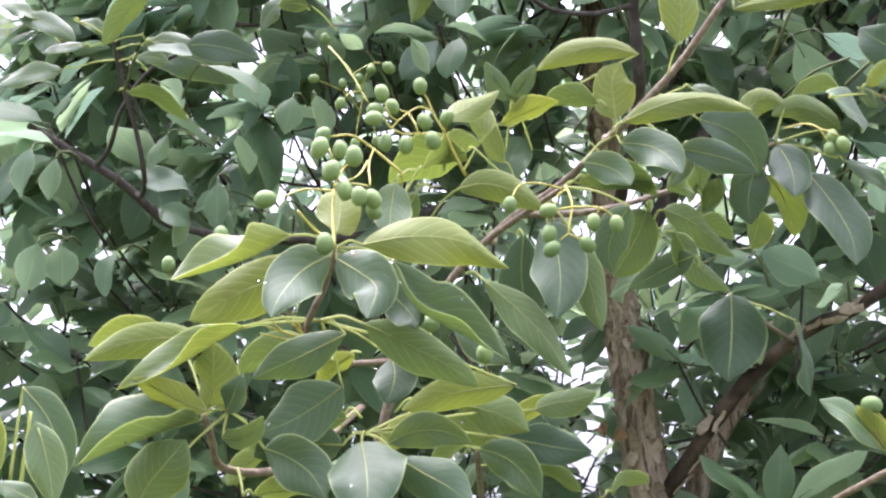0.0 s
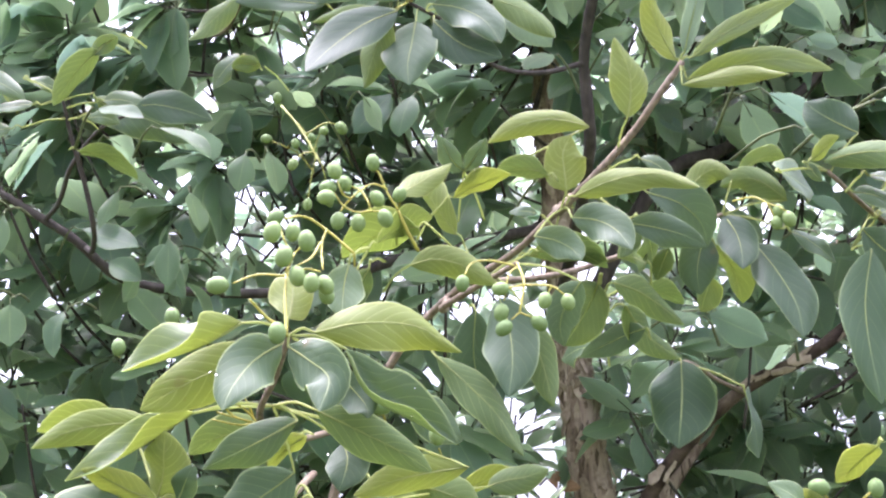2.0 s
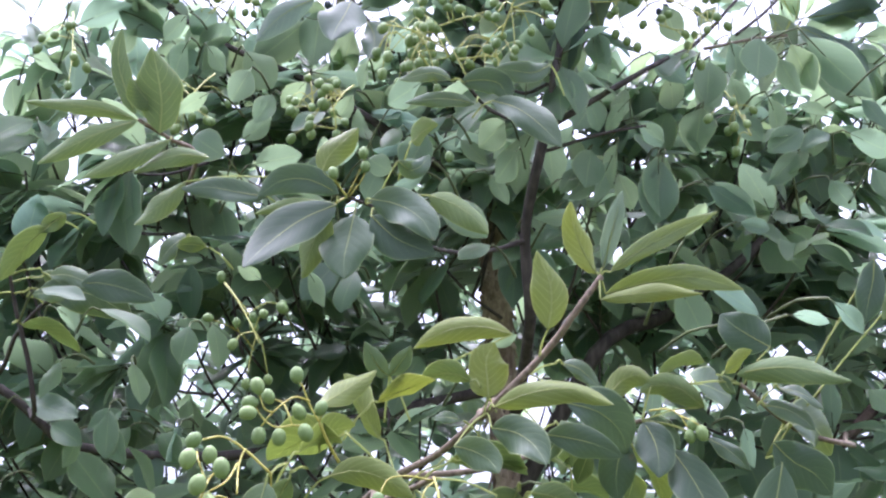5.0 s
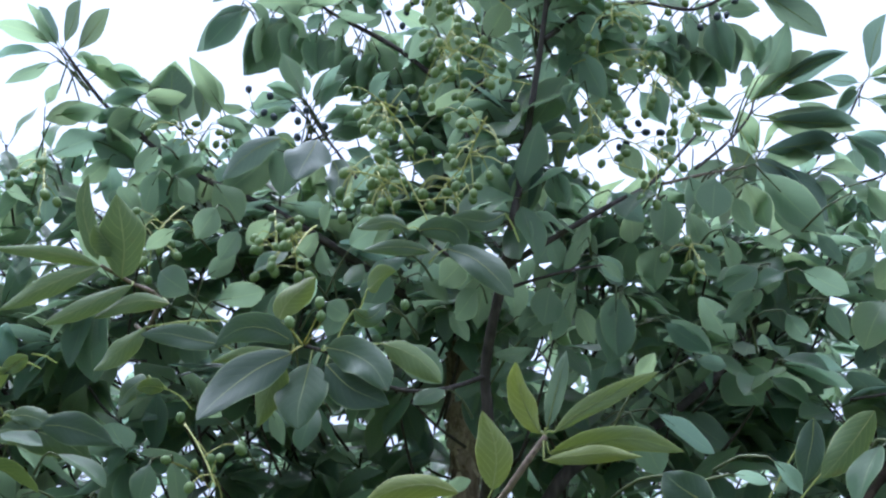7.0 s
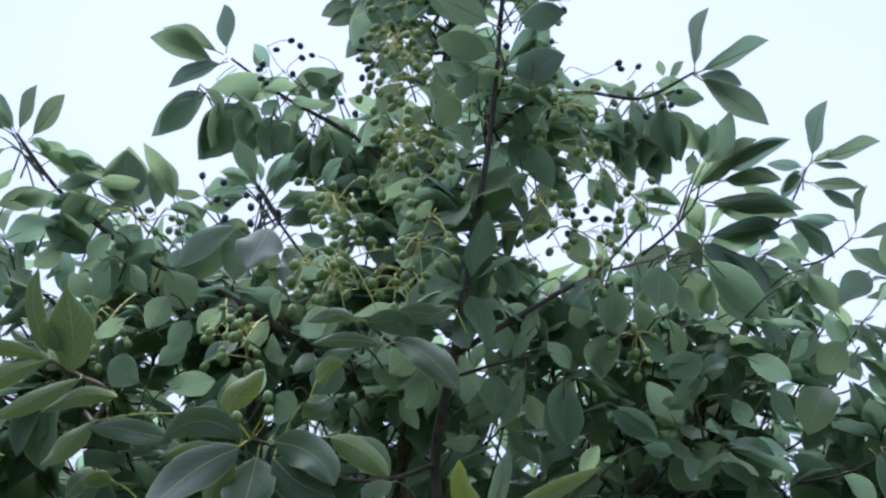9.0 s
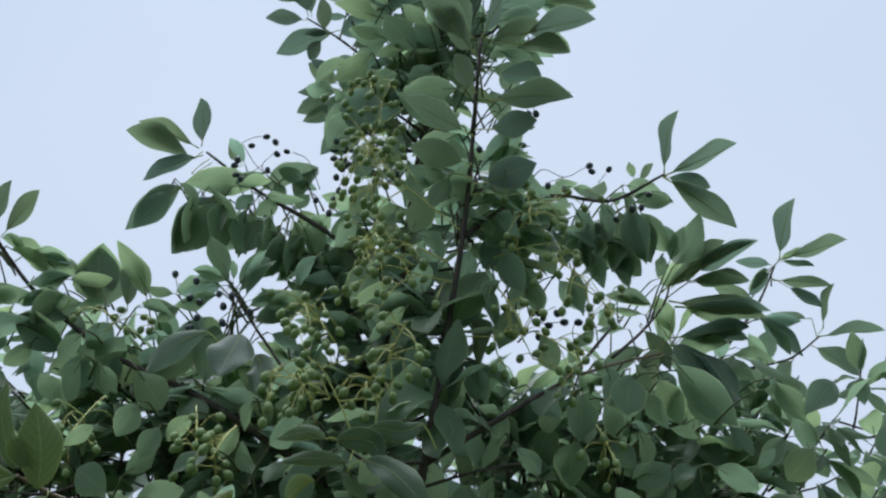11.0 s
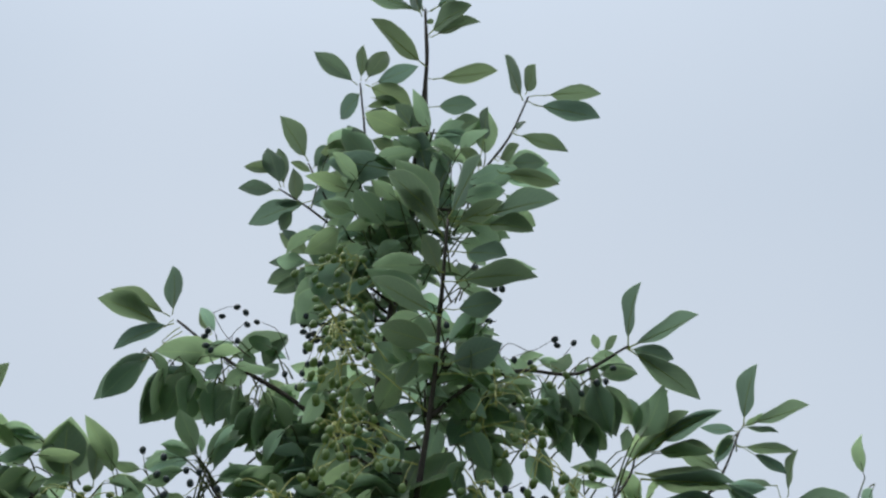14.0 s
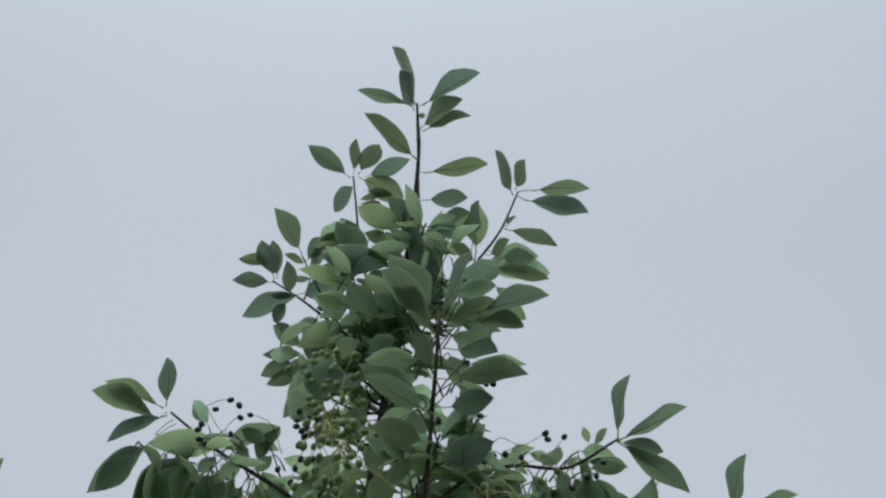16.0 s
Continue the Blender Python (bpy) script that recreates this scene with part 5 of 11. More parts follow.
bent_leaf(twig, ((0.227, 1.026, 1.801), (0.217, 1.000, 1.807), (0.209, 1.040, 1.808), (0.195, 1.080, 1.804), (0.177, 1.120, 1.798)), (0, 5), (-20, -15), 0.0135, 1, 4)
bent_leaf(twig, ((0.429, 1.000, 1.908), (0.440, 1.012, 1.914), (0.465, 1.041, 1.923), (0.487, 1.069, 1.918), (0.510, 1.100, 1.901)), (20, 14), (-36, -30), 0.0260, 1, 0)
shoot(twig, (0.451, 1.051, 1.920), (0.429, 1.000, 1.908))
bent_leaf(twig, ((0.342, 1.000, 1.949), (0.351, 1.013, 1.952), (0.370, 1.043, 1.957), (0.390, 1.071, 1.958), (0.412, 1.100, 1.958)), (44, 34), (-60, -50), 0.0247, 1, 0)
shoot(twig, (0.389, 1.000, 1.950), (0.342, 1.000, 1.949))
twig = wood([(0.566, 1.906, 1.852, 0.0039), (0.445, 1.613, 1.836, 0.0030), (0.338, 1.330, 1.821, 0.0025), (0.293, 1.200, 1.802, 0.0018)], TWIG, "twig", "", 7)
bent_leaf(twig, ((0.293, 1.200, 1.802), (0.288, 1.170, 1.802), (0.286, 1.163, 1.775), (0.282, 1.157, 1.746), (0.276, 1.150, 1.713)), (-12, 2), (-28, -14), 0.0361, 1, 4)
bent_leaf(twig, ((0.349, 1.170, 1.776), (0.356, 1.186, 1.771), (0.370, 1.220, 1.757), (0.384, 1.254, 1.738), (0.398, 1.290, 1.712)), (44, 34), (-60, -50), 0.0275, 1, 4)
shoot(twig, (0.293, 1.200, 1.802), (0.349, 1.170, 1.776))
bent_leaf(twig, ((0.233, 1.170, 1.876), (0.242, 1.177, 1.877), (0.264, 1.191, 1.878), (0.284, 1.205, 1.876), (0.307, 1.220, 1.869)), (-44, -34), (60, 50), 0.0181, -1, 0)
shoot(twig, (0.212, 1.206, 1.866), (0.233, 1.170, 1.876))
bent_leaf(twig, ((0.323, 1.170, 1.894), (0.326, 1.183, 1.892), (0.332, 1.212, 1.887), (0.335, 1.240, 1.880), (0.337, 1.270, 1.870)), (-60, -50), (44, 34), 0.0210, 1, 0)
shoot(twig, (0.319, 1.196, 1.888), (0.323, 1.170, 1.894))
bent_leaf(twig, ((0.213, 1.170, 1.813), (0.209, 1.183, 1.817), (0.200, 1.212, 1.822), (0.191, 1.240, 1.822), (0.181, 1.270, 1.817)), (44, 34), (-60, -50), 0.0212, 1, 0)
shoot(twig, (0.220, 1.196, 1.800), (0.213, 1.170, 1.813))
twig = wood([(0.020, 1.480, 1.480, 0.0039), (0.194, 1.180, 1.514, 0.0034), (0.320, 0.840, 1.625, 0.0025)], TWIG, "twig", "", 7)
bent_leaf(twig, ((0.305, 0.820, 1.627), (0.300, 0.820, 1.634), (0.287, 0.820, 1.649), (0.274, 0.820, 1.660), (0.259, 0.820, 1.668)), (43, 32), (-59, -48), 0.0146, 1, 0)
shoot(twig, (0.320, 0.840, 1.625), (0.305, 0.820, 1.627))
bent_leaf(twig, ((0.307, 0.820, 1.627), (0.304, 0.820, 1.632), (0.297, 0.820, 1.644), (0.291, 0.820, 1.654), (0.284, 0.820, 1.664)), (-44, -34), (60, 50), 0.0103, -1, 1)
shoot(twig, (0.320, 0.840, 1.625), (0.307, 0.820, 1.627))
bent_leaf(twig, ((0.343, 0.820, 1.696), (0.342, 0.827, 1.693), (0.338, 0.841, 1.687), (0.333, 0.855, 1.679), (0.326, 0.870, 1.669)), (4, 5), (12, 11), 0.0141, -1, 1)
shoot(twig, (0.351, 0.849, 1.695), (0.343, 0.820, 1.696))
bent_leaf(twig, ((0.313, 0.820, 1.626), (0.315, 0.820, 1.629), (0.320, 0.820, 1.634), (0.324, 0.820, 1.638), (0.330, 0.820, 1.640)), (-7, -4), (23, 20), 0.0052, -1, 1)
shoot(twig, (0.320, 0.840, 1.625), (0.313, 0.820, 1.626))
twig = wood([(0.268, 1.556, 2.280, 0.0039), (0.196, 1.488, 2.237, 0.0034), (0.124, 1.400, 2.212, 0.0030), (0.068, 1.280, 2.210, 0.0026), (0.014, 1.180, 2.195, 0.0022)], STEM, "twig", "", 7)
bent_leaf(twig, ((0.010, 1.180, 2.192), (0.002, 1.180, 2.185), (-0.033, 1.157, 2.159), (-0.066, 1.133, 2.122), (-0.090, 1.110, 2.086)), (-5, 0), (-20, -15), 0.0276, 1, 4)
bent_leaf(twig, ((0.009, 1.180, 2.197), (0.004, 1.180, 2.198), (-0.029, 1.180, 2.214), (-0.060, 1.180, 2.212), (-0.087, 1.180, 2.191)), (-5, 0), (-20, -15), 0.0195, 1, 4)
bent_leaf(twig, ((0.004, 1.180, 2.194), (0.002, 1.180, 2.187), (-0.030, 1.180, 2.182), (-0.061, 1.180, 2.181), (-0.089, 1.180, 2.171)), (22, 28), (-5, 0), 0.0111, -1, 0)
bent_leaf(twig, ((0.033, 1.215, 2.200), (0.040, 1.180, 2.193), (0.069, 1.170, 2.184), (0.095, 1.160, 2.165), (0.111, 1.150, 2.135)), (-5, 0), (-20, -15), 0.0265, 1, 4)
bent_leaf(twig, ((0.044, 1.235, 2.203), (0.041, 1.180, 2.173), (0.067, 1.173, 2.146), (0.093, 1.167, 2.132), (0.113, 1.160, 2.123)), (-5, 0), (-20, -15), 0.0249, 1, 4)
bent_leaf(twig, ((0.025, 1.200, 2.198), (0.022, 1.190, 2.177), (0.017, 1.180, 2.145), (0.013, 1.170, 2.119), (0.014, 1.160, 2.092)), (-5, 0), (-20, -15), 0.0324, 1, 4)
bent_leaf(twig, ((0.014, 1.180, 2.195), (-0.006, 1.180, 2.174), (-0.018, 1.187, 2.153), (-0.027, 1.193, 2.128), (-0.034, 1.200, 2.103)), (22, 28), (-5, 0), 0.0208, -1, 0)
bent_leaf(twig, ((0.014, 1.180, 2.195), (-0.016, 1.180, 2.224), (-0.008, 1.180, 2.245), (0.009, 1.180, 2.264), (0.024, 1.180, 2.280)), (22, 28), (-5, 0), 0.0196, -1, 1)
bent_leaf(twig, ((0.044, 1.235, 2.203), (0.070, 1.180, 2.241), (0.084, 1.187, 2.232), (0.097, 1.193, 2.241), (0.107, 1.200, 2.258)), (-5, 0), (-20, -15), 0.0121, 1, 4)
bent_leaf(twig, ((-0.052, 1.218, 2.178), (-0.075, 1.180, 2.192), (-0.110, 1.200, 2.204), (-0.146, 1.220, 2.217), (-0.182, 1.240, 2.222)), (-5, 0), (-20, -15), 0.0168, 1, 4)
bent_leaf(twig, ((0.033, 1.215, 2.200), (0.105, 1.180, 2.200), (0.137, 1.180, 2.188), (0.159, 1.180, 2.172), (0.173, 1.180, 2.155)), (22, 28), (-5, 0), 0.0223, -1, 0)
twig = wood([(-0.297, 1.808, 2.427, 0.0039), (-0.236, 1.564, 2.336, 0.0034), (-0.176, 1.300, 2.289, 0.0030), (-0.207, 1.270, 2.299, 0.0026), (-0.238, 1.240, 2.308, 0.0022)], TWIG, "twig", "", 7)
bent_leaf(twig, ((-0.240, 1.240, 2.312), (-0.242, 1.240, 2.315), (-0.257, 1.240, 2.348), (-0.269, 1.240, 2.386), (-0.268, 1.240, 2.430)), (22, 28), (-5, 0), 0.0140, -1, 0)
bent_leaf(twig, ((-0.215, 1.262, 2.301), (-0.212, 1.240, 2.292), (-0.211, 1.233, 2.325), (-0.217, 1.227, 2.359), (-0.226, 1.220, 2.395)), (22, 28), (-5, 0), 0.0308, -1, 0)
bent_leaf(twig, ((-0.229, 1.249, 2.305), (-0.219, 1.240, 2.323), (-0.229, 1.233, 2.331), (-0.239, 1.227, 2.342), (-0.249, 1.220, 2.353)), (22, 28), (-5, 0), 0.0195, -1, 0)
bent_leaf(twig, ((-0.240, 1.240, 2.308), (-0.240, 1.240, 2.308), (-0.277, 1.233, 2.316), (-0.323, 1.227, 2.320), (-0.369, 1.220, 2.318)), (22, 28), (-5, 0), 0.0114, -1, 0)
bent_leaf(twig, ((-0.238, 1.240, 2.308), (-0.238, 1.240, 2.308), (-0.273, 1.230, 2.288), (-0.307, 1.220, 2.263), (-0.341, 1.210, 2.235)), (22, 28), (-5, 0), 0.0154, -1, 0)
bent_leaf(twig, ((-0.204, 1.273, 2.298), (-0.198, 1.240, 2.284), (-0.231, 1.233, 2.264), (-0.260, 1.227, 2.243), (-0.291, 1.220, 2.223)), (22, 28), (-5, 0), 0.0152, -1, 0)
bent_leaf(twig, ((-0.176, 1.300, 2.289), (-0.152, 1.240, 2.262), (-0.183, 1.240, 2.265), (-0.212, 1.240, 2.256), (-0.239, 1.240, 2.240)), (22, 28), (-5, 0), 0.0144, -1, 0)
bent_leaf(twig, ((-0.086, 1.290, 2.260), (-0.177, 1.240, 2.231), (-0.194, 1.240, 2.212), (-0.212, 1.240, 2.193), (-0.232, 1.240, 2.175)), (22, 28), (-5, 0), 0.0174, -1, 0)
twig = wood([(-0.516, 1.700, 2.086, 0.0039), (-0.471, 1.610, 2.088, 0.0034), (-0.426, 1.500, 2.107, 0.0030), (-0.367, 1.400, 2.123, 0.0025), (-0.312, 1.340, 2.126, 0.0020)], STEM, "twig", "", 7)
bent_leaf(twig, ((-0.309, 1.340, 2.131), (-0.309, 1.340, 2.133), (-0.283, 1.333, 2.132), (-0.246, 1.327, 2.122), (-0.215, 1.320, 2.108)), (-5, 0), (-20, -15), 0.0226, 1, 4)
bent_leaf(twig, ((-0.372, 1.340, 2.115), (-0.366, 1.340, 2.117), (-0.353, 1.340, 2.119), (-0.340, 1.340, 2.117), (-0.327, 1.340, 2.111)), (17, 13), (-33, -29), 0.0107, 1, 0)
shoot(twig, (-0.367, 1.400, 2.123), (-0.372, 1.340, 2.115))
bent_leaf(twig, ((-0.332, 1.340, 2.225), (-0.336, 1.340, 2.222), (-0.346, 1.340, 2.215), (-0.356, 1.340, 2.207), (-0.366, 1.340, 2.197)), (-25, -21), (9, 5), 0.0122, 1, 0)
shoot(twig, (-0.312, 1.390, 2.229), (-0.332, 1.340, 2.225))
bent_leaf(twig, ((-0.347, 1.340, 2.213), (-0.356, 1.340, 2.205), (-0.375, 1.340, 2.186), (-0.391, 1.340, 2.162), (-0.407, 1.340, 2.133)), (-44, -34), (60, 50), 0.0202, -1, 0)
shoot(twig, (-0.332, 1.390, 2.221), (-0.347, 1.340, 2.213))
bent_leaf(twig, ((-0.158, 1.340, 2.184), (-0.163, 1.340, 2.185), (-0.175, 1.340, 2.187), (-0.187, 1.340, 2.187), (-0.199, 1.340, 2.184)), (-16, -15), (0, -1), 0.0114, 1, 0)
shoot(twig, (-0.133, 1.390, 2.172), (-0.158, 1.340, 2.184))
bent_leaf(twig, ((-0.181, 1.340, 2.197), (-0.188, 1.346, 2.198), (-0.202, 1.361, 2.196), (-0.215, 1.375, 2.188), (-0.228, 1.390, 2.174)), (14, 10), (-30, -26), 0.0172, 1, 0)
shoot(twig, (-0.165, 1.373, 2.193), (-0.181, 1.340, 2.197))
twig = wood([(-0.456, 1.712, 2.047, 0.0046), (-0.417, 1.591, 2.014, 0.0040), (-0.378, 1.450, 2.003, 0.0035), (-0.384, 1.420, 2.054, 0.0032), (-0.400, 1.400, 2.113, 0.0028), (-0.408, 1.380, 2.157, 0.0022)], STEM, "twig", "", 7)
bent_leaf(twig, ((-0.408, 1.380, 2.157), (-0.404, 1.380, 2.164), (-0.396, 1.380, 2.180), (-0.389, 1.380, 2.192), (-0.381, 1.380, 2.204)), (-44, -34), (60, 50), 0.0129, -1, 0)
bent_leaf(twig, ((-0.536, 1.380, 2.186), (-0.525, 1.380, 2.186), (-0.500, 1.380, 2.182), (-0.477, 1.380, 2.172), (-0.453, 1.380, 2.155)), (44, 34), (-60, -50), 0.0179, 1, 0)
shoot(twig, (-0.559, 1.430, 2.182), (-0.536, 1.380, 2.186))
bent_leaf(twig, ((-0.435, 1.380, 2.148), (-0.443, 1.380, 2.149), (-0.460, 1.380, 2.148), (-0.477, 1.380, 2.145), (-0.495, 1.380, 2.139)), (32, 24), (-48, -40), 0.0122, 1, 0)
shoot(twig, (-0.407, 1.381, 2.155), (-0.435, 1.380, 2.148))
bent_leaf(twig, ((-0.455, 1.380, 2.119), (-0.467, 1.380, 2.118), (-0.492, 1.381, 2.115), (-0.518, 1.381, 2.108), (-0.546, 1.380, 2.097)), (32, 24), (-48, -40), 0.0189, 1, 0)
shoot(twig, (-0.404, 1.390, 2.135), (-0.455, 1.380, 2.119))
bent_leaf(twig, ((-0.388, 1.380, 2.132), (-0.370, 1.379, 2.135), (-0.329, 1.379, 2.136), (-0.291, 1.379, 2.125), (-0.251, 1.380, 2.100)), (18, 14), (-34, -30), 0.0284, 1, 0)
shoot(twig, (-0.403, 1.391, 2.133), (-0.388, 1.380, 2.132))
bent_leaf(twig, ((-0.368, 1.380, 2.152), (-0.359, 1.380, 2.154), (-0.340, 1.380, 2.156), (-0.322, 1.380, 2.151), (-0.302, 1.380, 2.141)), (11, 8), (-27, -24), 0.0159, 1, 0)
shoot(twig, (-0.406, 1.385, 2.146), (-0.368, 1.380, 2.152))
bent_leaf(twig, ((-0.375, 1.380, 2.163), (-0.370, 1.387, 2.160), (-0.359, 1.401, 2.154), (-0.347, 1.415, 2.144), (-0.334, 1.430, 2.132)), (18, 14), (-34, -30), 0.0170, 1, 0)
shoot(twig, (-0.407, 1.381, 2.155), (-0.375, 1.380, 2.163))
bent_leaf(twig, ((-0.458, 1.380, 2.183), (-0.452, 1.383, 2.183), (-0.440, 1.389, 2.181), (-0.427, 1.394, 2.178), (-0.414, 1.400, 2.173)), (36, 27), (-52, -43), 0.0117, 1, 0)
shoot(twig, (-0.408, 1.380, 2.157), (-0.458, 1.380, 2.183))
bent_leaf(twig, ((-0.500, 1.380, 2.178), (-0.506, 1.380, 2.184), (-0.521, 1.380, 2.195), (-0.535, 1.380, 2.201), (-0.551, 1.380, 2.202)), (44, 34), (-60, -50), 0.0134, 1, 0)
shoot(twig, (-0.478, 1.430, 2.156), (-0.500, 1.380, 2.178))
bent_leaf(twig, ((-0.397, 1.380, 2.091), (-0.387, 1.386, 2.092), (-0.365, 1.400, 2.091), (-0.344, 1.415, 2.083), (-0.323, 1.430, 2.068)), (-41, -31), (57, 47), 0.0219, -1, 0)
shoot(twig, (-0.397, 1.404, 2.101), (-0.397, 1.380, 2.091))
twig = wood([(0.289, 1.480, 2.427, 0.0030), (0.195, 1.300, 2.362, 0.0025), (0.148, 1.200, 2.352, 0.0020)], STEM, "twig", "", 7)
bent_leaf(twig, ((0.162, 1.260, 2.335), (0.180, 1.200, 2.330), (0.209, 1.183, 2.313), (0.233, 1.167, 2.285), (0.254, 1.150, 2.251)), (-5, 0), (-20, -15), 0.0216, 1, 4)
bent_leaf(twig, ((0.143, 1.200, 2.353), (0.143, 1.200, 2.353), (0.169, 1.200, 2.357), (0.190, 1.200, 2.352), (0.202, 1.200, 2.327)), (-5, 0), (-20, -15), 0.0173, 1, 4)
bent_leaf(twig, ((0.276, 1.250, 2.365), (0.252, 1.200, 2.381), (0.231, 1.200, 2.369), (0.204, 1.200, 2.371), (0.184, 1.200, 2.373)), (-5, 0), (-20, -15), 0.0159, 1, 4)
bent_leaf(twig, ((0.148, 1.200, 2.352), (0.132, 1.200, 2.355), (0.113, 1.200, 2.364), (0.094, 1.200, 2.360), (0.070, 1.200, 2.353)), (5, 10), (-15, -10), 0.0110, 1, 0)
bent_leaf(twig, ((0.162, 1.200, 2.327), (0.160, 1.200, 2.325), (0.135, 1.200, 2.330), (0.105, 1.200, 2.329), (0.077, 1.200, 2.323)), (5, 10), (-15, -10), 0.0110, 1, 0)
shoot(twig, (0.169, 1.245, 2.356), (0.162, 1.200, 2.327))
bent_leaf(twig, ((0.083, 1.200, 2.267), (0.087, 1.206, 2.276), (0.097, 1.221, 2.294), (0.108, 1.235, 2.308), (0.120, 1.250, 2.319)), (-44, -34), (60, 50), 0.0164, -1, 0)
shoot(twig, (0.072, 1.235, 2.239), (0.083, 1.200, 2.267))
twig = wood([(0.285, 1.480, 2.409, 0.0025), (0.297, 1.500, 2.500, 0.0020)], STEM, "twig", "", 7)
bent_leaf(twig, ((0.296, 1.500, 2.509), (0.302, 1.500, 2.506), (0.311, 1.493, 2.541), (0.327, 1.487, 2.576), (0.350, 1.480, 2.607)), (-5, 0), (-20, -15), 0.0266, 1, 6)
bent_leaf(twig, ((0.005, 1.562, 2.637), (0.003, 1.500, 2.632), (-0.004, 1.483, 2.602), (-0.015, 1.467, 2.569), (-0.022, 1.450, 2.538)), (-5, 0), (-20, -15), 0.0355, 1, 6)
bent_leaf(twig, ((0.032, 1.560, 2.607), (0.028, 1.500, 2.598), (0.038, 1.490, 2.574), (0.039, 1.480, 2.546), (0.033, 1.470, 2.521)), (-5, 0), (-20, -15), 0.0236, 1, 6)
bent_leaf(twig, ((-0.033, 1.550, 2.637), (-0.052, 1.500, 2.633), (-0.083, 1.500, 2.616), (-0.111, 1.500, 2.590), (-0.135, 1.500, 2.558)), (22, 28), (-5, 0), 0.0240, -1, 6)
leaf(twig, (0.510, 1.500, 2.575), (0.457, 1.420, 2.487), 15, 0.85, 6)
shoot(twig, (0.520, 1.565, 2.580), (0.510, 1.500, 2.575))
leaf(twig, (0.333, 1.500, 2.667), (0.294, 1.600, 2.698), 5, 0.85, 6)
shoot(twig, (0.342, 1.528, 2.648), (0.333, 1.500, 2.667))
leaf(twig, (0.379, 1.500, 2.582), (0.394, 1.600, 2.724), 105, 0.85, 6)
shoot(twig, (0.376, 1.536, 2.550), (0.379, 1.500, 2.582))
leaf(twig, (0.258, 1.500, 2.623), (0.210, 1.600, 2.641), 0, 0.85, 6)
shoot(twig, (0.269, 1.528, 2.607), (0.258, 1.500, 2.623))
twig = wood([(0.584, 1.650, 2.657, 0.0032), (0.684, 1.720, 2.716, 0.0028), (0.786, 1.800, 2.774, 0.0022)], TWIG, "twig", "", 7)
bent_leaf(twig, ((0.805, 1.800, 2.806), (0.809, 1.800, 2.792), (0.862, 1.800, 2.765), (0.905, 1.800, 2.725), (0.930, 1.800, 2.669)), (22, 28), (-5, 0), 0.0453, -1, 6)
leaf(twig, (0.823, 1.800, 2.877), (1.020, 1.800, 2.879), -10, 0.85, 6)
shoot(twig, (0.805, 1.800, 2.806), (0.823, 1.800, 2.877))
leaf(twig, (0.806, 1.800, 2.808), (0.969, 1.800, 2.844), -23, 0.85, 6)
leaf(twig, (0.797, 1.800, 2.906), (0.937, 1.800, 3.039), -38, 0.85, 6)
shoot(twig, (0.779, 1.850, 2.876), (0.797, 1.800, 2.906))
leaf(twig, (0.860, 1.800, 2.966), (1.009, 1.800, 3.046), -20, 0.85, 6)
shoot(twig, (0.838, 1.850, 2.942), (0.860, 1.800, 2.966))
leaf(twig, (0.842, 1.800, 2.976), (0.902, 1.800, 3.081), -57, 0.85, 6)
shoot(twig, (0.830, 1.850, 2.942), (0.842, 1.800, 2.976))
leaf(twig, (0.794, 1.800, 2.802), (0.722, 1.800, 2.652), 71, 1.00, 6)
leaf(twig, (0.765, 1.800, 2.786), (0.654, 1.800, 2.729), 36, 1.00, 6)
shoot(twig, (0.756, 1.772, 2.783), (0.765, 1.800, 2.786))
twig = wood([(0.145, 1.920, 3.064, 0.0030), (-0.002, 1.960, 3.176, 0.0026), (-0.125, 1.990, 3.289, 0.0020)], STEM, "twig", "", 7)
leaf(twig, (-0.137, 1.990, 3.303), (-0.144, 1.990, 3.429), 127, 1.00, 6)
leaf(twig, (-0.142, 1.990, 3.299), (-0.274, 1.990, 3.366), 18, 0.85, 6)
leaf(twig, (-0.149, 1.990, 3.271), (-0.298, 1.990, 3.339), 25, 1.00, 6)
shoot(twig, (-0.133, 1.987, 3.288), (-0.149, 1.990, 3.271))
leaf(twig, (-0.132, 1.990, 3.281), (-0.255, 1.990, 3.213), 23, 0.85, 6)
leaf(twig, (-0.157, 1.990, 3.215), (-0.274, 1.990, 3.084), 40, 1.00, 6)
shoot(twig, (-0.110, 1.978, 3.255), (-0.157, 1.990, 3.215))
leaf(twig, (-0.095, 1.990, 3.196), (-0.177, 1.990, 3.034), 59, 1.00, 6)
shoot(twig, (-0.075, 1.964, 3.205), (-0.095, 1.990, 3.196))
leaf(twig, (-0.066, 1.990, 3.207), (-0.134, 1.990, 3.057), 54, 1.00, 6)
shoot(twig, (-0.064, 1.960, 3.189), (-0.066, 1.990, 3.207))
leaf(twig, (-0.005, 1.990, 3.157), (-0.048, 1.990, 3.040), 76, 1.00, 6)
shoot(twig, (-0.002, 1.930, 3.141), (-0.005, 1.990, 3.157))
leaf(twig, (-0.047, 1.990, 3.261), (-0.077, 1.990, 3.325), 85, 1.00, 6)
shoot(twig, (-0.083, 1.967, 3.216), (-0.047, 1.990, 3.261))
leaf(twig, (-0.152, 1.990, 3.233), (-0.055, 1.990, 3.196), -46, 1.00, 6)
shoot(twig, (-0.117, 1.981, 3.266), (-0.152, 1.990, 3.233))
leaf(twig, (-0.033, 1.990, 3.136), (0.027, 1.990, 3.088), -52, 1.00, 6)
shoot(twig, (-0.020, 1.939, 3.155), (-0.033, 1.990, 3.136))
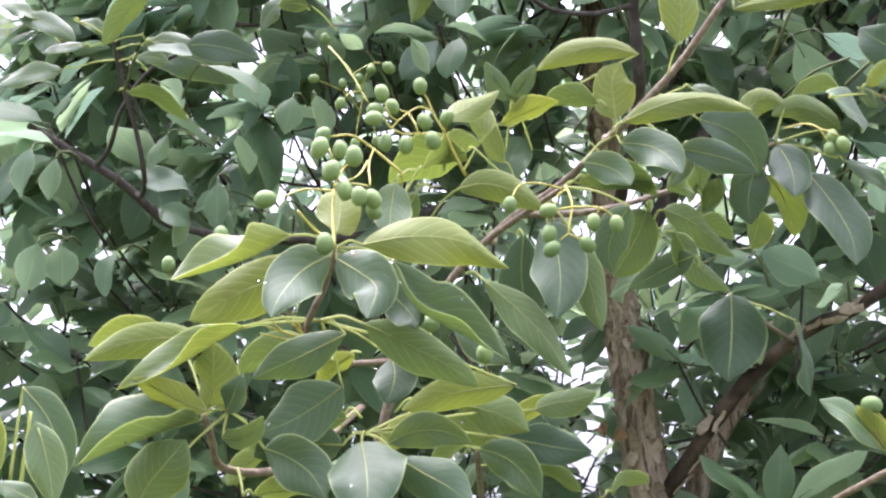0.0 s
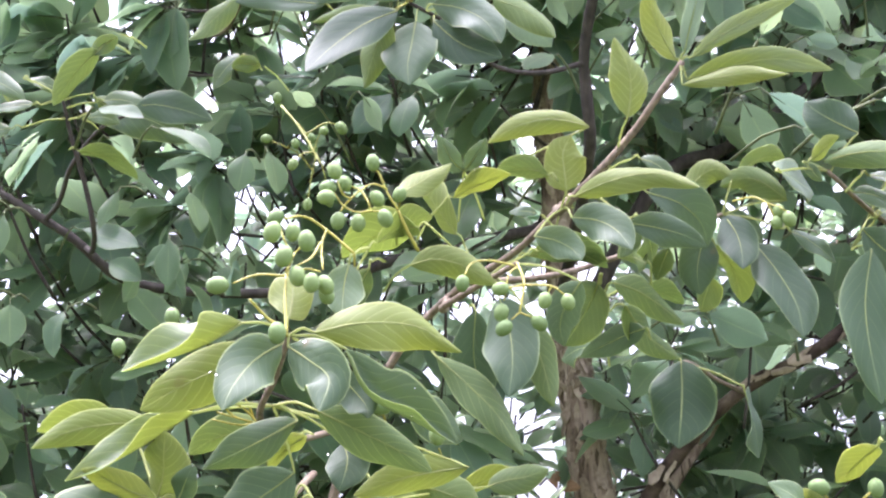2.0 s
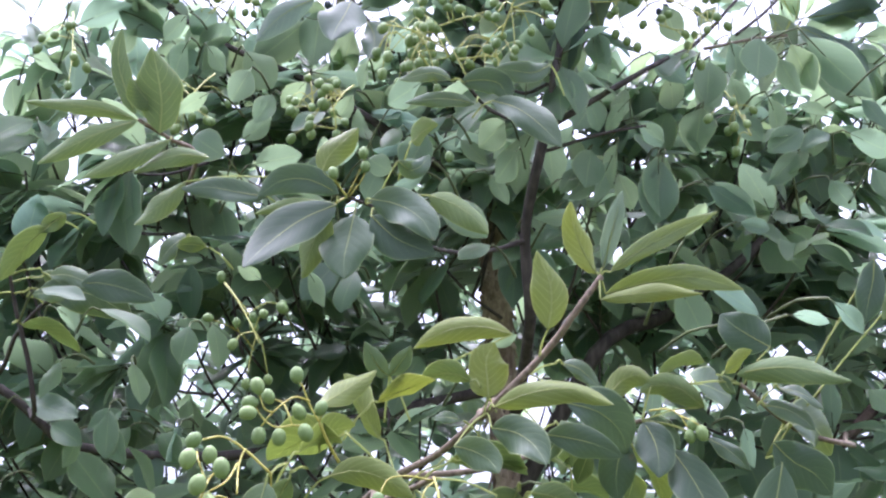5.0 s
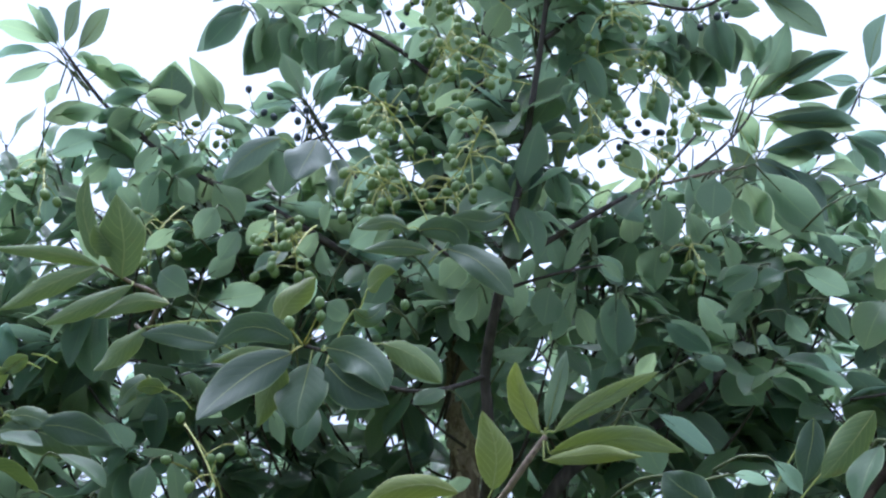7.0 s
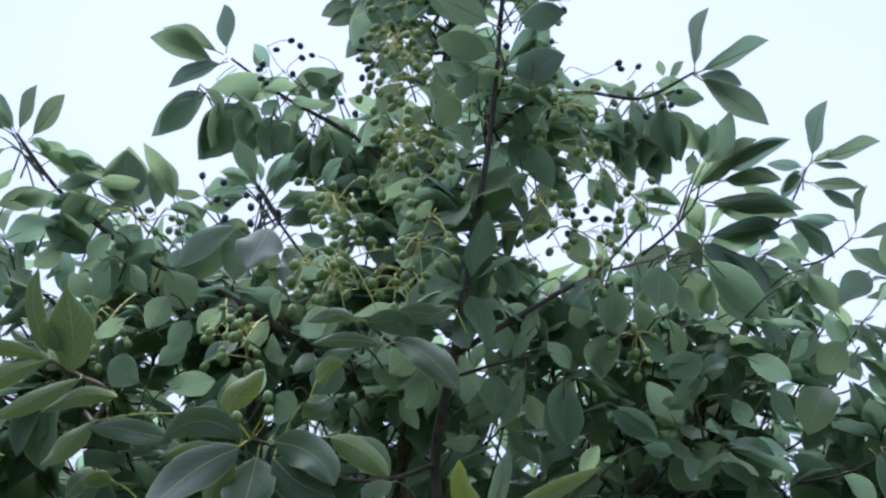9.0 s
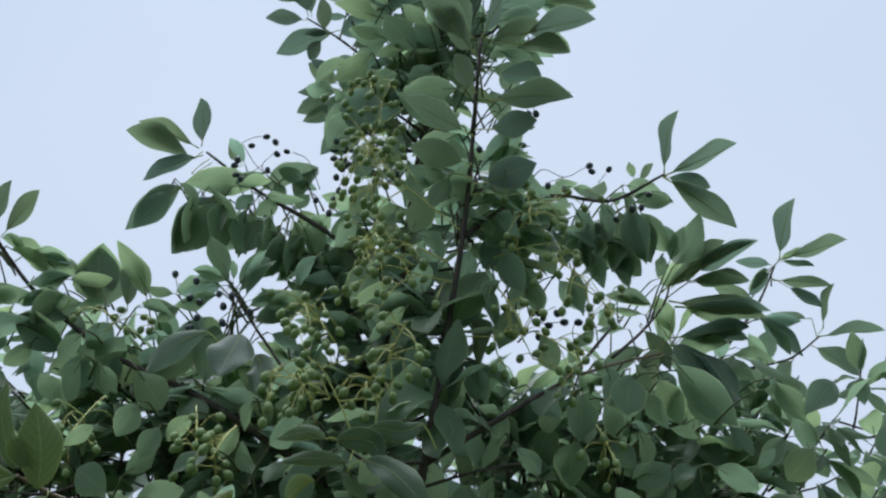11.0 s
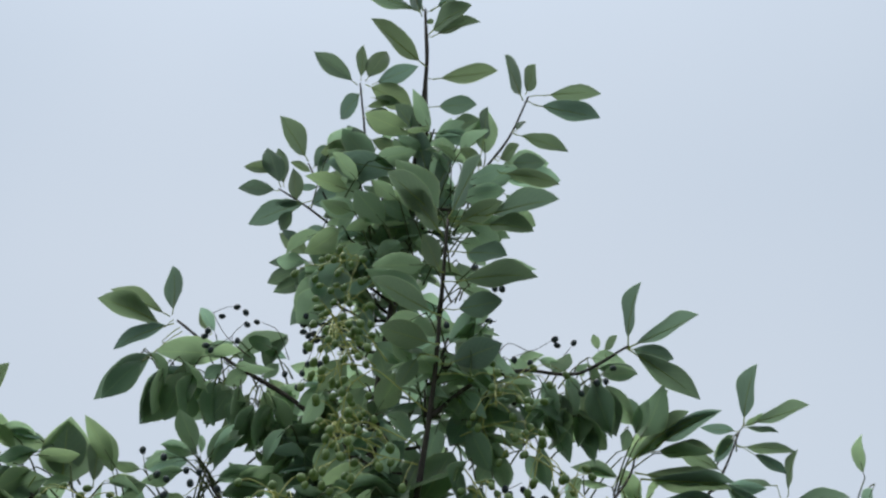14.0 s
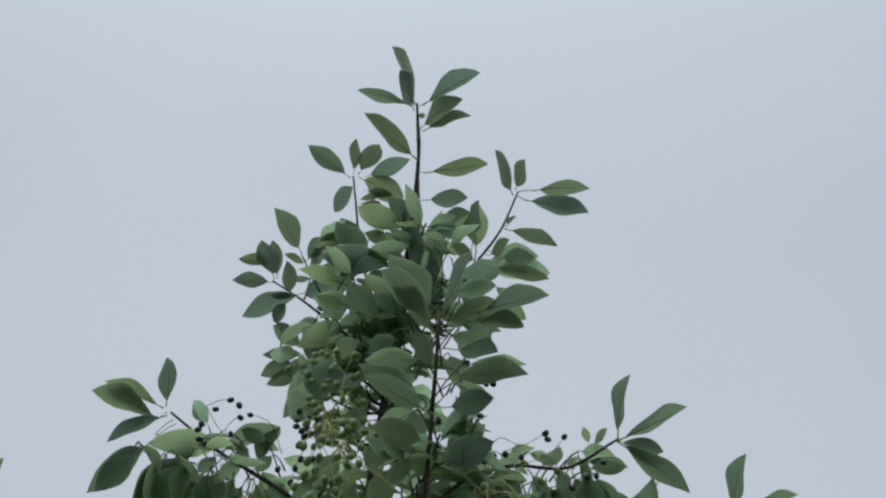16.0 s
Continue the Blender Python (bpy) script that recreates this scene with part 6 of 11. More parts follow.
leaf(twig, (0.051, 1.990, 3.136), (0.011, 1.990, 2.994), 117, 1.00, 6)
shoot(twig, (0.058, 2.040, 3.148), (0.051, 1.990, 3.136))
leaf(twig, (-0.016, 1.990, 3.195), (0.113, 1.990, 3.276), -25, 1.00, 6)
shoot(twig, (-0.020, 1.939, 3.155), (-0.016, 1.990, 3.195))
leaf(twig, (0.073, 1.990, 3.164), (0.110, 1.990, 3.276), 10, 1.00, 6)
shoot(twig, (0.065, 2.040, 3.129), (0.073, 1.990, 3.164))
twig = wood([(0.606, 1.660, 3.024, 0.0026), (0.682, 1.690, 3.043, 0.0026), (0.804, 1.730, 3.137, 0.0020)], STEM, "twig", "", 7)
leaf(twig, (0.806, 1.730, 3.138), (0.844, 1.730, 3.299), -124, 0.85, 6)
leaf(twig, (0.803, 1.730, 3.134), (0.971, 1.730, 3.229), -22, 0.85, 6)
leaf(twig, (0.805, 1.730, 3.134), (0.901, 1.730, 3.116), -26, 1.00, 6)
leaf(twig, (0.803, 1.730, 3.134), (0.950, 1.730, 3.032), -15, 1.00, 6)
leaf(twig, (0.751, 1.730, 3.120), (0.784, 1.730, 3.163), -60, 1.00, 6)
shoot(twig, (0.755, 1.718, 3.099), (0.751, 1.730, 3.120))
leaf(twig, (0.727, 1.730, 3.082), (0.819, 1.730, 3.075), -20, 1.00, 6)
shoot(twig, (0.719, 1.709, 3.074), (0.727, 1.730, 3.082))
leaf(twig, (0.727, 1.730, 3.059), (0.763, 1.730, 2.931), -109, 1.00, 6)
shoot(twig, (0.714, 1.708, 3.069), (0.727, 1.730, 3.059))
leaf(twig, (0.685, 1.730, 3.027), (0.626, 1.730, 2.935), 70, 1.00, 6)
shoot(twig, (0.666, 1.694, 3.034), (0.685, 1.730, 3.027))
leaf(twig, (0.700, 1.730, 3.056), (0.739, 1.730, 2.942), 44, 1.00, 6)
shoot(twig, (0.690, 1.702, 3.052), (0.700, 1.730, 3.056))
leaf(twig, (0.645, 1.730, 3.037), (0.646, 1.730, 2.905), -118, 1.00, 6)
shoot(twig, (0.632, 1.682, 3.008), (0.645, 1.730, 3.037))
leaf(twig, (0.672, 1.730, 3.002), (0.706, 1.730, 2.891), -57, 1.00, 6)
shoot(twig, (0.649, 1.688, 3.021), (0.672, 1.730, 3.002))
twig = wood([(0.957, 2.000, 2.820, 0.0040), (1.028, 2.020, 2.924, 0.0036), (1.096, 2.030, 3.007, 0.0030), (1.163, 2.050, 3.124, 0.0022)], STEM, "twig", "", 7)
leaf(twig, (1.177, 2.050, 3.143), (1.231, 2.050, 3.308), -92, 0.85, 6)
leaf(twig, (1.184, 2.050, 3.145), (1.351, 2.050, 3.207), -25, 0.85, 6)
shoot(twig, (1.172, 2.050, 3.139), (1.184, 2.050, 3.145))
leaf(twig, (1.163, 2.050, 3.126), (1.070, 2.050, 3.132), 23, 0.85, 6)
leaf(twig, (1.173, 2.050, 3.138), (1.260, 2.050, 3.134), -9, 0.85, 6)
leaf(twig, (1.156, 2.050, 3.086), (1.293, 2.050, 3.088), -16, 0.85, 6)
shoot(twig, (1.144, 2.046, 3.090), (1.156, 2.050, 3.086))
leaf(twig, (1.181, 2.050, 3.075), (1.261, 2.050, 3.026), -20, 0.85, 6)
shoot(twig, (1.144, 2.046, 3.090), (1.181, 2.050, 3.075))
leaf(twig, (1.157, 2.050, 3.111), (1.088, 2.050, 3.047), 61, 1.00, 6)
leaf(twig, (1.095, 2.050, 3.006), (1.196, 2.050, 2.902), -25, 0.85, 6)
shoot(twig, (1.091, 2.040, 3.001), (1.095, 2.050, 3.006))
leaf(twig, (1.111, 2.050, 3.020), (1.012, 2.050, 3.071), 21, 1.00, 6)
twig = wood([(0.957, 2.000, 2.820, 0.0035), (1.089, 2.020, 2.861, 0.0030), (1.166, 2.040, 2.893, 0.0025), (1.240, 2.050, 2.951, 0.0020)], STEM, "twig", "", 7)
leaf(twig, (1.244, 2.060, 2.956), (1.404, 2.060, 2.989), -15, 0.85, 6)
leaf(twig, (1.221, 2.060, 2.934), (1.325, 2.060, 2.870), -22, 1.00, 6)
leaf(twig, (1.257, 2.060, 2.976), (1.297, 2.060, 3.093), -77, 0.85, 6)
shoot(twig, (1.239, 2.060, 2.952), (1.257, 2.060, 2.976))
leaf(twig, (1.235, 2.060, 3.000), (1.121, 2.060, 2.998), 18, 0.85, 6)
shoot(twig, (1.239, 2.060, 2.952), (1.235, 2.060, 3.000))
leaf(twig, (1.180, 2.060, 2.906), (1.105, 2.060, 2.797), 69, 1.00, 6)
shoot(twig, (1.173, 2.048, 2.905), (1.180, 2.060, 2.906))
leaf(twig, (1.077, 2.060, 2.861), (1.169, 2.060, 2.800), -31, 1.00, 6)
shoot(twig, (1.062, 2.026, 2.852), (1.077, 2.060, 2.861))
twig = wood([(0.657, 1.700, 2.714, 0.0032), (0.731, 1.750, 2.791, 0.0030), (0.799, 1.800, 2.878, 0.0026), (0.826, 1.820, 2.940, 0.0020)], STEM, "twig", "", 7)
leaf(twig, (0.872, 1.820, 2.960), (1.021, 1.820, 3.058), -30, 0.85, 6)
leaf(twig, (0.849, 1.820, 2.956), (0.910, 1.820, 3.092), -66, 0.85, 6)
shoot(twig, (0.858, 1.814, 2.942), (0.849, 1.820, 2.956))
leaf(twig, (0.859, 1.820, 2.946), (0.994, 1.820, 2.959), -26, 0.85, 6)
leaf(twig, (0.819, 1.820, 2.899), (1.017, 1.820, 2.877), -23, 0.85, 6)
shoot(twig, (0.811, 1.794, 2.886), (0.819, 1.820, 2.899))
leaf(twig, (0.813, 1.820, 2.807), (0.926, 1.820, 2.674), -31, 1.00, 6)
shoot(twig, (0.771, 1.776, 2.841), (0.813, 1.820, 2.807))
leaf(twig, (0.794, 1.820, 2.885), (0.689, 1.820, 2.910), 19, 1.00, 6)
shoot(twig, (0.792, 1.786, 2.864), (0.794, 1.820, 2.885))
leaf(twig, (0.858, 1.820, 2.833), (0.972, 1.820, 2.828), -25, 1.00, 6)
shoot(twig, (0.833, 1.870, 2.822), (0.858, 1.820, 2.833))
leaf(twig, (0.754, 1.820, 2.840), (0.812, 1.820, 2.749), -42, 1.00, 6)
shoot(twig, (0.738, 1.756, 2.810), (0.754, 1.820, 2.840))
twig = wood([(-0.314, 1.800, 2.780, 0.0030), (-0.388, 1.810, 2.840, 0.0026), (-0.490, 1.810, 2.966, 0.0020)], STEM, "twig", "", 7)
leaf(twig, (-0.489, 1.810, 2.965), (-0.469, 1.810, 3.077), -103, 0.85, 6)
leaf(twig, (-0.467, 1.810, 2.952), (-0.416, 1.810, 3.059), -42, 0.85, 6)
leaf(twig, (-0.492, 1.810, 2.968), (-0.540, 1.810, 3.055), 56, 0.85, 6)
leaf(twig, (-0.415, 1.810, 2.916), (-0.326, 1.810, 2.907), -26, 1.00, 6)
shoot(twig, (-0.432, 1.801, 2.895), (-0.415, 1.810, 2.916))
leaf(twig, (-0.276, 1.810, 2.811), (-0.286, 1.810, 2.941), -173, 1.16, 6)
shoot(twig, (-0.277, 1.773, 2.782), (-0.276, 1.810, 2.811))
leaf(twig, (-0.221, 1.810, 2.809), (-0.221, 1.810, 2.919), -118, 1.00, 6)
shoot(twig, (-0.242, 1.766, 2.752), (-0.221, 1.810, 2.809))
leaf(twig, (-0.202, 1.810, 2.824), (-0.132, 1.810, 2.824), -25, 0.85, 6)
shoot(twig, (-0.227, 1.860, 2.812), (-0.202, 1.810, 2.824))
leaf(twig, (-0.403, 1.810, 2.849), (-0.502, 1.810, 2.818), 37, 1.00, 6)
shoot(twig, (-0.391, 1.794, 2.864), (-0.403, 1.810, 2.849))
leaf(twig, (-0.426, 1.810, 2.799), (-0.329, 1.810, 2.728), -43, 1.00, 6)
shoot(twig, (-0.447, 1.860, 2.802), (-0.426, 1.810, 2.799))
leaf(twig, (-0.339, 1.810, 2.789), (-0.400, 1.810, 2.835), 55, 1.00, 6)
shoot(twig, (-0.318, 1.781, 2.815), (-0.339, 1.810, 2.789))
leaf(twig, (-0.283, 1.810, 2.745), (-0.326, 1.810, 2.803), 68, 1.00, 6)
shoot(twig, (-0.257, 1.769, 2.765), (-0.283, 1.810, 2.745))
twig = wood([(0.073, 1.740, 2.676, 0.0030), (-0.002, 1.800, 2.810, 0.0026), (-0.042, 1.850, 2.899, 0.0020)], STEM, "twig", "", 7)
leaf(twig, (-0.038, 1.850, 2.890), (-0.089, 1.850, 2.984), 51, 1.00, 6)
shoot(twig, (-0.045, 1.843, 2.883), (-0.038, 1.850, 2.890))
leaf(twig, (-0.022, 1.850, 2.890), (0.030, 1.850, 2.961), -44, 1.00, 6)
shoot(twig, (-0.040, 1.838, 2.872), (-0.022, 1.850, 2.890))
leaf(twig, (0.000, 1.850, 2.817), (0.085, 1.850, 2.858), -37, 1.00, 6)
shoot(twig, (-0.001, 1.798, 2.788), (0.000, 1.850, 2.817))
leaf(twig, (-0.052, 1.850, 2.881), (-0.138, 1.850, 2.895), 21, 1.00, 6)
leaf(twig, (-0.055, 1.850, 2.821), (-0.134, 1.850, 2.787), 34, 1.00, 6)
shoot(twig, (-0.023, 1.820, 2.834), (-0.055, 1.850, 2.821))
twig = wood([(0.360, 1.770, 3.500, 0.0052), (0.383, 1.785, 3.504, 0.0046), (0.405, 1.780, 3.512, 0.0040), (0.399, 1.760, 3.643, 0.0034), (0.397, 1.740, 3.855, 0.0030), (0.393, 1.720, 4.047, 0.0024)], STEM, "twig", "", 7)
leaf(twig, (0.389, 1.720, 4.055), (0.339, 1.720, 4.265), 87, 0.85, 6)
leaf(twig, (0.386, 1.720, 4.034), (0.352, 1.720, 4.175), 106, 0.85, 6)
leaf(twig, (0.383, 1.720, 4.048), (0.246, 1.720, 4.099), -4, 0.85, 6)
leaf(twig, (0.407, 1.720, 4.057), (0.553, 1.720, 4.208), -18, 0.85, 6)
shoot(twig, (0.393, 1.720, 4.047), (0.407, 1.720, 4.057))
leaf(twig, (0.401, 1.720, 3.974), (0.504, 1.720, 4.096), -32, 0.85, 6)
leaf(twig, (0.409, 1.720, 3.967), (0.527, 1.720, 4.044), -6, 0.85, 6)
shoot(twig, (0.395, 1.728, 3.970), (0.409, 1.720, 3.967))
leaf(twig, (0.394, 1.720, 3.867), (0.262, 1.720, 4.009), 22, 0.85, 6)
shoot(twig, (0.397, 1.737, 3.884), (0.394, 1.720, 3.867))
leaf(twig, (0.409, 1.720, 3.828), (0.565, 1.720, 3.879), -6, 0.85, 6)
shoot(twig, (0.397, 1.741, 3.845), (0.409, 1.720, 3.828))
leaf(twig, (0.410, 1.720, 3.741), (0.510, 1.720, 3.764), -33, 1.00, 6)
shoot(twig, (0.398, 1.749, 3.760), (0.410, 1.720, 3.741))
leaf(twig, (0.393, 1.720, 4.017), (0.416, 1.720, 4.021), 120, 1.22, 6)
leaf(twig, (0.397, 1.720, 3.530), (0.368, 1.720, 3.661), 105, 1.00, 6)
shoot(twig, (0.402, 1.771, 3.571), (0.397, 1.720, 3.530))
leaf(twig, (0.419, 1.720, 3.659), (0.515, 1.720, 3.719), -21, 1.00, 6)
shoot(twig, (0.399, 1.756, 3.686), (0.419, 1.720, 3.659))
leaf(twig, (0.521, 1.720, 3.641), (0.536, 1.720, 3.755), -125, 0.85, 6)
shoot(twig, (0.518, 1.770, 3.604), (0.521, 1.720, 3.641))
leaf(twig, (0.349, 1.720, 3.536), (0.173, 1.720, 3.561), 21, 1.00, 6)
shoot(twig, (0.374, 1.770, 3.521), (0.349, 1.720, 3.536))
leaf(twig, (0.278, 1.720, 3.577), (0.368, 1.720, 3.556), -18, 1.00, 6)
shoot(twig, (0.254, 1.770, 3.571), (0.278, 1.720, 3.577))
leaf(twig, (0.379, 1.720, 3.623), (0.326, 1.720, 3.739), 42, 1.00, 6)
shoot(twig, (0.399, 1.759, 3.654), (0.379, 1.720, 3.623))
leaf(twig, (0.351, 1.720, 3.654), (0.393, 1.720, 3.747), -59, 0.85, 6)
shoot(twig, (0.399, 1.756, 3.686), (0.351, 1.720, 3.654))
leaf(twig, (0.396, 1.720, 3.467), (0.456, 1.720, 3.617), -61, 0.85, 6)
shoot(twig, (0.386, 1.770, 3.432), (0.396, 1.720, 3.467))
twig = wood([(0.360, 1.770, 3.500, 0.0044), (0.407, 1.725, 3.450, 0.0039), (0.453, 1.660, 3.413, 0.0034), (0.497, 1.620, 3.479, 0.0030), (0.551, 1.590, 3.555, 0.0025), (0.594, 1.570, 3.657, 0.0020)], STEM, "twig", "", 7)
leaf(twig, (0.582, 1.570, 3.645), (0.551, 1.570, 3.779), 92, 0.85, 6)
leaf(twig, (0.588, 1.570, 3.662), (0.612, 1.570, 3.755), -133, 1.00, 6)
leaf(twig, (0.628, 1.570, 3.665), (0.760, 1.570, 3.694), -9, 1.00, 6)
shoot(twig, (0.594, 1.570, 3.657), (0.628, 1.570, 3.665))
leaf(twig, (0.605, 1.570, 3.636), (0.752, 1.570, 3.619), -6, 1.00, 6)
shoot(twig, (0.590, 1.572, 3.647), (0.605, 1.570, 3.636))
leaf(twig, (0.558, 1.570, 3.546), (0.673, 1.570, 3.515), -12, 0.85, 6)
shoot(twig, (0.556, 1.588, 3.565), (0.558, 1.570, 3.546))
leaf(twig, (0.517, 1.570, 3.467), (0.565, 1.570, 3.518), -45, 1.00, 6)
shoot(twig, (0.516, 1.610, 3.505), (0.517, 1.570, 3.467))
leaf(twig, (0.521, 1.570, 3.437), (0.646, 1.570, 3.428), -9, 1.00, 6)
shoot(twig, (0.506, 1.616, 3.490), (0.521, 1.570, 3.437))
leaf(twig, (0.540, 1.570, 3.465), (0.618, 1.570, 3.475), -46, 1.00, 6)
shoot(twig, (0.522, 1.607, 3.513), (0.540, 1.570, 3.465))
leaf(twig, (0.562, 1.570, 3.553), (0.581, 1.570, 3.589), 23, 1.00, 6)
shoot(twig, (0.558, 1.587, 3.570), (0.562, 1.570, 3.553))
leaf(twig, (0.489, 1.570, 3.444), (0.440, 1.570, 3.495), 41, 1.00, 6)
shoot(twig, (0.500, 1.619, 3.482), (0.489, 1.570, 3.444))
twig = wood([(0.342, 1.800, 3.361, 0.0042), (0.285, 1.810, 3.564, 0.0036), (0.264, 1.800, 3.679, 0.0030), (0.255, 1.800, 3.774, 0.0026), (0.246, 1.800, 3.868, 0.0020)], STEM, "twig", "", 7)
leaf(twig, (0.238, 1.787, 3.851), (0.132, 1.787, 3.946), -82, 0.75, 6)
leaf(twig, (0.246, 1.791, 3.868), (0.249, 1.791, 3.986), -143, 0.55, 6)
leaf(twig, (0.259, 1.799, 3.876), (0.309, 1.799, 3.990), 55, 0.85, 6)
leaf(twig, (0.275, 1.801, 3.869), (0.384, 1.801, 3.945), -57, 0.70, 6)
leaf(twig, (0.260, 1.817, 3.882), (0.374, 1.817, 3.829), -48, 0.95, 6)
leaf(twig, (0.254, 1.812, 3.857), (0.200, 1.812, 3.760), 59, 0.95, 6)
leaf(twig, (0.273, 1.808, 3.834), (0.345, 1.808, 3.824), -22, 0.80, 6)
leaf(twig, (0.260, 1.810, 3.801), (0.318, 1.810, 3.830), -38, 0.70, 6)
leaf(twig, (0.253, 1.781, 3.749), (0.307, 1.781, 3.698), -46, 0.80, 6)
leaf(twig, (0.260, 1.808, 3.791), (0.329, 1.808, 3.772), 78, 0.90, 6)
leaf(twig, (0.268, 1.795, 3.667), (0.158, 1.795, 3.641), 33, 0.90, 6)
leaf(twig, (0.271, 1.784, 3.641), (0.178, 1.784, 3.606), 42, 0.90, 6)
leaf(twig, (0.263, 1.802, 3.724), (0.197, 1.802, 3.665), 54, 0.90, 6)
leaf(twig, (0.267, 1.786, 3.685), (0.340, 1.786, 3.659), 99, 0.90, 6)
leaf(twig, (0.284, 1.815, 3.617), (0.220, 1.815, 3.569), 60, 1.00, 6)
leaf(twig, (0.275, 1.788, 3.620), (0.220, 1.788, 3.725), -47, 0.90, 6)
twig = wood([(0.332, 1.820, 3.336, 0.0038), (0.240, 1.850, 3.439, 0.0032), (0.142, 1.860, 3.528, 0.0026), (0.073, 1.860, 3.576, 0.0020)], STEM, "twig", "", 7)
leaf(twig, (0.075, 1.876, 3.583), (-0.019, 1.876, 3.584), -73, 1.00, 6)
leaf(twig, (0.077, 1.843, 3.568), (0.041, 1.843, 3.681), -37, 0.85, 6)
leaf(twig, (0.084, 1.873, 3.592), (0.068, 1.873, 3.702), 148, 0.70, 6)
leaf(twig, (0.069, 1.846, 3.619), (-0.010, 1.846, 3.623), -89, 0.80, 6)
leaf(twig, (0.149, 1.855, 3.546), (0.009, 1.855, 3.469), 46, 0.60, 6)
leaf(twig, (0.111, 1.853, 3.518), (0.081, 1.853, 3.454), 79, 1.00, 6)
leaf(twig, (0.117, 1.841, 3.523), (0.102, 1.841, 3.624), 152, 0.80, 6)
leaf(twig, (0.142, 1.869, 3.538), (0.218, 1.869, 3.602), -65, 1.00, 6)
leaf(twig, (0.168, 1.843, 3.489), (0.231, 1.843, 3.519), 73, 1.00, 6)
leaf(twig, (0.128, 1.849, 3.530), (0.065, 1.849, 3.528), -90, 0.70, 6)
leaf(twig, (0.190, 1.879, 3.494), (0.134, 1.879, 3.457), 57, 1.00, 6)
leaf(twig, (0.208, 1.847, 3.457), (0.173, 1.847, 3.378), 74, 1.00, 6)
leaf(twig, (0.221, 1.853, 3.455), (0.284, 1.853, 3.484), 68, 1.00, 6)
leaf(twig, (0.234, 1.850, 3.443), (0.200, 1.850, 3.338), 104, 1.00, 6)
twig = wood([(0.220, 1.850, 3.468, 0.0026), (0.179, 1.860, 3.562, 0.0023), (0.136, 1.870, 3.666, 0.0018)], STEM, "twig", "", 7)
leaf(twig, (0.136, 1.870, 3.672), (0.069, 1.870, 3.804), 63, 0.80, 6)
leaf(twig, (0.144, 1.870, 3.646), (0.200, 1.870, 3.730), 69, 0.90, 6)
leaf(twig, (0.148, 1.870, 3.638), (0.096, 1.870, 3.667), 39, 0.80, 6)
leaf(twig, (0.163, 1.870, 3.606), (0.230, 1.870, 3.647), -49, 0.90, 6)
leaf(twig, (0.154, 1.870, 3.622), (0.188, 1.870, 3.702), -69, 0.80, 6)
leaf(twig, (0.166, 1.870, 3.598), (0.114, 1.870, 3.593), 30, 0.80, 6)
twig = wood([(0.330, 1.800, 3.245, 0.0034), (0.248, 1.840, 3.335, 0.0030), (0.174, 1.850, 3.372, 0.0025), (0.155, 1.850, 3.386, 0.0020)], STEM, "twig", "", 7)
leaf(twig, (0.159, 1.850, 3.375), (0.063, 1.850, 3.367), -80, 0.75, 6)
leaf(twig, (0.153, 1.867, 3.402), (0.083, 1.867, 3.457), 64, 0.90, 6)
leaf(twig, (0.137, 1.833, 3.398), (0.087, 1.833, 3.444), -66, 0.80, 6)
leaf(twig, (0.159, 1.849, 3.378), (0.129, 1.849, 3.295), -53, 0.90, 6)
leaf(twig, (0.135, 1.840, 3.352), (0.065, 1.840, 3.306), -90, 0.90, 6)
leaf(twig, (0.157, 1.840, 3.325), (0.078, 1.840, 3.284), -91, 0.80, 6)
leaf(twig, (0.176, 1.844, 3.317), (0.132, 1.844, 3.268), 50, 0.80, 6)
leaf(twig, (0.192, 1.860, 3.314), (0.119, 1.860, 3.219), -75, 0.85, 6)
leaf(twig, (0.211, 1.836, 3.344), (0.163, 1.836, 3.311), -74, 0.90, 6)
leaf(twig, (0.226, 1.859, 3.331), (0.180, 1.859, 3.256), 62, 0.90, 6)
leaf(twig, (0.174, 1.866, 3.391), (0.153, 1.866, 3.450), -35, 0.90, 6)
leaf(twig, (0.212, 1.865, 3.375), (0.172, 1.865, 3.436), -56, 0.90, 6)
twig = wood([(0.371, 1.465, 3.015, 0.0052), (0.375, 1.430, 3.086, 0.0030), (0.382, 1.420, 3.192, 0.0024)], STEM, "twig", "", 7)
leaf(twig, (0.371, 1.420, 3.189), (0.274, 1.420, 3.292), 32, 1.00, 6)
leaf(twig, (0.373, 1.420, 3.153), (0.302, 1.440, 3.278), 45, 1.00, 6)
leaf(twig, (0.382, 1.420, 3.192), (0.448, 1.420, 3.352), -48, 0.85, 6)
leaf(twig, (0.392, 1.420, 3.174), (0.483, 1.420, 3.246), -34, 1.00, 6)
leaf(twig, (0.453, 1.420, 3.207), (0.600, 1.450, 3.293), -23, 0.85, 6)
shoot(twig, (0.382, 1.420, 3.192), (0.453, 1.420, 3.207))
leaf(twig, (0.447, 1.420, 3.186), (0.553, 1.470, 3.223), -20, 0.85, 6)
shoot(twig, (0.382, 1.420, 3.187), (0.447, 1.420, 3.186))
leaf(twig, (0.392, 1.420, 3.055), (0.541, 1.420, 3.086), -21, 1.00, 6)
shoot(twig, (0.374, 1.434, 3.063), (0.392, 1.420, 3.055))
leaf(twig, (0.359, 1.420, 2.985), (0.245, 1.420, 3.052), 27, 1.00, 6)
shoot(twig, (0.370, 1.445, 2.998), (0.359, 1.420, 2.985))
leaf(twig, (0.387, 1.420, 2.996), (0.475, 1.420, 3.024), -48, 1.00, 6)
shoot(twig, (0.371, 1.443, 3.010), (0.387, 1.420, 2.996))
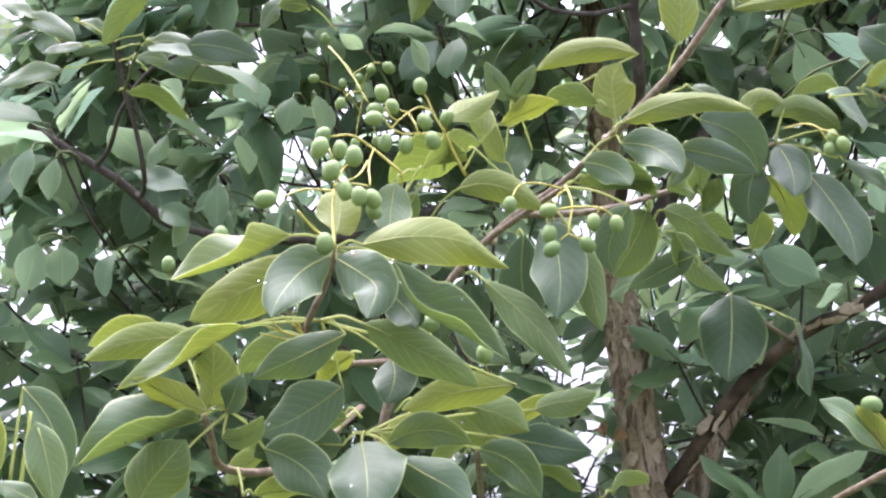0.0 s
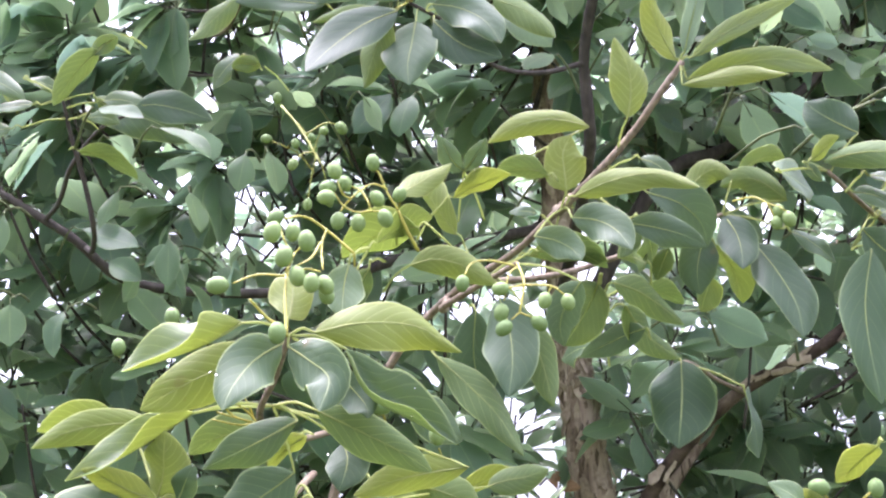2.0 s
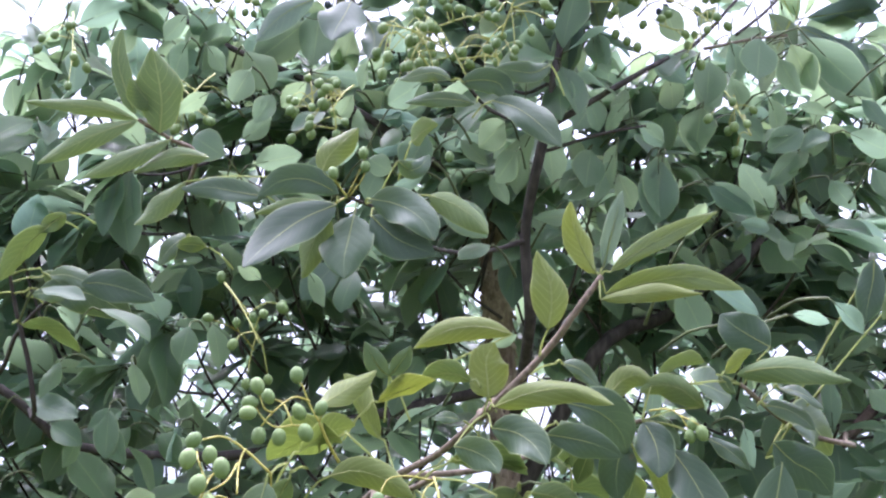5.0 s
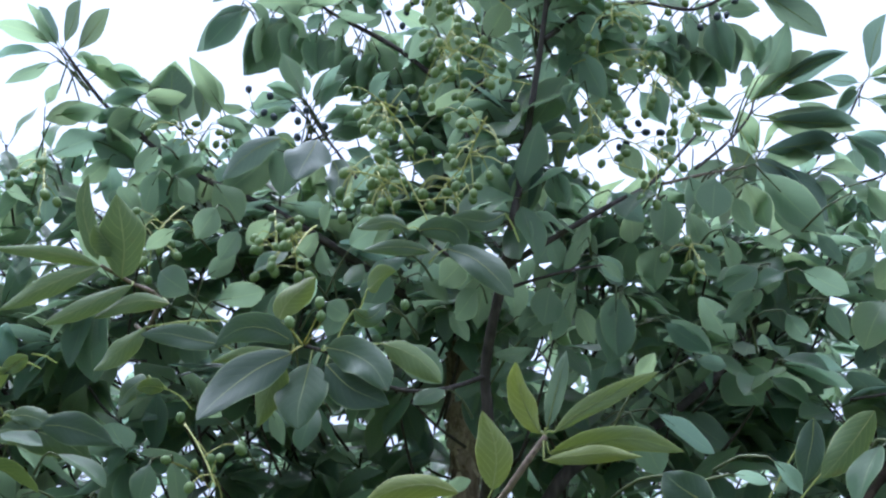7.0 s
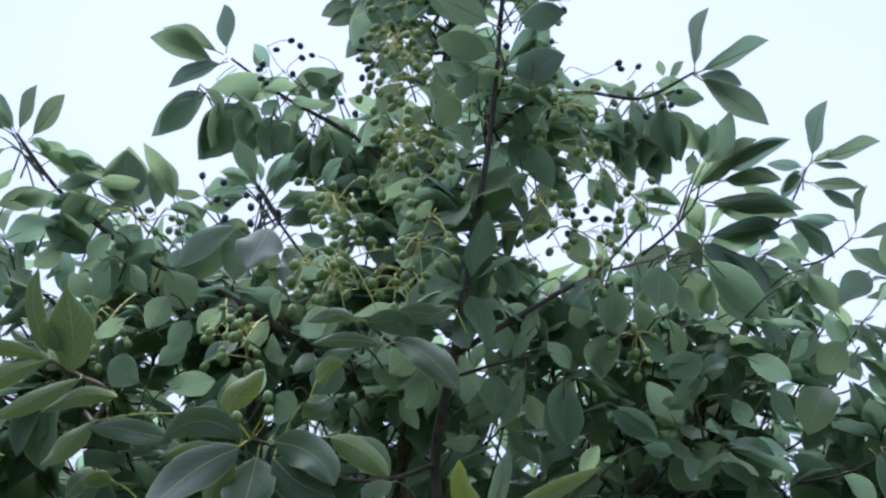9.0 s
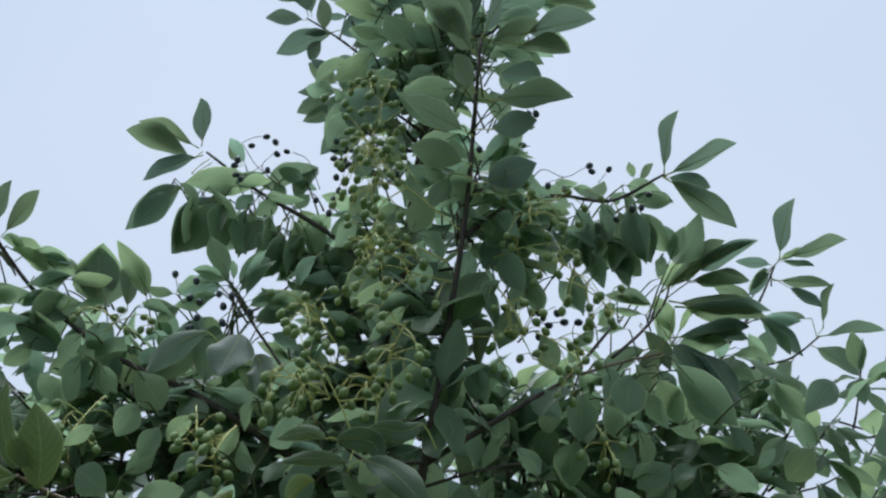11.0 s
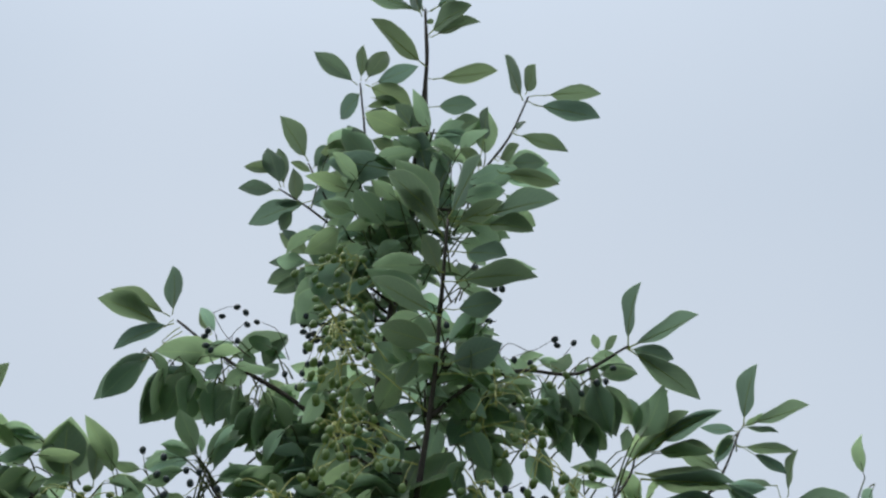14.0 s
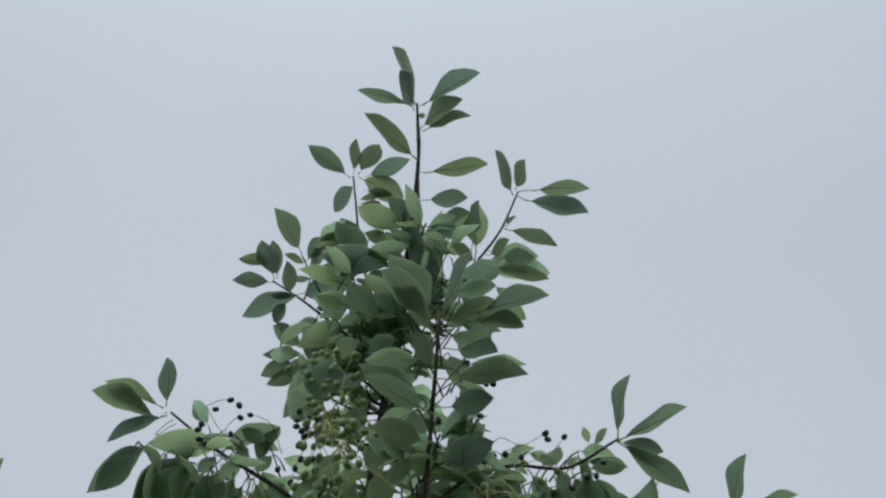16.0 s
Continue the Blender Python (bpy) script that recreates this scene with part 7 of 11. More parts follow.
leaf(twig, (0.366, 1.420, 3.074), (0.339, 1.420, 3.153), 76, 1.00, 6)
shoot(twig, (0.375, 1.431, 3.080), (0.366, 1.420, 3.074))
leaf(twig, (0.374, 1.420, 2.887), (0.469, 1.420, 2.934), -83, 1.07, 6)
shoot(twig, (0.365, 1.455, 2.906), (0.374, 1.420, 2.887))
leaf(twig, (0.356, 1.420, 2.925), (0.259, 1.420, 2.953), 47, 1.00, 6)
shoot(twig, (0.367, 1.452, 2.944), (0.356, 1.420, 2.925))
leaf(twig, (0.409, 1.420, 3.120), (0.499, 1.470, 3.160), -29, 1.00, 6)
shoot(twig, (0.378, 1.426, 3.123), (0.409, 1.420, 3.120))
leaf(twig, (0.328, 1.420, 2.903), (0.297, 1.470, 2.866), 14, 1.00, 6)
shoot(twig, (0.366, 1.454, 2.919), (0.328, 1.420, 2.903))
leaf(twig, (0.416, 1.420, 2.868), (0.403, 1.450, 2.949), 93, 1.00, 6)
shoot(twig, (0.364, 1.456, 2.887), (0.416, 1.420, 2.868))
spray([((-0.377, 1.700, 2.018), (-0.386, 1.660, 1.955), -60, 1.00), ((-0.337, 1.700, 2.031), (-0.303, 1.660, 1.962), 70, 1.00), ((-0.300, 1.700, 2.027), (-0.327, 1.660, 1.972), -50, 1.00), ((-0.263, 1.700, 2.019), (-0.223, 1.660, 1.966), 58, 1.05), ((-0.230, 1.700, 2.032), (-0.243, 1.660, 1.965), -80, 1.00), ((-0.313, 1.700, 2.048), (-0.359, 1.660, 2.005), -48, 1.00), ((-0.423, 1.700, 2.026), (-0.363, 1.660, 1.988), 50, 1.00)])
spray([((-0.491, 1.810, 2.960), (-0.554, 1.790, 3.051), 42, 0.85), ((-0.500, 1.810, 2.966), (-0.611, 1.790, 2.999), 23, 0.85), ((-0.496, 1.810, 2.938), (-0.580, 1.790, 2.880), 30, 1.00), ((-0.514, 1.810, 2.956), (-0.601, 1.790, 2.923), 20, 0.85), ((-0.472, 1.810, 2.949), (-0.417, 1.790, 2.925), -45, 1.00), ((-0.455, 1.810, 2.932), (-0.361, 1.790, 2.876), -37, 1.00), ((-0.504, 1.810, 2.839), (-0.481, 1.790, 2.881), -32, 1.00), ((-0.486, 1.810, 2.823), (-0.387, 1.790, 2.834), -45, 1.00), ((-0.316, 1.810, 2.879), (-0.400, 1.790, 2.847), 29, 1.00)])
spray([((-0.325, 1.810, 2.819), (-0.387, 1.790, 2.770), 75, 1.00), ((-0.428, 1.810, 2.797), (-0.317, 1.790, 2.721), -44, 1.00), ((-0.490, 1.810, 2.736), (-0.385, 1.790, 2.783), -50, 1.00)])
spray([((-0.523, 1.700, 2.626), (-0.456, 1.680, 2.586), -43, 1.00), ((-0.449, 1.700, 2.650), (-0.436, 1.680, 2.555), -37, 1.00), ((-0.269, 1.700, 2.717), (-0.302, 1.680, 2.651), 96, 1.00), ((-0.264, 1.700, 2.669), (-0.279, 1.680, 2.580), 116, 1.00), ((-0.240, 1.700, 2.660), (-0.193, 1.680, 2.594), -89, 1.00), ((-0.179, 1.700, 2.657), (-0.122, 1.680, 2.570), -117, 1.01), ((-0.288, 1.700, 2.579), (-0.326, 1.680, 2.625), 82, 1.04)])
spray([((-0.188, 1.990, 3.209), (-0.254, 1.970, 3.094), 57, 1.00), ((-0.098, 1.990, 3.180), (-0.171, 1.970, 3.032), 70, 1.00), ((-0.080, 1.990, 3.167), (-0.146, 1.970, 3.043), 58, 1.00), ((-0.020, 1.990, 3.143), (-0.122, 1.970, 3.044), 43, 1.00), ((-0.027, 1.990, 3.156), (-0.083, 1.970, 3.048), 63, 1.00), ((0.010, 1.990, 3.124), (-0.044, 1.970, 3.021), 64, 1.00), ((0.017, 1.990, 3.097), (0.047, 1.970, 2.978), -98, 1.00), ((0.099, 1.990, 3.081), (0.045, 1.970, 2.973), 74, 1.00), ((0.046, 1.990, 3.099), (0.017, 1.970, 2.990), 82, 1.00)])
spray([((-0.014, 1.800, 2.842), (0.038, 1.780, 2.924), 43, 1.00), ((0.020, 1.800, 2.791), (0.103, 1.780, 2.856), -77, 1.04), ((-0.050, 1.800, 2.852), (-0.136, 1.780, 2.815), 30, 1.00), ((0.069, 1.800, 2.852), (0.132, 1.780, 2.797), -57, 1.00), ((0.129, 1.800, 2.952), (0.089, 1.780, 2.866), 77, 1.00)])
spray([((0.402, 1.500, 2.783), (0.327, 1.480, 2.652), -28, 1.00), ((0.295, 1.500, 2.644), (0.267, 1.480, 2.553), 96, 1.00), ((0.373, 1.500, 2.599), (0.382, 1.480, 2.531), -113, 1.00), ((0.125, 1.500, 2.587), (0.057, 1.480, 2.545), 57, 1.00), ((0.237, 1.500, 2.671), (0.201, 1.480, 2.619), 68, 1.00), ((0.193, 1.500, 2.689), (0.244, 1.480, 2.651), -54, 1.00)])
spray([((0.452, 1.720, 2.933), (0.488, 1.700, 2.857), -78, 1.00), ((0.580, 1.720, 3.052), (0.487, 1.700, 3.018), 28, 1.00), ((0.631, 1.720, 3.005), (0.628, 1.700, 2.876), -119, 1.00), ((0.668, 1.720, 2.995), (0.631, 1.700, 2.875), 105, 1.00), ((0.678, 1.720, 2.989), (0.681, 1.700, 2.884), -127, 1.00), ((0.691, 1.720, 2.947), (0.728, 1.700, 2.887), -62, 1.00), ((0.672, 1.720, 2.910), (0.702, 1.700, 2.853), -58, 1.00), ((0.725, 1.720, 3.036), (0.748, 1.700, 2.909), -118, 1.00), ((0.773, 1.720, 3.026), (0.790, 1.700, 2.921), -108, 1.00)])
spray([((0.682, 1.720, 2.839), (0.635, 1.700, 2.778), 80, 1.00), ((0.637, 1.720, 2.785), (0.591, 1.700, 2.731), -40, 1.00), ((0.700, 1.720, 2.782), (0.629, 1.700, 2.761), 31, 0.85), ((0.529, 1.720, 2.890), (0.469, 1.700, 2.805), 70, 1.00), ((0.542, 1.720, 2.951), (0.493, 1.700, 2.888), 63, 1.00)])
spray([((0.864, 1.820, 2.943), (0.982, 1.800, 2.944), -26, 1.00), ((0.796, 1.820, 2.931), (0.854, 1.800, 2.955), -56, 1.00), ((0.924, 1.820, 2.786), (1.020, 1.800, 2.774), -21, 1.00), ((0.898, 1.820, 2.750), (0.973, 1.800, 2.720), -37, 1.00)])
spray([((1.158, 2.050, 3.121), (1.082, 2.030, 3.048), 60, 1.00), ((1.173, 2.050, 3.136), (1.222, 2.030, 3.169), -33, 1.00), ((1.109, 2.050, 2.992), (1.195, 2.030, 2.978), -43, 1.00), ((1.109, 2.050, 2.986), (1.163, 2.030, 2.896), -41, 0.85), ((1.177, 2.050, 2.854), (1.097, 2.030, 2.782), 72, 1.00)])
spray([((0.635, 1.680, 2.702), (0.637, 1.660, 2.594), -129, 1.00), ((0.690, 1.680, 2.705), (0.692, 1.660, 2.613), -108, 1.00), ((0.730, 1.680, 2.695), (0.756, 1.660, 2.613), -93, 1.00), ((0.582, 1.680, 2.651), (0.585, 1.660, 2.540), -144, 1.00), ((0.527, 1.680, 2.632), (0.527, 1.660, 2.550), -139, 1.00), ((0.656, 1.680, 2.649), (0.614, 1.660, 2.554), 99, 1.00), ((0.810, 1.680, 2.602), (0.868, 1.660, 2.575), -41, 1.00), ((0.738, 1.680, 2.578), (0.787, 1.660, 2.551), -42, 1.00)])
spray([((-0.008, 1.280, 2.265), (-0.020, 1.260, 2.303), -126, 1.13), ((-0.001, 1.280, 2.266), (0.020, 1.260, 2.312), -29, 1.00), ((0.033, 1.280, 2.286), (0.064, 1.260, 2.259), 74, 1.11), ((0.116, 1.280, 2.285), (0.071, 1.260, 2.261), -44, 1.00), ((0.115, 1.280, 2.236), (0.180, 1.260, 2.179), 43, 1.00), ((-0.345, 1.280, 2.109), (-0.282, 1.260, 2.089), 31, 1.00), ((-0.277, 1.280, 2.087), (-0.205, 1.260, 2.044), 13, 0.85), ((0.190, 1.280, 2.177), (0.146, 1.260, 2.151), -31, 1.00)])
spray([((0.518, 1.500, 2.358), (0.590, 1.480, 2.301), 68, 1.00), ((0.457, 1.500, 2.410), (0.443, 1.480, 2.291), 148, 1.00), ((0.388, 1.500, 2.394), (0.352, 1.480, 2.314), 82, 0.85), ((0.308, 1.500, 2.355), (0.369, 1.480, 2.364), 50, 1.00), ((0.315, 1.500, 2.321), (0.364, 1.480, 2.347), 79, 1.00), ((0.666, 1.500, 2.441), (0.604, 1.480, 2.411), -34, 1.00), ((0.721, 1.500, 2.443), (0.664, 1.480, 2.409), -44, 1.00), ((0.677, 1.500, 2.418), (0.644, 1.480, 2.367), -7, 1.00), ((0.655, 1.500, 2.368), (0.598, 1.480, 2.359), -48, 1.00)])
spray([((0.418, 1.500, 2.486), (0.377, 1.480, 2.421), 84, 1.00), ((0.425, 1.500, 2.449), (0.461, 1.480, 2.407), -54, 1.00)])
spray([((0.395, 1.180, 2.154), (0.417, 1.160, 2.193), -61, 1.00), ((0.428, 1.180, 2.056), (0.476, 1.160, 2.027), 62, 1.00)])
spray([((0.605, 1.000, 2.056), (0.557, 0.980, 1.981), 4, 1.00), ((0.440, 1.000, 2.018), (0.473, 0.980, 2.006), -45, 0.85), ((0.482, 1.000, 2.036), (0.504, 0.980, 1.995), -86, 1.00)])
spray([((0.114, 1.420, 2.468), (0.059, 1.400, 2.417), 66, 1.00), ((0.032, 1.420, 2.496), (0.019, 1.400, 2.432), 108, 1.00), ((0.148, 1.420, 2.412), (0.085, 1.400, 2.377), -47, 1.00), ((-0.019, 1.420, 2.415), (-0.069, 1.400, 2.371), -35, 1.00)])
spray([((0.535, 1.520, 2.490), (0.514, 1.500, 2.405), 145, 1.00), ((0.472, 1.520, 2.417), (0.454, 1.500, 2.332), 127, 1.00), ((0.403, 1.520, 2.433), (0.378, 1.500, 2.339), 107, 1.00), ((0.550, 1.520, 2.573), (0.543, 1.500, 2.475), 173, 1.00), ((0.352, 1.520, 2.506), (0.373, 1.500, 2.434), -96, 1.00), ((0.632, 1.520, 2.517), (0.636, 1.500, 2.434), -120, 1.00), ((0.696, 1.520, 2.599), (0.699, 1.500, 2.512), -117, 1.00)])
spray([((0.174, 1.800, 3.628), (0.223, 1.780, 3.710), -47, 1.00), ((0.245, 1.800, 3.587), (0.178, 1.780, 3.638), 43, 1.00), ((0.288, 1.800, 3.675), (0.336, 1.780, 3.724), -24, 1.00), ((0.191, 1.800, 3.485), (0.251, 1.780, 3.548), -47, 1.00), ((0.253, 1.800, 3.499), (0.197, 1.780, 3.406), 72, 1.00), ((0.199, 1.800, 3.432), (0.158, 1.780, 3.315), 86, 1.00), ((0.181, 1.800, 3.422), (0.099, 1.780, 3.339), 32, 1.00), ((0.148, 1.800, 3.337), (0.079, 1.780, 3.324), 34, 1.00), ((0.166, 1.800, 3.331), (0.136, 1.780, 3.245), 81, 1.00)])
spray([((0.186, 1.800, 3.283), (0.140, 1.780, 3.187), 79, 1.00), ((0.242, 1.800, 3.428), (0.301, 1.780, 3.359), -50, 1.00)])
spray([((0.260, 1.700, 3.544), (0.364, 1.680, 3.571), -44, 1.00), ((0.363, 1.700, 3.393), (0.288, 1.680, 3.424), 61, 1.14), ((0.463, 1.700, 3.558), (0.411, 1.680, 3.599), 16, 1.00), ((0.534, 1.700, 3.472), (0.478, 1.680, 3.375), 63, 1.00), ((0.504, 1.700, 3.334), (0.550, 1.680, 3.382), -49, 1.00), ((0.466, 1.700, 3.259), (0.382, 1.680, 3.279), 43, 1.00)])
spray([((0.349, 1.480, 3.026), (0.257, 1.460, 2.963), 48, 1.00), ((0.328, 1.480, 2.914), (0.287, 1.460, 2.955), 45, 1.00), ((0.405, 1.480, 2.875), (0.448, 1.460, 2.812), -64, 1.00), ((0.271, 1.480, 2.822), (0.324, 1.460, 2.773), -58, 1.00), ((0.420, 1.480, 2.747), (0.378, 1.460, 2.685), 75, 1.00), ((0.263, 1.480, 2.688), (0.217, 1.460, 2.637), 66, 1.00)])
spray([((0.050, 1.930, 3.076), (0.004, 1.910, 2.988), 76, 1.00), ((0.062, 1.930, 3.071), (0.012, 1.910, 2.948), 74, 1.00), ((0.096, 1.930, 3.080), (0.057, 1.910, 2.953), 83, 1.00), ((0.109, 1.930, 3.060), (0.063, 1.910, 3.005), 63, 1.00), ((0.123, 1.930, 3.002), (0.094, 1.910, 2.881), 150, 1.00), ((0.143, 1.930, 2.952), (0.100, 1.910, 2.881), 76, 1.00), ((0.155, 1.930, 3.064), (0.204, 1.910, 2.952), -81, 1.00)])
spray([((0.590, 1.700, 2.904), (0.613, 1.680, 2.783), -114, 1.00), ((0.496, 1.700, 2.863), (0.526, 1.680, 2.784), -82, 1.00), ((0.545, 1.700, 2.987), (0.483, 1.680, 2.911), 66, 1.00), ((0.621, 1.700, 2.967), (0.568, 1.680, 2.893), 72, 1.00), ((0.538, 1.700, 3.076), (0.598, 1.680, 3.017), -40, 1.00)])
spray([((-0.324, 1.800, 2.894), (-0.400, 1.780, 2.908), 30, 1.00), ((-0.339, 1.800, 2.864), (-0.249, 1.780, 2.859), -26, 1.00), ((-0.326, 1.800, 2.841), (-0.383, 1.780, 2.781), 65, 1.00), ((-0.314, 1.800, 2.797), (-0.258, 1.780, 2.814), -44, 1.00), ((-0.244, 1.800, 2.756), (-0.291, 1.780, 2.689), 73, 1.00), ((-0.201, 1.800, 2.736), (-0.256, 1.780, 2.649), 77, 1.00), ((-0.202, 1.800, 2.814), (-0.131, 1.780, 2.795), -31, 1.00), ((-0.402, 1.800, 2.770), (-0.309, 1.780, 2.699), -46, 1.00), ((-0.045, 1.800, 2.881), (-0.108, 1.780, 2.888), 28, 1.00)])
spray([((-0.065, 1.800, 2.874), (-0.136, 1.780, 2.847), 27, 1.00), ((-0.014, 1.800, 2.883), (0.025, 1.780, 2.939), -18, 1.00), ((-0.009, 1.800, 2.825), (0.069, 1.780, 2.849), -38, 1.00), ((0.013, 1.800, 2.809), (0.092, 1.780, 2.815), -23, 1.00), ((-0.330, 1.800, 2.687), (-0.353, 1.780, 2.616), 93, 1.00)])
spray([((0.794, 1.840, 2.952), (0.903, 1.820, 3.000), -34, 1.00), ((0.794, 1.840, 2.889), (0.707, 1.820, 2.911), 20, 1.00), ((0.775, 1.840, 2.875), (0.698, 1.820, 2.879), 23, 0.85), ((0.701, 1.840, 2.829), (0.677, 1.820, 2.874), 54, 1.04), ((0.812, 1.840, 2.792), (0.927, 1.820, 2.820), -60, 1.00)])
spray([((1.034, 2.030, 2.905), (1.099, 2.010, 2.864), -45, 1.00), ((1.120, 2.030, 2.844), (1.173, 2.010, 2.778), -69, 1.00), ((1.017, 2.030, 2.832), (1.051, 2.010, 2.754), -80, 1.00), ((1.420, 2.030, 2.884), (1.308, 2.010, 2.816), 51, 1.00), ((1.436, 2.030, 3.015), (1.444, 2.010, 3.116), -166, 1.00), ((1.456, 2.030, 3.002), (1.381, 2.010, 2.891), 83, 1.00)])
spray([((-0.539, 1.500, 2.060), (-0.542, 1.480, 1.980), 10, 1.00), ((-0.508, 1.500, 2.048), (-0.509, 1.480, 1.980), 12, 1.00), ((-0.387, 1.500, 2.150), (-0.334, 1.480, 2.102), -71, 1.00), ((-0.198, 1.500, 2.130), (-0.206, 1.480, 2.067), -24, 1.41), ((-0.172, 1.500, 2.134), (-0.153, 1.480, 2.064), -12, 1.00), ((-0.295, 1.500, 2.017), (-0.292, 1.480, 1.943), 23, 1.00), ((-0.418, 1.500, 2.025), (-0.329, 1.480, 1.996), 25, 0.85), ((-0.523, 1.500, 1.934), (-0.529, 1.480, 1.858), -23, 1.23), ((-0.493, 1.500, 1.930), (-0.482, 1.480, 1.866), -1, 1.09)])
spray([((-0.419, 1.500, 1.919), (-0.432, 1.480, 1.855), 11, 1.00), ((-0.272, 1.500, 2.079), (-0.251, 1.480, 2.012), -14, 1.00), ((-0.361, 1.500, 2.079), (-0.383, 1.480, 2.019), -22, 1.00), ((0.468, 1.500, 2.214), (0.501, 1.480, 2.122), -116, 1.05), ((0.499, 1.500, 2.222), (0.583, 1.480, 2.159), -30, 1.00), ((-0.102, 1.500, 2.190), (-0.138, 1.480, 2.206), 52, 1.00), ((0.027, 1.500, 2.214), (0.004, 1.480, 2.143), -0, 1.00), ((-0.049, 1.500, 2.214), (-0.018, 1.480, 2.150), -89, 1.00)])
spray([((0.255, 1.320, 1.894), (0.294, 1.300, 1.837), -63, 1.00), ((0.351, 1.320, 1.881), (0.420, 1.300, 1.843), 66, 1.00), ((0.354, 1.320, 1.874), (0.302, 1.300, 1.860), -39, 1.00), ((0.457, 1.320, 1.842), (0.411, 1.300, 1.812), 64, 1.00), ((0.182, 1.320, 2.056), (0.219, 1.300, 2.070), -57, 1.00), ((0.401, 1.320, 1.974), (0.355, 1.300, 1.935), -19, 1.00), ((0.493, 1.320, 1.974), (0.499, 1.300, 1.916), -110, 1.00)])
spray([((-0.124, 1.930, 3.155), (-0.143, 1.910, 3.015), 117, 1.00), ((-0.076, 1.930, 3.138), (-0.079, 1.910, 3.007), 119, 1.00), ((-0.023, 1.930, 3.129), (-0.024, 1.910, 2.997), 125, 1.00), ((0.024, 1.930, 3.118), (0.016, 1.910, 2.981), 125, 1.00), ((0.066, 1.930, 3.108), (0.089, 1.910, 2.992), -120, 1.00), ((-0.061, 1.930, 3.167), (0.020, 1.910, 3.181), -19, 1.00), ((-0.001, 1.930, 3.151), (0.092, 1.910, 3.139), -22, 1.00), ((0.084, 1.930, 3.096), (0.134, 1.910, 2.982), -68, 1.00), ((-0.107, 1.930, 3.164), (-0.030, 1.910, 3.076), -46, 1.00)])
spray([((-0.178, 1.930, 3.179), (-0.127, 1.910, 3.082), -63, 1.00)])
spray([((0.494, 1.720, 3.028), (0.551, 1.700, 2.922), -54, 1.00), ((0.552, 1.720, 3.058), (0.597, 1.700, 2.961), -59, 1.00), ((0.608, 1.720, 3.050), (0.628, 1.700, 2.927), -106, 1.00), ((0.666, 1.720, 3.067), (0.680, 1.700, 2.955), -105, 1.00), ((0.714, 1.720, 3.097), (0.722, 1.700, 2.970), -104, 1.00), ((0.470, 1.720, 2.964), (0.515, 1.700, 2.848), -67, 1.00), ((0.602, 1.720, 2.960), (0.655, 1.700, 2.856), -55, 1.00), ((0.670, 1.720, 2.978), (0.712, 1.700, 2.878), -60, 1.00)])
spray([((0.435, 1.600, 3.419), (0.542, 1.580, 3.472), -28, 1.00), ((0.444, 1.600, 3.319), (0.518, 1.580, 3.242), -39, 1.00), ((0.437, 1.600, 3.495), (0.497, 1.580, 3.564), -32, 1.00), ((0.420, 1.600, 3.288), (0.501, 1.580, 3.335), -31, 1.00), ((0.433, 1.600, 3.375), (0.532, 1.580, 3.399), -24, 1.00)])
spray([((-0.175, 1.954, 3.173), (-0.256, 1.968, 3.076), -82, 1.15), ((-0.081, 1.963, 3.161), (-0.165, 1.978, 3.028), -65, 1.25), ((-0.063, 1.936, 3.140), (-0.124, 1.934, 3.024), -51, 1.10), ((-0.010, 1.954, 3.133), (-0.066, 1.979, 3.039), -125, 1.00), ((0.011, 1.949, 3.115), (-0.033, 1.934, 3.013), -60, 1.00), ((0.059, 1.952, 3.086), (0.014, 1.923, 2.958), -68, 1.10), ((0.090, 1.943, 3.070), (0.052, 1.968, 2.979), -82, 1.10), ((0.130, 1.940, 3.030), (0.082, 1.958, 2.901), -102, 1.20), ((0.148, 1.954, 3.019), (0.089, 1.931, 2.920), -99, 1.10), ((0.011, 1.961, 3.195), (-0.157, 1.944, 3.185), 54, 0.95), ((0.022, 1.964, 3.209), (0.051, 1.987, 3.182), 108, 1.30)])
spray([((0.077, 1.964, 3.153), (0.133, 1.966, 3.062), 94, 1.35), ((0.092, 1.941, 3.200), (0.030, 1.968, 3.248), 100, 1.00), ((0.053, 1.964, 3.226), (0.118, 1.988, 3.209), -81, 0.90), ((-0.037, 1.946, 3.233), (-0.074, 1.926, 3.286), 51, 0.90), ((0.013, 1.937, 3.217), (-0.054, 1.925, 3.172), 88, 0.90), ((-0.012, 1.935, 3.160), (-0.050, 1.946, 3.123), -115, 1.00), ((0.047, 1.944, 3.156), (-0.009, 1.963, 3.122), 69, 1.00), ((0.105, 1.944, 3.175), (0.072, 1.943, 3.130), -72, 1.20), ((0.155, 1.937, 3.132), (0.099, 1.965, 3.076), -141, 1.10), ((-0.050, 1.957, 3.192), (-0.114, 1.978, 3.236), 56, 1.00), ((0.193, 1.959, 3.079), (0.151, 1.951, 2.966), -53, 1.10)])
spray([((0.217, 1.935, 3.014), (0.185, 1.908, 2.883), -53, 1.10), ((0.104, 1.964, 2.982), (0.103, 1.945, 2.890), 16, 1.10)])
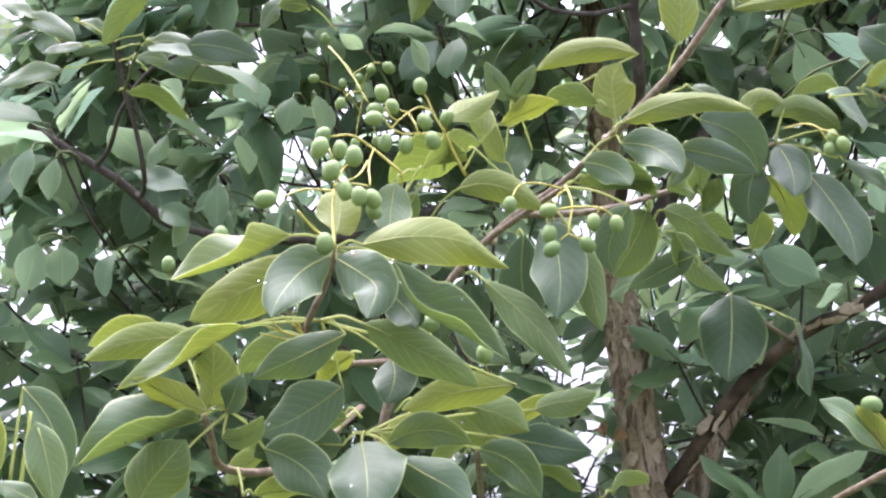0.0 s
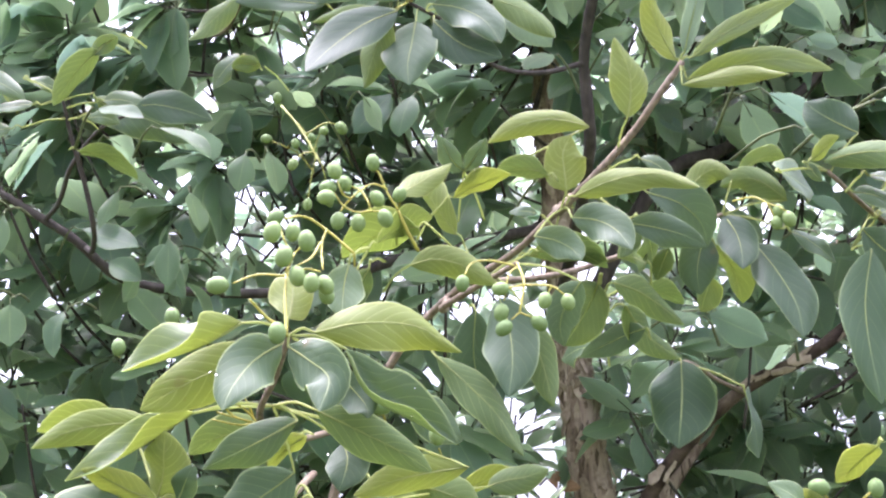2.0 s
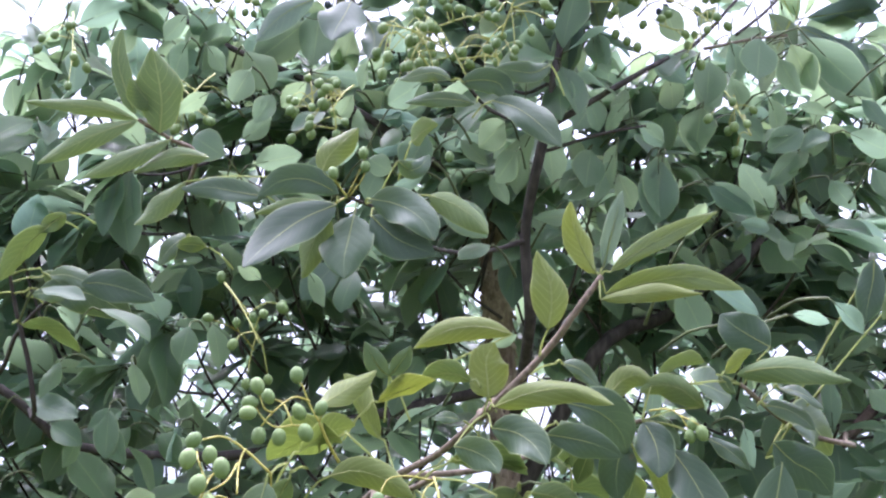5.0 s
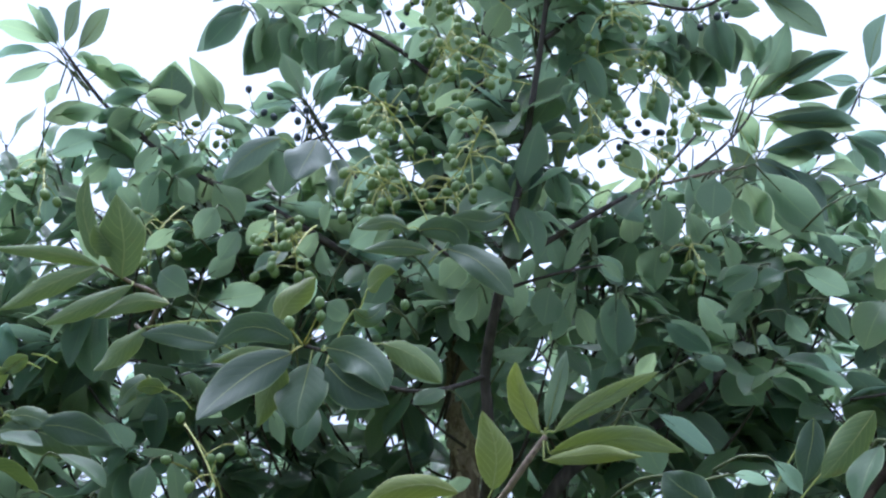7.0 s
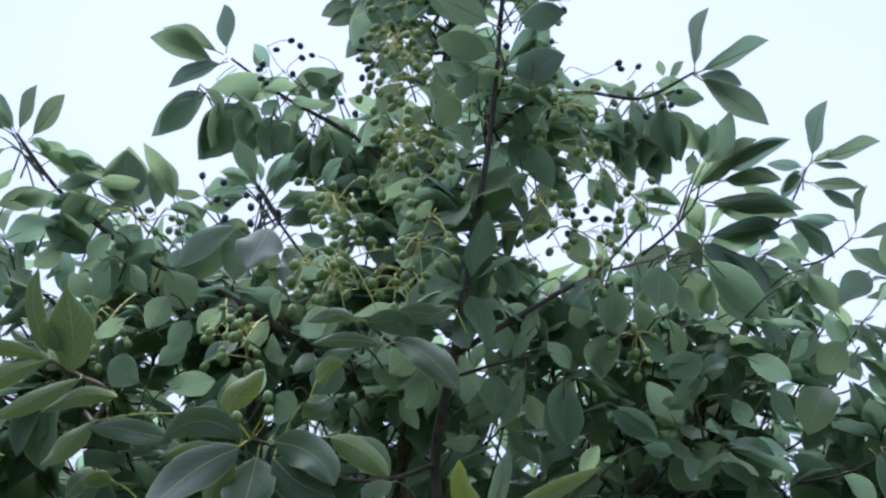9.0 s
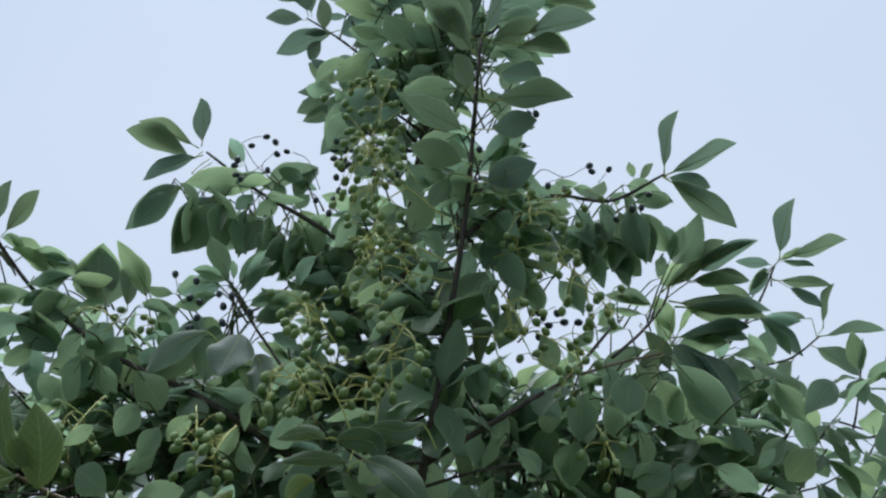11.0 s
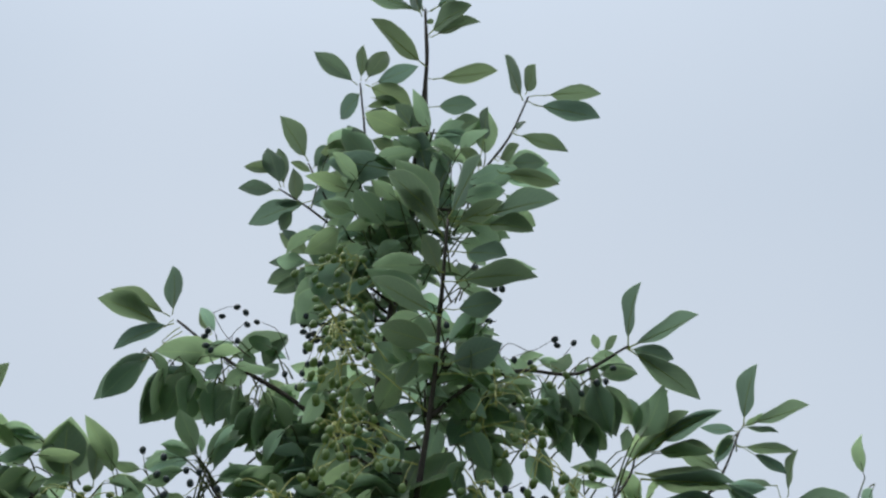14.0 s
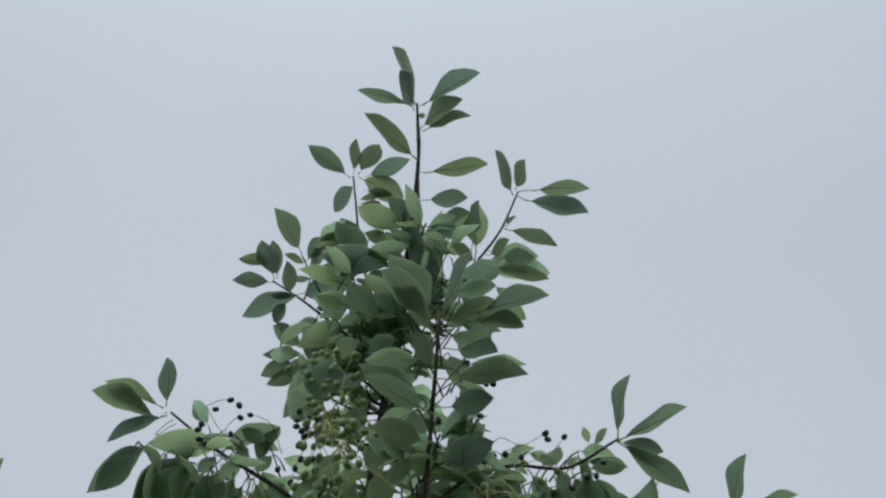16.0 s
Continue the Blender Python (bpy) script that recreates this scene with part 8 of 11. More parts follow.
spray([((0.668, 1.733, 3.023), (0.681, 1.759, 2.928), 108, 1.35), ((0.648, 1.716, 2.993), (0.631, 1.717, 2.910), 25, 1.20), ((0.682, 1.708, 2.962), (0.738, 1.723, 2.922), -47, 1.00), ((0.694, 1.731, 2.954), (0.704, 1.703, 2.871), 66, 1.00), ((0.715, 1.708, 3.044), (0.740, 1.698, 2.919), 34, 1.20), ((0.746, 1.733, 3.057), (0.809, 1.723, 2.954), 118, 1.20), ((0.783, 1.721, 2.949), (0.763, 1.710, 2.892), -41, 1.00), ((0.786, 1.710, 2.918), (0.817, 1.685, 2.993), -113, 0.80), ((0.799, 1.726, 2.921), (0.878, 1.755, 3.053), -152, 0.70), ((0.711, 1.706, 3.091), (0.794, 1.736, 3.099), -66, 1.00), ((0.725, 1.717, 3.059), (0.807, 1.701, 3.060), -67, 0.80)])
spray([((0.743, 1.730, 3.121), (0.734, 1.727, 3.160), 148, 0.80), ((0.630, 1.707, 3.050), (0.681, 1.732, 3.115), -145, 1.20), ((0.607, 1.720, 3.089), (0.669, 1.740, 3.086), -90, 1.00), ((0.568, 1.727, 3.077), (0.634, 1.754, 3.119), -80, 1.00), ((0.544, 1.729, 3.044), (0.599, 1.705, 3.015), 97, 1.00), ((0.506, 1.709, 3.024), (0.553, 1.730, 3.001), 106, 1.10), ((0.620, 1.719, 3.024), (0.659, 1.749, 2.993), 155, 1.10), ((0.577, 1.734, 3.005), (0.618, 1.731, 2.956), 95, 1.10), ((0.485, 1.727, 2.994), (0.527, 1.726, 2.940), 81, 1.20), ((0.537, 1.717, 2.943), (0.561, 1.696, 2.873), 51, 1.10), ((0.695, 1.735, 3.065), (0.730, 1.762, 3.111), -114, 0.90)])
spray([((0.507, 1.720, 2.882), (0.537, 1.710, 2.808), 43, 1.20), ((0.565, 1.713, 2.882), (0.621, 1.730, 2.817), 132, 1.10), ((0.595, 1.716, 2.921), (0.663, 1.733, 2.947), -66, 1.00)])
spray([((-0.305, 1.806, 2.890), (-0.397, 1.816, 2.909), 96, 0.90), ((-0.362, 1.796, 2.889), (-0.446, 1.808, 2.952), 81, 1.00), ((-0.325, 1.800, 2.872), (-0.396, 1.816, 2.858), -95, 1.00), ((-0.254, 1.794, 2.798), (-0.284, 1.821, 2.943), -168, 1.55), ((-0.183, 1.802, 2.844), (-0.249, 1.773, 2.934), 87, 0.85), ((-0.184, 1.793, 2.824), (-0.221, 1.803, 2.930), 131, 0.90), ((-0.289, 1.810, 2.827), (-0.397, 1.818, 2.787), -85, 1.30), ((-0.309, 1.795, 2.711), (-0.415, 1.804, 2.780), -70, 0.90), ((-0.422, 1.810, 2.814), (-0.387, 1.801, 2.825), 131, 1.00), ((-0.291, 1.811, 2.785), (-0.330, 1.822, 2.733), -71, 1.30), ((-0.130, 1.814, 2.823), (-0.196, 1.815, 2.831), 81, 0.90)])
spray([((-0.133, 1.790, 2.841), (-0.191, 1.810, 2.862), 112, 0.80), ((-0.119, 1.799, 2.823), (-0.164, 1.811, 2.792), -91, 1.00), ((-0.039, 1.807, 2.881), (-0.107, 1.787, 2.891), 93, 0.75), ((-0.043, 1.802, 2.871), (-0.136, 1.812, 2.859), 71, 0.95), ((-0.039, 1.804, 2.882), (-0.083, 1.820, 2.983), 133, 0.70), ((-0.034, 1.807, 2.881), (-0.036, 1.778, 2.912), -13, 0.90), ((-0.026, 1.798, 2.863), (0.016, 1.807, 2.951), -130, 0.80), ((-0.021, 1.806, 2.855), (0.005, 1.813, 2.923), -150, 0.80), ((-0.007, 1.799, 2.837), (0.075, 1.783, 2.854), -104, 0.70), ((0.003, 1.789, 2.795), (0.090, 1.778, 2.827), 81, 1.20), ((-0.069, 1.791, 2.768), (-0.169, 1.763, 2.655), -83, 0.90)])
spray([((-0.365, 1.796, 2.844), (-0.405, 1.803, 2.806), -98, 1.00), ((-0.368, 1.792, 2.741), (-0.421, 1.816, 2.695), -146, 1.20), ((-0.237, 1.797, 2.784), (-0.276, 1.784, 2.721), -81, 1.20), ((-0.213, 1.788, 2.759), (-0.255, 1.808, 2.689), -113, 1.20), ((-0.286, 1.786, 2.721), (-0.289, 1.793, 2.639), -37, 1.30), ((-0.240, 1.801, 2.730), (-0.237, 1.792, 2.641), -3, 1.20), ((-0.198, 1.814, 2.738), (-0.210, 1.833, 2.669), -112, 1.20), ((-0.166, 1.809, 2.771), (-0.121, 1.818, 2.721), 80, 1.00), ((-0.140, 1.789, 2.730), (-0.162, 1.795, 2.656), -66, 1.00), ((-0.270, 1.814, 2.658), (-0.339, 1.842, 2.640), 80, 1.00), ((-0.256, 1.796, 2.705), (-0.344, 1.819, 2.689), 44, 1.00)])
spray([((-0.087, 1.788, 2.799), (-0.044, 1.792, 2.770), -78, 1.00), ((0.037, 1.789, 2.772), (0.100, 1.797, 2.745), -56, 1.00), ((0.054, 1.796, 2.822), (0.020, 1.792, 2.865), 74, 1.00)])
spray([((0.398, 1.554, 3.298), (0.308, 1.582, 3.456), 88, 1.00), ((0.378, 1.574, 3.196), (0.262, 1.599, 3.201), 74, 0.90), ((0.373, 1.553, 3.091), (0.251, 1.582, 3.180), 78, 0.90), ((0.450, 1.557, 3.181), (0.574, 1.547, 3.192), -37, 1.00), ((0.428, 1.560, 3.139), (0.504, 1.547, 3.098), -74, 1.00), ((0.360, 1.549, 2.965), (0.326, 1.556, 3.076), 114, 1.20), ((0.350, 1.554, 2.956), (0.271, 1.571, 3.014), 102, 1.00), ((0.405, 1.545, 2.967), (0.486, 1.547, 3.044), -106, 1.45), ((0.484, 1.573, 3.002), (0.423, 1.590, 2.977), -122, 1.00), ((0.330, 1.553, 2.966), (0.312, 1.532, 3.035), 100, 1.10), ((0.270, 1.554, 2.858), (0.311, 1.560, 2.945), -120, 1.10)])
spray([((0.291, 1.564, 2.832), (0.224, 1.571, 2.788), -81, 1.10), ((0.328, 1.549, 2.815), (0.272, 1.564, 2.755), -108, 1.10), ((0.394, 1.561, 2.804), (0.342, 1.551, 2.680), -66, 0.95), ((0.361, 1.561, 2.926), (0.407, 1.559, 2.975), -101, 1.10), ((0.454, 1.567, 2.936), (0.412, 1.573, 2.856), -102, 1.10), ((0.428, 1.553, 2.857), (0.464, 1.550, 2.759), 99, 1.10), ((0.400, 1.572, 2.788), (0.418, 1.574, 2.705), -13, 1.10), ((0.457, 1.568, 2.747), (0.424, 1.564, 2.659), -44, 1.10), ((0.225, 1.566, 2.764), (0.210, 1.574, 2.683), -4, 1.00), ((0.278, 1.572, 2.754), (0.247, 1.565, 2.681), -63, 1.30), ((0.292, 1.571, 2.686), (0.272, 1.552, 2.597), -39, 0.90)])
spray([((0.358, 1.570, 2.643), (0.303, 1.544, 2.547), -32, 1.20), ((0.376, 1.566, 2.633), (0.402, 1.562, 2.559), 51, 1.10), ((0.494, 1.568, 2.696), (0.525, 1.593, 2.636), 98, 1.10), ((0.262, 1.559, 2.731), (0.320, 1.562, 2.720), -77, 1.00)])
spray([((0.211, 1.655, 3.254), (0.170, 1.634, 3.129), -44, 1.10), ((0.192, 1.669, 3.195), (0.129, 1.643, 3.087), -87, 1.00), ((0.215, 1.670, 3.144), (0.186, 1.687, 3.050), -71, 1.10), ((0.267, 1.646, 3.145), (0.238, 1.659, 3.049), -42, 1.10), ((0.281, 1.675, 3.220), (0.215, 1.687, 3.196), 41, 1.00), ((0.302, 1.670, 3.345), (0.230, 1.653, 3.426), 81, 1.00), ((0.279, 1.674, 3.374), (0.212, 1.686, 3.348), 44, 1.00), ((0.266, 1.654, 3.286), (0.202, 1.679, 3.271), 42, 1.00), ((0.336, 1.663, 3.314), (0.278, 1.658, 3.263), -117, 1.00), ((0.324, 1.664, 3.415), (0.263, 1.636, 3.445), 31, 1.00), ((0.242, 1.656, 3.445), (0.180, 1.631, 3.507), 34, 1.00)])
spray([((0.232, 1.662, 3.375), (0.163, 1.677, 3.409), 95, 1.00), ((0.461, 1.649, 3.344), (0.543, 1.645, 3.378), -83, 1.10), ((0.454, 1.663, 3.413), (0.516, 1.662, 3.495), -65, 1.00), ((0.438, 1.656, 3.319), (0.501, 1.630, 3.276), -63, 1.00), ((0.488, 1.650, 3.451), (0.578, 1.657, 3.529), -83, 0.90), ((0.552, 1.672, 3.431), (0.616, 1.676, 3.387), -58, 1.10), ((0.474, 1.653, 3.377), (0.555, 1.656, 3.337), 99, 1.10), ((0.324, 1.668, 3.178), (0.359, 1.669, 3.264), -140, 1.00), ((0.227, 1.652, 3.031), (0.176, 1.644, 2.950), -59, 1.10), ((0.259, 1.650, 2.971), (0.220, 1.663, 2.892), -75, 1.10), ((0.187, 1.648, 2.952), (0.149, 1.658, 2.885), -113, 1.20)])
spray([((0.220, 1.649, 2.862), (0.183, 1.654, 2.773), -88, 1.20), ((0.281, 1.671, 3.072), (0.303, 1.670, 2.986), 6, 1.20), ((0.457, 1.669, 3.111), (0.498, 1.641, 3.161), -56, 1.10)])
spray([((0.384, 1.727, 3.658), (0.251, 1.706, 3.692), 90, 1.00), ((0.271, 1.745, 3.578), (0.175, 1.729, 3.570), 40, 1.00), ((0.285, 1.754, 3.570), (0.206, 1.764, 3.686), 110, 1.00), ((0.333, 1.729, 3.539), (0.259, 1.737, 3.475), -111, 1.00), ((0.358, 1.732, 3.576), (0.318, 1.722, 3.638), 84, 1.10), ((0.391, 1.735, 3.583), (0.358, 1.729, 3.665), 69, 1.10), ((0.452, 1.750, 3.584), (0.429, 1.759, 3.707), 178, 1.00), ((0.464, 1.738, 3.642), (0.532, 1.759, 3.754), -108, 1.10), ((0.530, 1.743, 3.620), (0.541, 1.747, 3.777), -174, 0.90), ((0.541, 1.737, 3.583), (0.668, 1.713, 3.594), -96, 1.10), ((0.551, 1.731, 3.547), (0.688, 1.703, 3.548), -41, 0.90)])
spray([((0.564, 1.739, 3.523), (0.623, 1.755, 3.477), 86, 1.10), ((0.535, 1.739, 3.457), (0.603, 1.762, 3.441), -52, 1.10), ((0.309, 1.738, 3.465), (0.236, 1.736, 3.396), -121, 1.00), ((0.259, 1.730, 3.424), (0.160, 1.709, 3.429), 58, 1.00), ((0.234, 1.737, 3.488), (0.134, 1.759, 3.542), 51, 1.00), ((0.212, 1.733, 3.391), (0.143, 1.719, 3.304), -105, 1.00), ((0.261, 1.734, 3.353), (0.191, 1.718, 3.265), -83, 1.00), ((0.320, 1.726, 3.367), (0.288, 1.751, 3.281), -106, 1.10), ((0.373, 1.753, 3.452), (0.338, 1.764, 3.351), -61, 1.10), ((0.407, 1.739, 3.355), (0.386, 1.766, 3.284), -134, 1.10), ((0.483, 1.745, 3.395), (0.515, 1.733, 3.316), 82, 1.10)])
spray([((0.457, 1.747, 3.335), (0.487, 1.727, 3.239), 39, 1.10), ((0.503, 1.726, 3.339), (0.551, 1.710, 3.377), -103, 1.00), ((0.191, 1.737, 3.306), (0.137, 1.765, 3.250), -120, 1.00), ((0.169, 1.734, 3.274), (0.128, 1.732, 3.174), -81, 1.00)])
spray([((0.352, 1.499, 2.601), (0.287, 1.491, 2.505), -93, 1.15), ((0.367, 1.511, 2.602), (0.371, 1.481, 2.526), -161, 1.00), ((0.456, 1.512, 2.573), (0.499, 1.487, 2.511), 80, 1.35), ((0.545, 1.503, 2.565), (0.528, 1.476, 2.476), -15, 1.50), ((0.531, 1.506, 2.488), (0.512, 1.503, 2.405), 21, 1.45), ((0.622, 1.490, 2.600), (0.605, 1.474, 2.514), -13, 1.20), ((0.667, 1.500, 2.599), (0.710, 1.526, 2.523), 124, 1.10), ((0.653, 1.508, 2.574), (0.676, 1.501, 2.506), 86, 1.00), ((0.678, 1.488, 2.444), (0.612, 1.476, 2.398), -65, 1.15), ((0.699, 1.507, 2.457), (0.689, 1.502, 2.405), -11, 1.60), ((0.669, 1.493, 2.412), (0.611, 1.476, 2.349), -74, 1.10)])
spray([((0.742, 1.509, 2.452), (0.811, 1.491, 2.407), -60, 1.00), ((0.818, 1.511, 2.444), (0.843, 1.485, 2.473), -83, 1.00), ((0.464, 1.500, 2.402), (0.438, 1.471, 2.284), -20, 1.00), ((0.532, 1.512, 2.368), (0.592, 1.489, 2.307), 90, 0.95), ((0.338, 1.489, 2.376), (0.309, 1.493, 2.330), -50, 1.20), ((0.358, 1.491, 2.407), (0.341, 1.462, 2.329), -42, 1.10), ((0.336, 1.501, 2.308), (0.273, 1.472, 2.282), -110, 0.70), ((0.565, 1.500, 2.298), (0.622, 1.525, 2.297), 94, 0.90), ((0.836, 1.497, 2.577), (0.916, 1.505, 2.577), 77, 1.10), ((0.865, 1.502, 2.600), (0.898, 1.483, 2.520), 81, 1.20), ((0.981, 1.514, 2.609), (0.901, 1.487, 2.532), -56, 1.10)])
spray([((0.736, 1.623, 2.688), (0.836, 1.602, 2.554), -103, 1.00), ((0.751, 1.635, 2.666), (0.830, 1.665, 2.565), -90, 1.10), ((0.612, 1.626, 2.603), (0.643, 1.653, 2.543), 110, 1.10), ((0.615, 1.623, 2.530), (0.650, 1.596, 2.471), 63, 1.10), ((0.446, 1.625, 2.575), (0.425, 1.631, 2.506), -37, 1.10), ((0.449, 1.608, 2.507), (0.491, 1.598, 2.456), -72, 1.10), ((0.397, 1.623, 2.551), (0.357, 1.620, 2.489), -73, 1.10), ((0.828, 1.635, 2.574), (0.872, 1.639, 2.515), 71, 1.10), ((0.933, 1.629, 2.555), (0.870, 1.619, 2.487), -65, 1.10), ((0.971, 1.611, 2.528), (0.911, 1.608, 2.464), -75, 1.10), ((0.821, 1.608, 2.442), (0.853, 1.615, 2.378), 74, 1.20)])
spray([((0.937, 1.629, 2.453), (0.873, 1.600, 2.364), -23, 1.20), ((0.760, 1.629, 2.428), (0.800, 1.629, 2.371), 107, 1.10), ((0.418, 1.612, 2.421), (0.446, 1.627, 2.361), 95, 1.10)])
spray([((-0.159, 1.492, 2.365), (-0.217, 1.520, 2.412), -78, 1.10), ((-0.149, 1.496, 2.395), (-0.107, 1.518, 2.445), -114, 1.15), ((-0.136, 1.505, 2.364), (-0.058, 1.485, 2.375), -59, 1.00), ((0.002, 1.493, 2.395), (-0.051, 1.466, 2.319), -36, 1.00), ((0.038, 1.490, 2.399), (0.016, 1.517, 2.457), 173, 1.00), ((0.062, 1.503, 2.457), (0.117, 1.474, 2.481), -100, 1.00), ((0.121, 1.491, 2.423), (0.089, 1.485, 2.355), -54, 1.20), ((0.163, 1.514, 2.423), (0.207, 1.505, 2.375), 57, 1.10), ((0.238, 1.502, 2.450), (0.193, 1.480, 2.391), -91, 1.10), ((0.122, 1.502, 2.360), (0.067, 1.513, 2.334), -124, 1.00), ((0.056, 1.499, 2.371), (0.032, 1.511, 2.319), -75, 1.00)])
spray([((0.203, 1.496, 2.364), (0.238, 1.520, 2.321), 90, 1.10), ((0.162, 1.506, 2.367), (0.139, 1.523, 2.319), -75, 1.10), ((0.253, 1.500, 2.403), (0.218, 1.476, 2.340), -79, 1.20), ((-0.102, 1.501, 2.480), (-0.127, 1.481, 2.418), -46, 1.10), ((-0.052, 1.488, 2.495), (-0.092, 1.504, 2.455), 56, 1.10), ((-0.136, 1.485, 2.509), (-0.160, 1.466, 2.445), -57, 1.20), ((-0.192, 1.502, 2.477), (-0.236, 1.495, 2.437), 70, 1.10), ((0.015, 1.499, 2.484), (-0.017, 1.526, 2.439), -116, 1.00), ((0.084, 1.513, 2.438), (0.053, 1.485, 2.390), -27, 1.00)])
joined_sprays("leaf_mass", "leathery green leaves on the outer twigs")


def panicle(base, way, long, count, seed, data=FRUIT_MESH):
    """A branched cluster of fruit that grows from base along way, its tips bending down."""
    rng = np.random.default_rng(seed)
    base, way = np.array(base), np.array(way, float)
    way /= np.linalg.norm(way)
    lines, ends = [], []
    main = [base + way * long * s + np.array((0, 0, -0.25 * long * s * s)) for s in (0, 0.35, 0.7, 1.0)]
    lines.append((0.0014, [tuple(p) for p in main]))
    for i in range(count):
        s = rng.uniform(0.3, 1.0)
        start = base + way * long * s + np.array((0, 0, -0.25 * long * s * s))
        out = rng.normal(size=3)
        out -= way * (out @ way) * 0.5
        out /= np.linalg.norm(out)
        reach = long * rng.uniform(0.22, 0.5)
        bend = start + out * reach * 0.6
        end = start + out * reach + np.array((0, 0, -reach * rng.uniform(0.1, 0.6)))
        lines.append((0.0009, [tuple(start), tuple(bend), tuple(end)]))
        ends.append((end, end - bend + np.array((0, 0, -0.3 * reach))))
    stalk = own(stalks(None, lines, "", UPPER_STALK))
    for end, turn in ends:
        fruit(stalk, tuple(end), tuple(turn), rng.uniform(0.0135, 0.0175), data)



# ---- fruit clusters ----
stalk = own(stalks(None, [(0.0013, [(-0.072, 0.770, 1.764), (-0.075, 0.785, 1.790), (-0.076, 0.800, 1.812)]), (0.0009, [(-0.076, 0.800, 1.811), (-0.096, 0.800, 1.812), (-0.111, 0.790, 1.804)]), (0.0012, [(-0.074, 0.770, 1.769), (-0.085, 0.770, 1.776), (-0.096, 0.760, 1.787)]), (0.0009, [(-0.076, 0.800, 1.810), (-0.073, 0.800, 1.827), (-0.076, 0.800, 1.833)]), (0.0009, [(-0.076, 0.800, 1.811), (-0.063, 0.800, 1.816), (-0.052, 0.790, 1.812)]), (0.0009, [(-0.076, 0.800, 1.814), (-0.072, 0.820, 1.832), (-0.064, 0.820, 1.839)]), (0.0008, [(-0.074, 0.810, 1.829), (-0.080, 0.810, 1.842), (-0.083, 0.820, 1.851)]), (0.0008, [(-0.073, 0.770, 1.769), (-0.076, 0.765, 1.767), (-0.077, 0.760, 1.769)])]))
fruit(stalk, (-0.114, 0.790, 1.803), (-1.00, 0.00, -0.10), 0.0158)
fruit(stalk, (-0.077, 0.755, 1.771), (0.00, 0.00, -1.00), 0.0149)
fruit(stalk, (-0.083, 0.830, 1.866), (-0.64, 0.00, -0.77), 0.0140)
fruit(stalk, (-0.084, 0.800, 1.850), (-0.29, 0.00, -0.96), 0.0158)
fruit(stalk, (-0.074, 0.790, 1.830), (-0.37, 0.00, -0.93), 0.0158)
fruit(stalk, (-0.069, 0.790, 1.816), (0.20, 0.00, -0.98), 0.0149)
fruit(stalk, (-0.057, 0.780, 1.809), (0.00, 0.00, -1.00), 0.0140)
fruit(stalk, (-0.052, 0.790, 1.809), (0.51, 0.00, -0.86), 0.0149)
fruit(stalk, (-0.051, 0.810, 1.806), (0.37, 0.00, -0.93), 0.0140)
fruit(stalk, (-0.075, 0.830, 1.857), (0.00, 0.00, -1.00), 0.0140)
fruit(stalk, (-0.063, 0.800, 1.844), (0.10, 0.00, -1.00), 0.0158)
stalk = own(stalks(None, [(0.0012, [(-0.031, 0.860, 1.841), (-0.052, 0.860, 1.859), (-0.068, 0.850, 1.867), (-0.082, 0.840, 1.863)]), (0.0009, [(-0.052, 0.860, 1.860), (-0.055, 0.850, 1.845), (-0.052, 0.820, 1.820)]), (0.0009, [(-0.056, 0.850, 1.847), (-0.061, 0.830, 1.831), (-0.072, 0.820, 1.822)]), (0.0010, [(-0.031, 0.860, 1.841), (-0.031, 0.870, 1.829)])]))
fruit(stalk, (-0.036, 0.870, 1.839), (0.00, 0.00, -1.00), 0.0028)
stalk = own(stalks(None, [(0.0016, [(0.019, 0.950, 1.864), (0.010, 0.940, 1.878), (0.002, 0.930, 1.894)]), (0.0010, [(0.002, 0.930, 1.894), (-0.007, 0.930, 1.909), (-0.013, 0.930, 1.924), (-0.017, 0.930, 1.929)]), (0.0009, [(-0.007, 0.930, 1.912), (-0.020, 0.920, 1.913), (-0.036, 0.910, 1.898), (-0.045, 0.910, 1.886)]), (0.0009, [(-0.028, 0.920, 1.908), (-0.022, 0.910, 1.895), (-0.019, 0.910, 1.888), (-0.009, 0.910, 1.888)]), (0.0008, [(-0.019, 0.910, 1.888), (-0.031, 0.900, 1.884), (-0.042, 0.900, 1.890), (-0.050, 0.900, 1.902)]), (0.0008, [(-0.036, 0.910, 1.898), (-0.042, 0.900, 1.899), (-0.047, 0.900, 1.911)]), (0.0008, [(0.002, 0.930, 1.894), (0.004, 0.920, 1.898)]), (0.0008, [(-0.028, 0.920, 1.908), (-0.036, 0.920, 1.911)])]))
fruit(stalk, (-0.046, 0.900, 1.911), (-0.37, 0.00, 0.93), 0.0149)
fruit(stalk, (-0.047, 0.900, 1.904), (-1.00, 0.00, 0.00), 0.0140)
fruit(stalk, (-0.047, 0.890, 1.894), (-1.00, 0.00, -0.10), 0.0149)
fruit(stalk, (-0.038, 0.920, 1.907), (-0.45, 0.00, 0.89), 0.0140)
fruit(stalk, (-0.044, 0.900, 1.884), (-0.20, 0.00, -0.98), 0.0149)
fruit(stalk, (-0.030, 0.910, 1.885), (0.00, 0.00, -1.00), 0.0149)
fruit(stalk, (-0.019, 0.920, 1.907), (0.55, 0.00, -0.83), 0.0149)
fruit(stalk, (-0.011, 0.910, 1.889), (0.37, 0.00, -0.93), 0.0158)
fruit(stalk, (-0.000, 0.920, 1.898), (0.45, 0.00, 0.89), 0.0140)
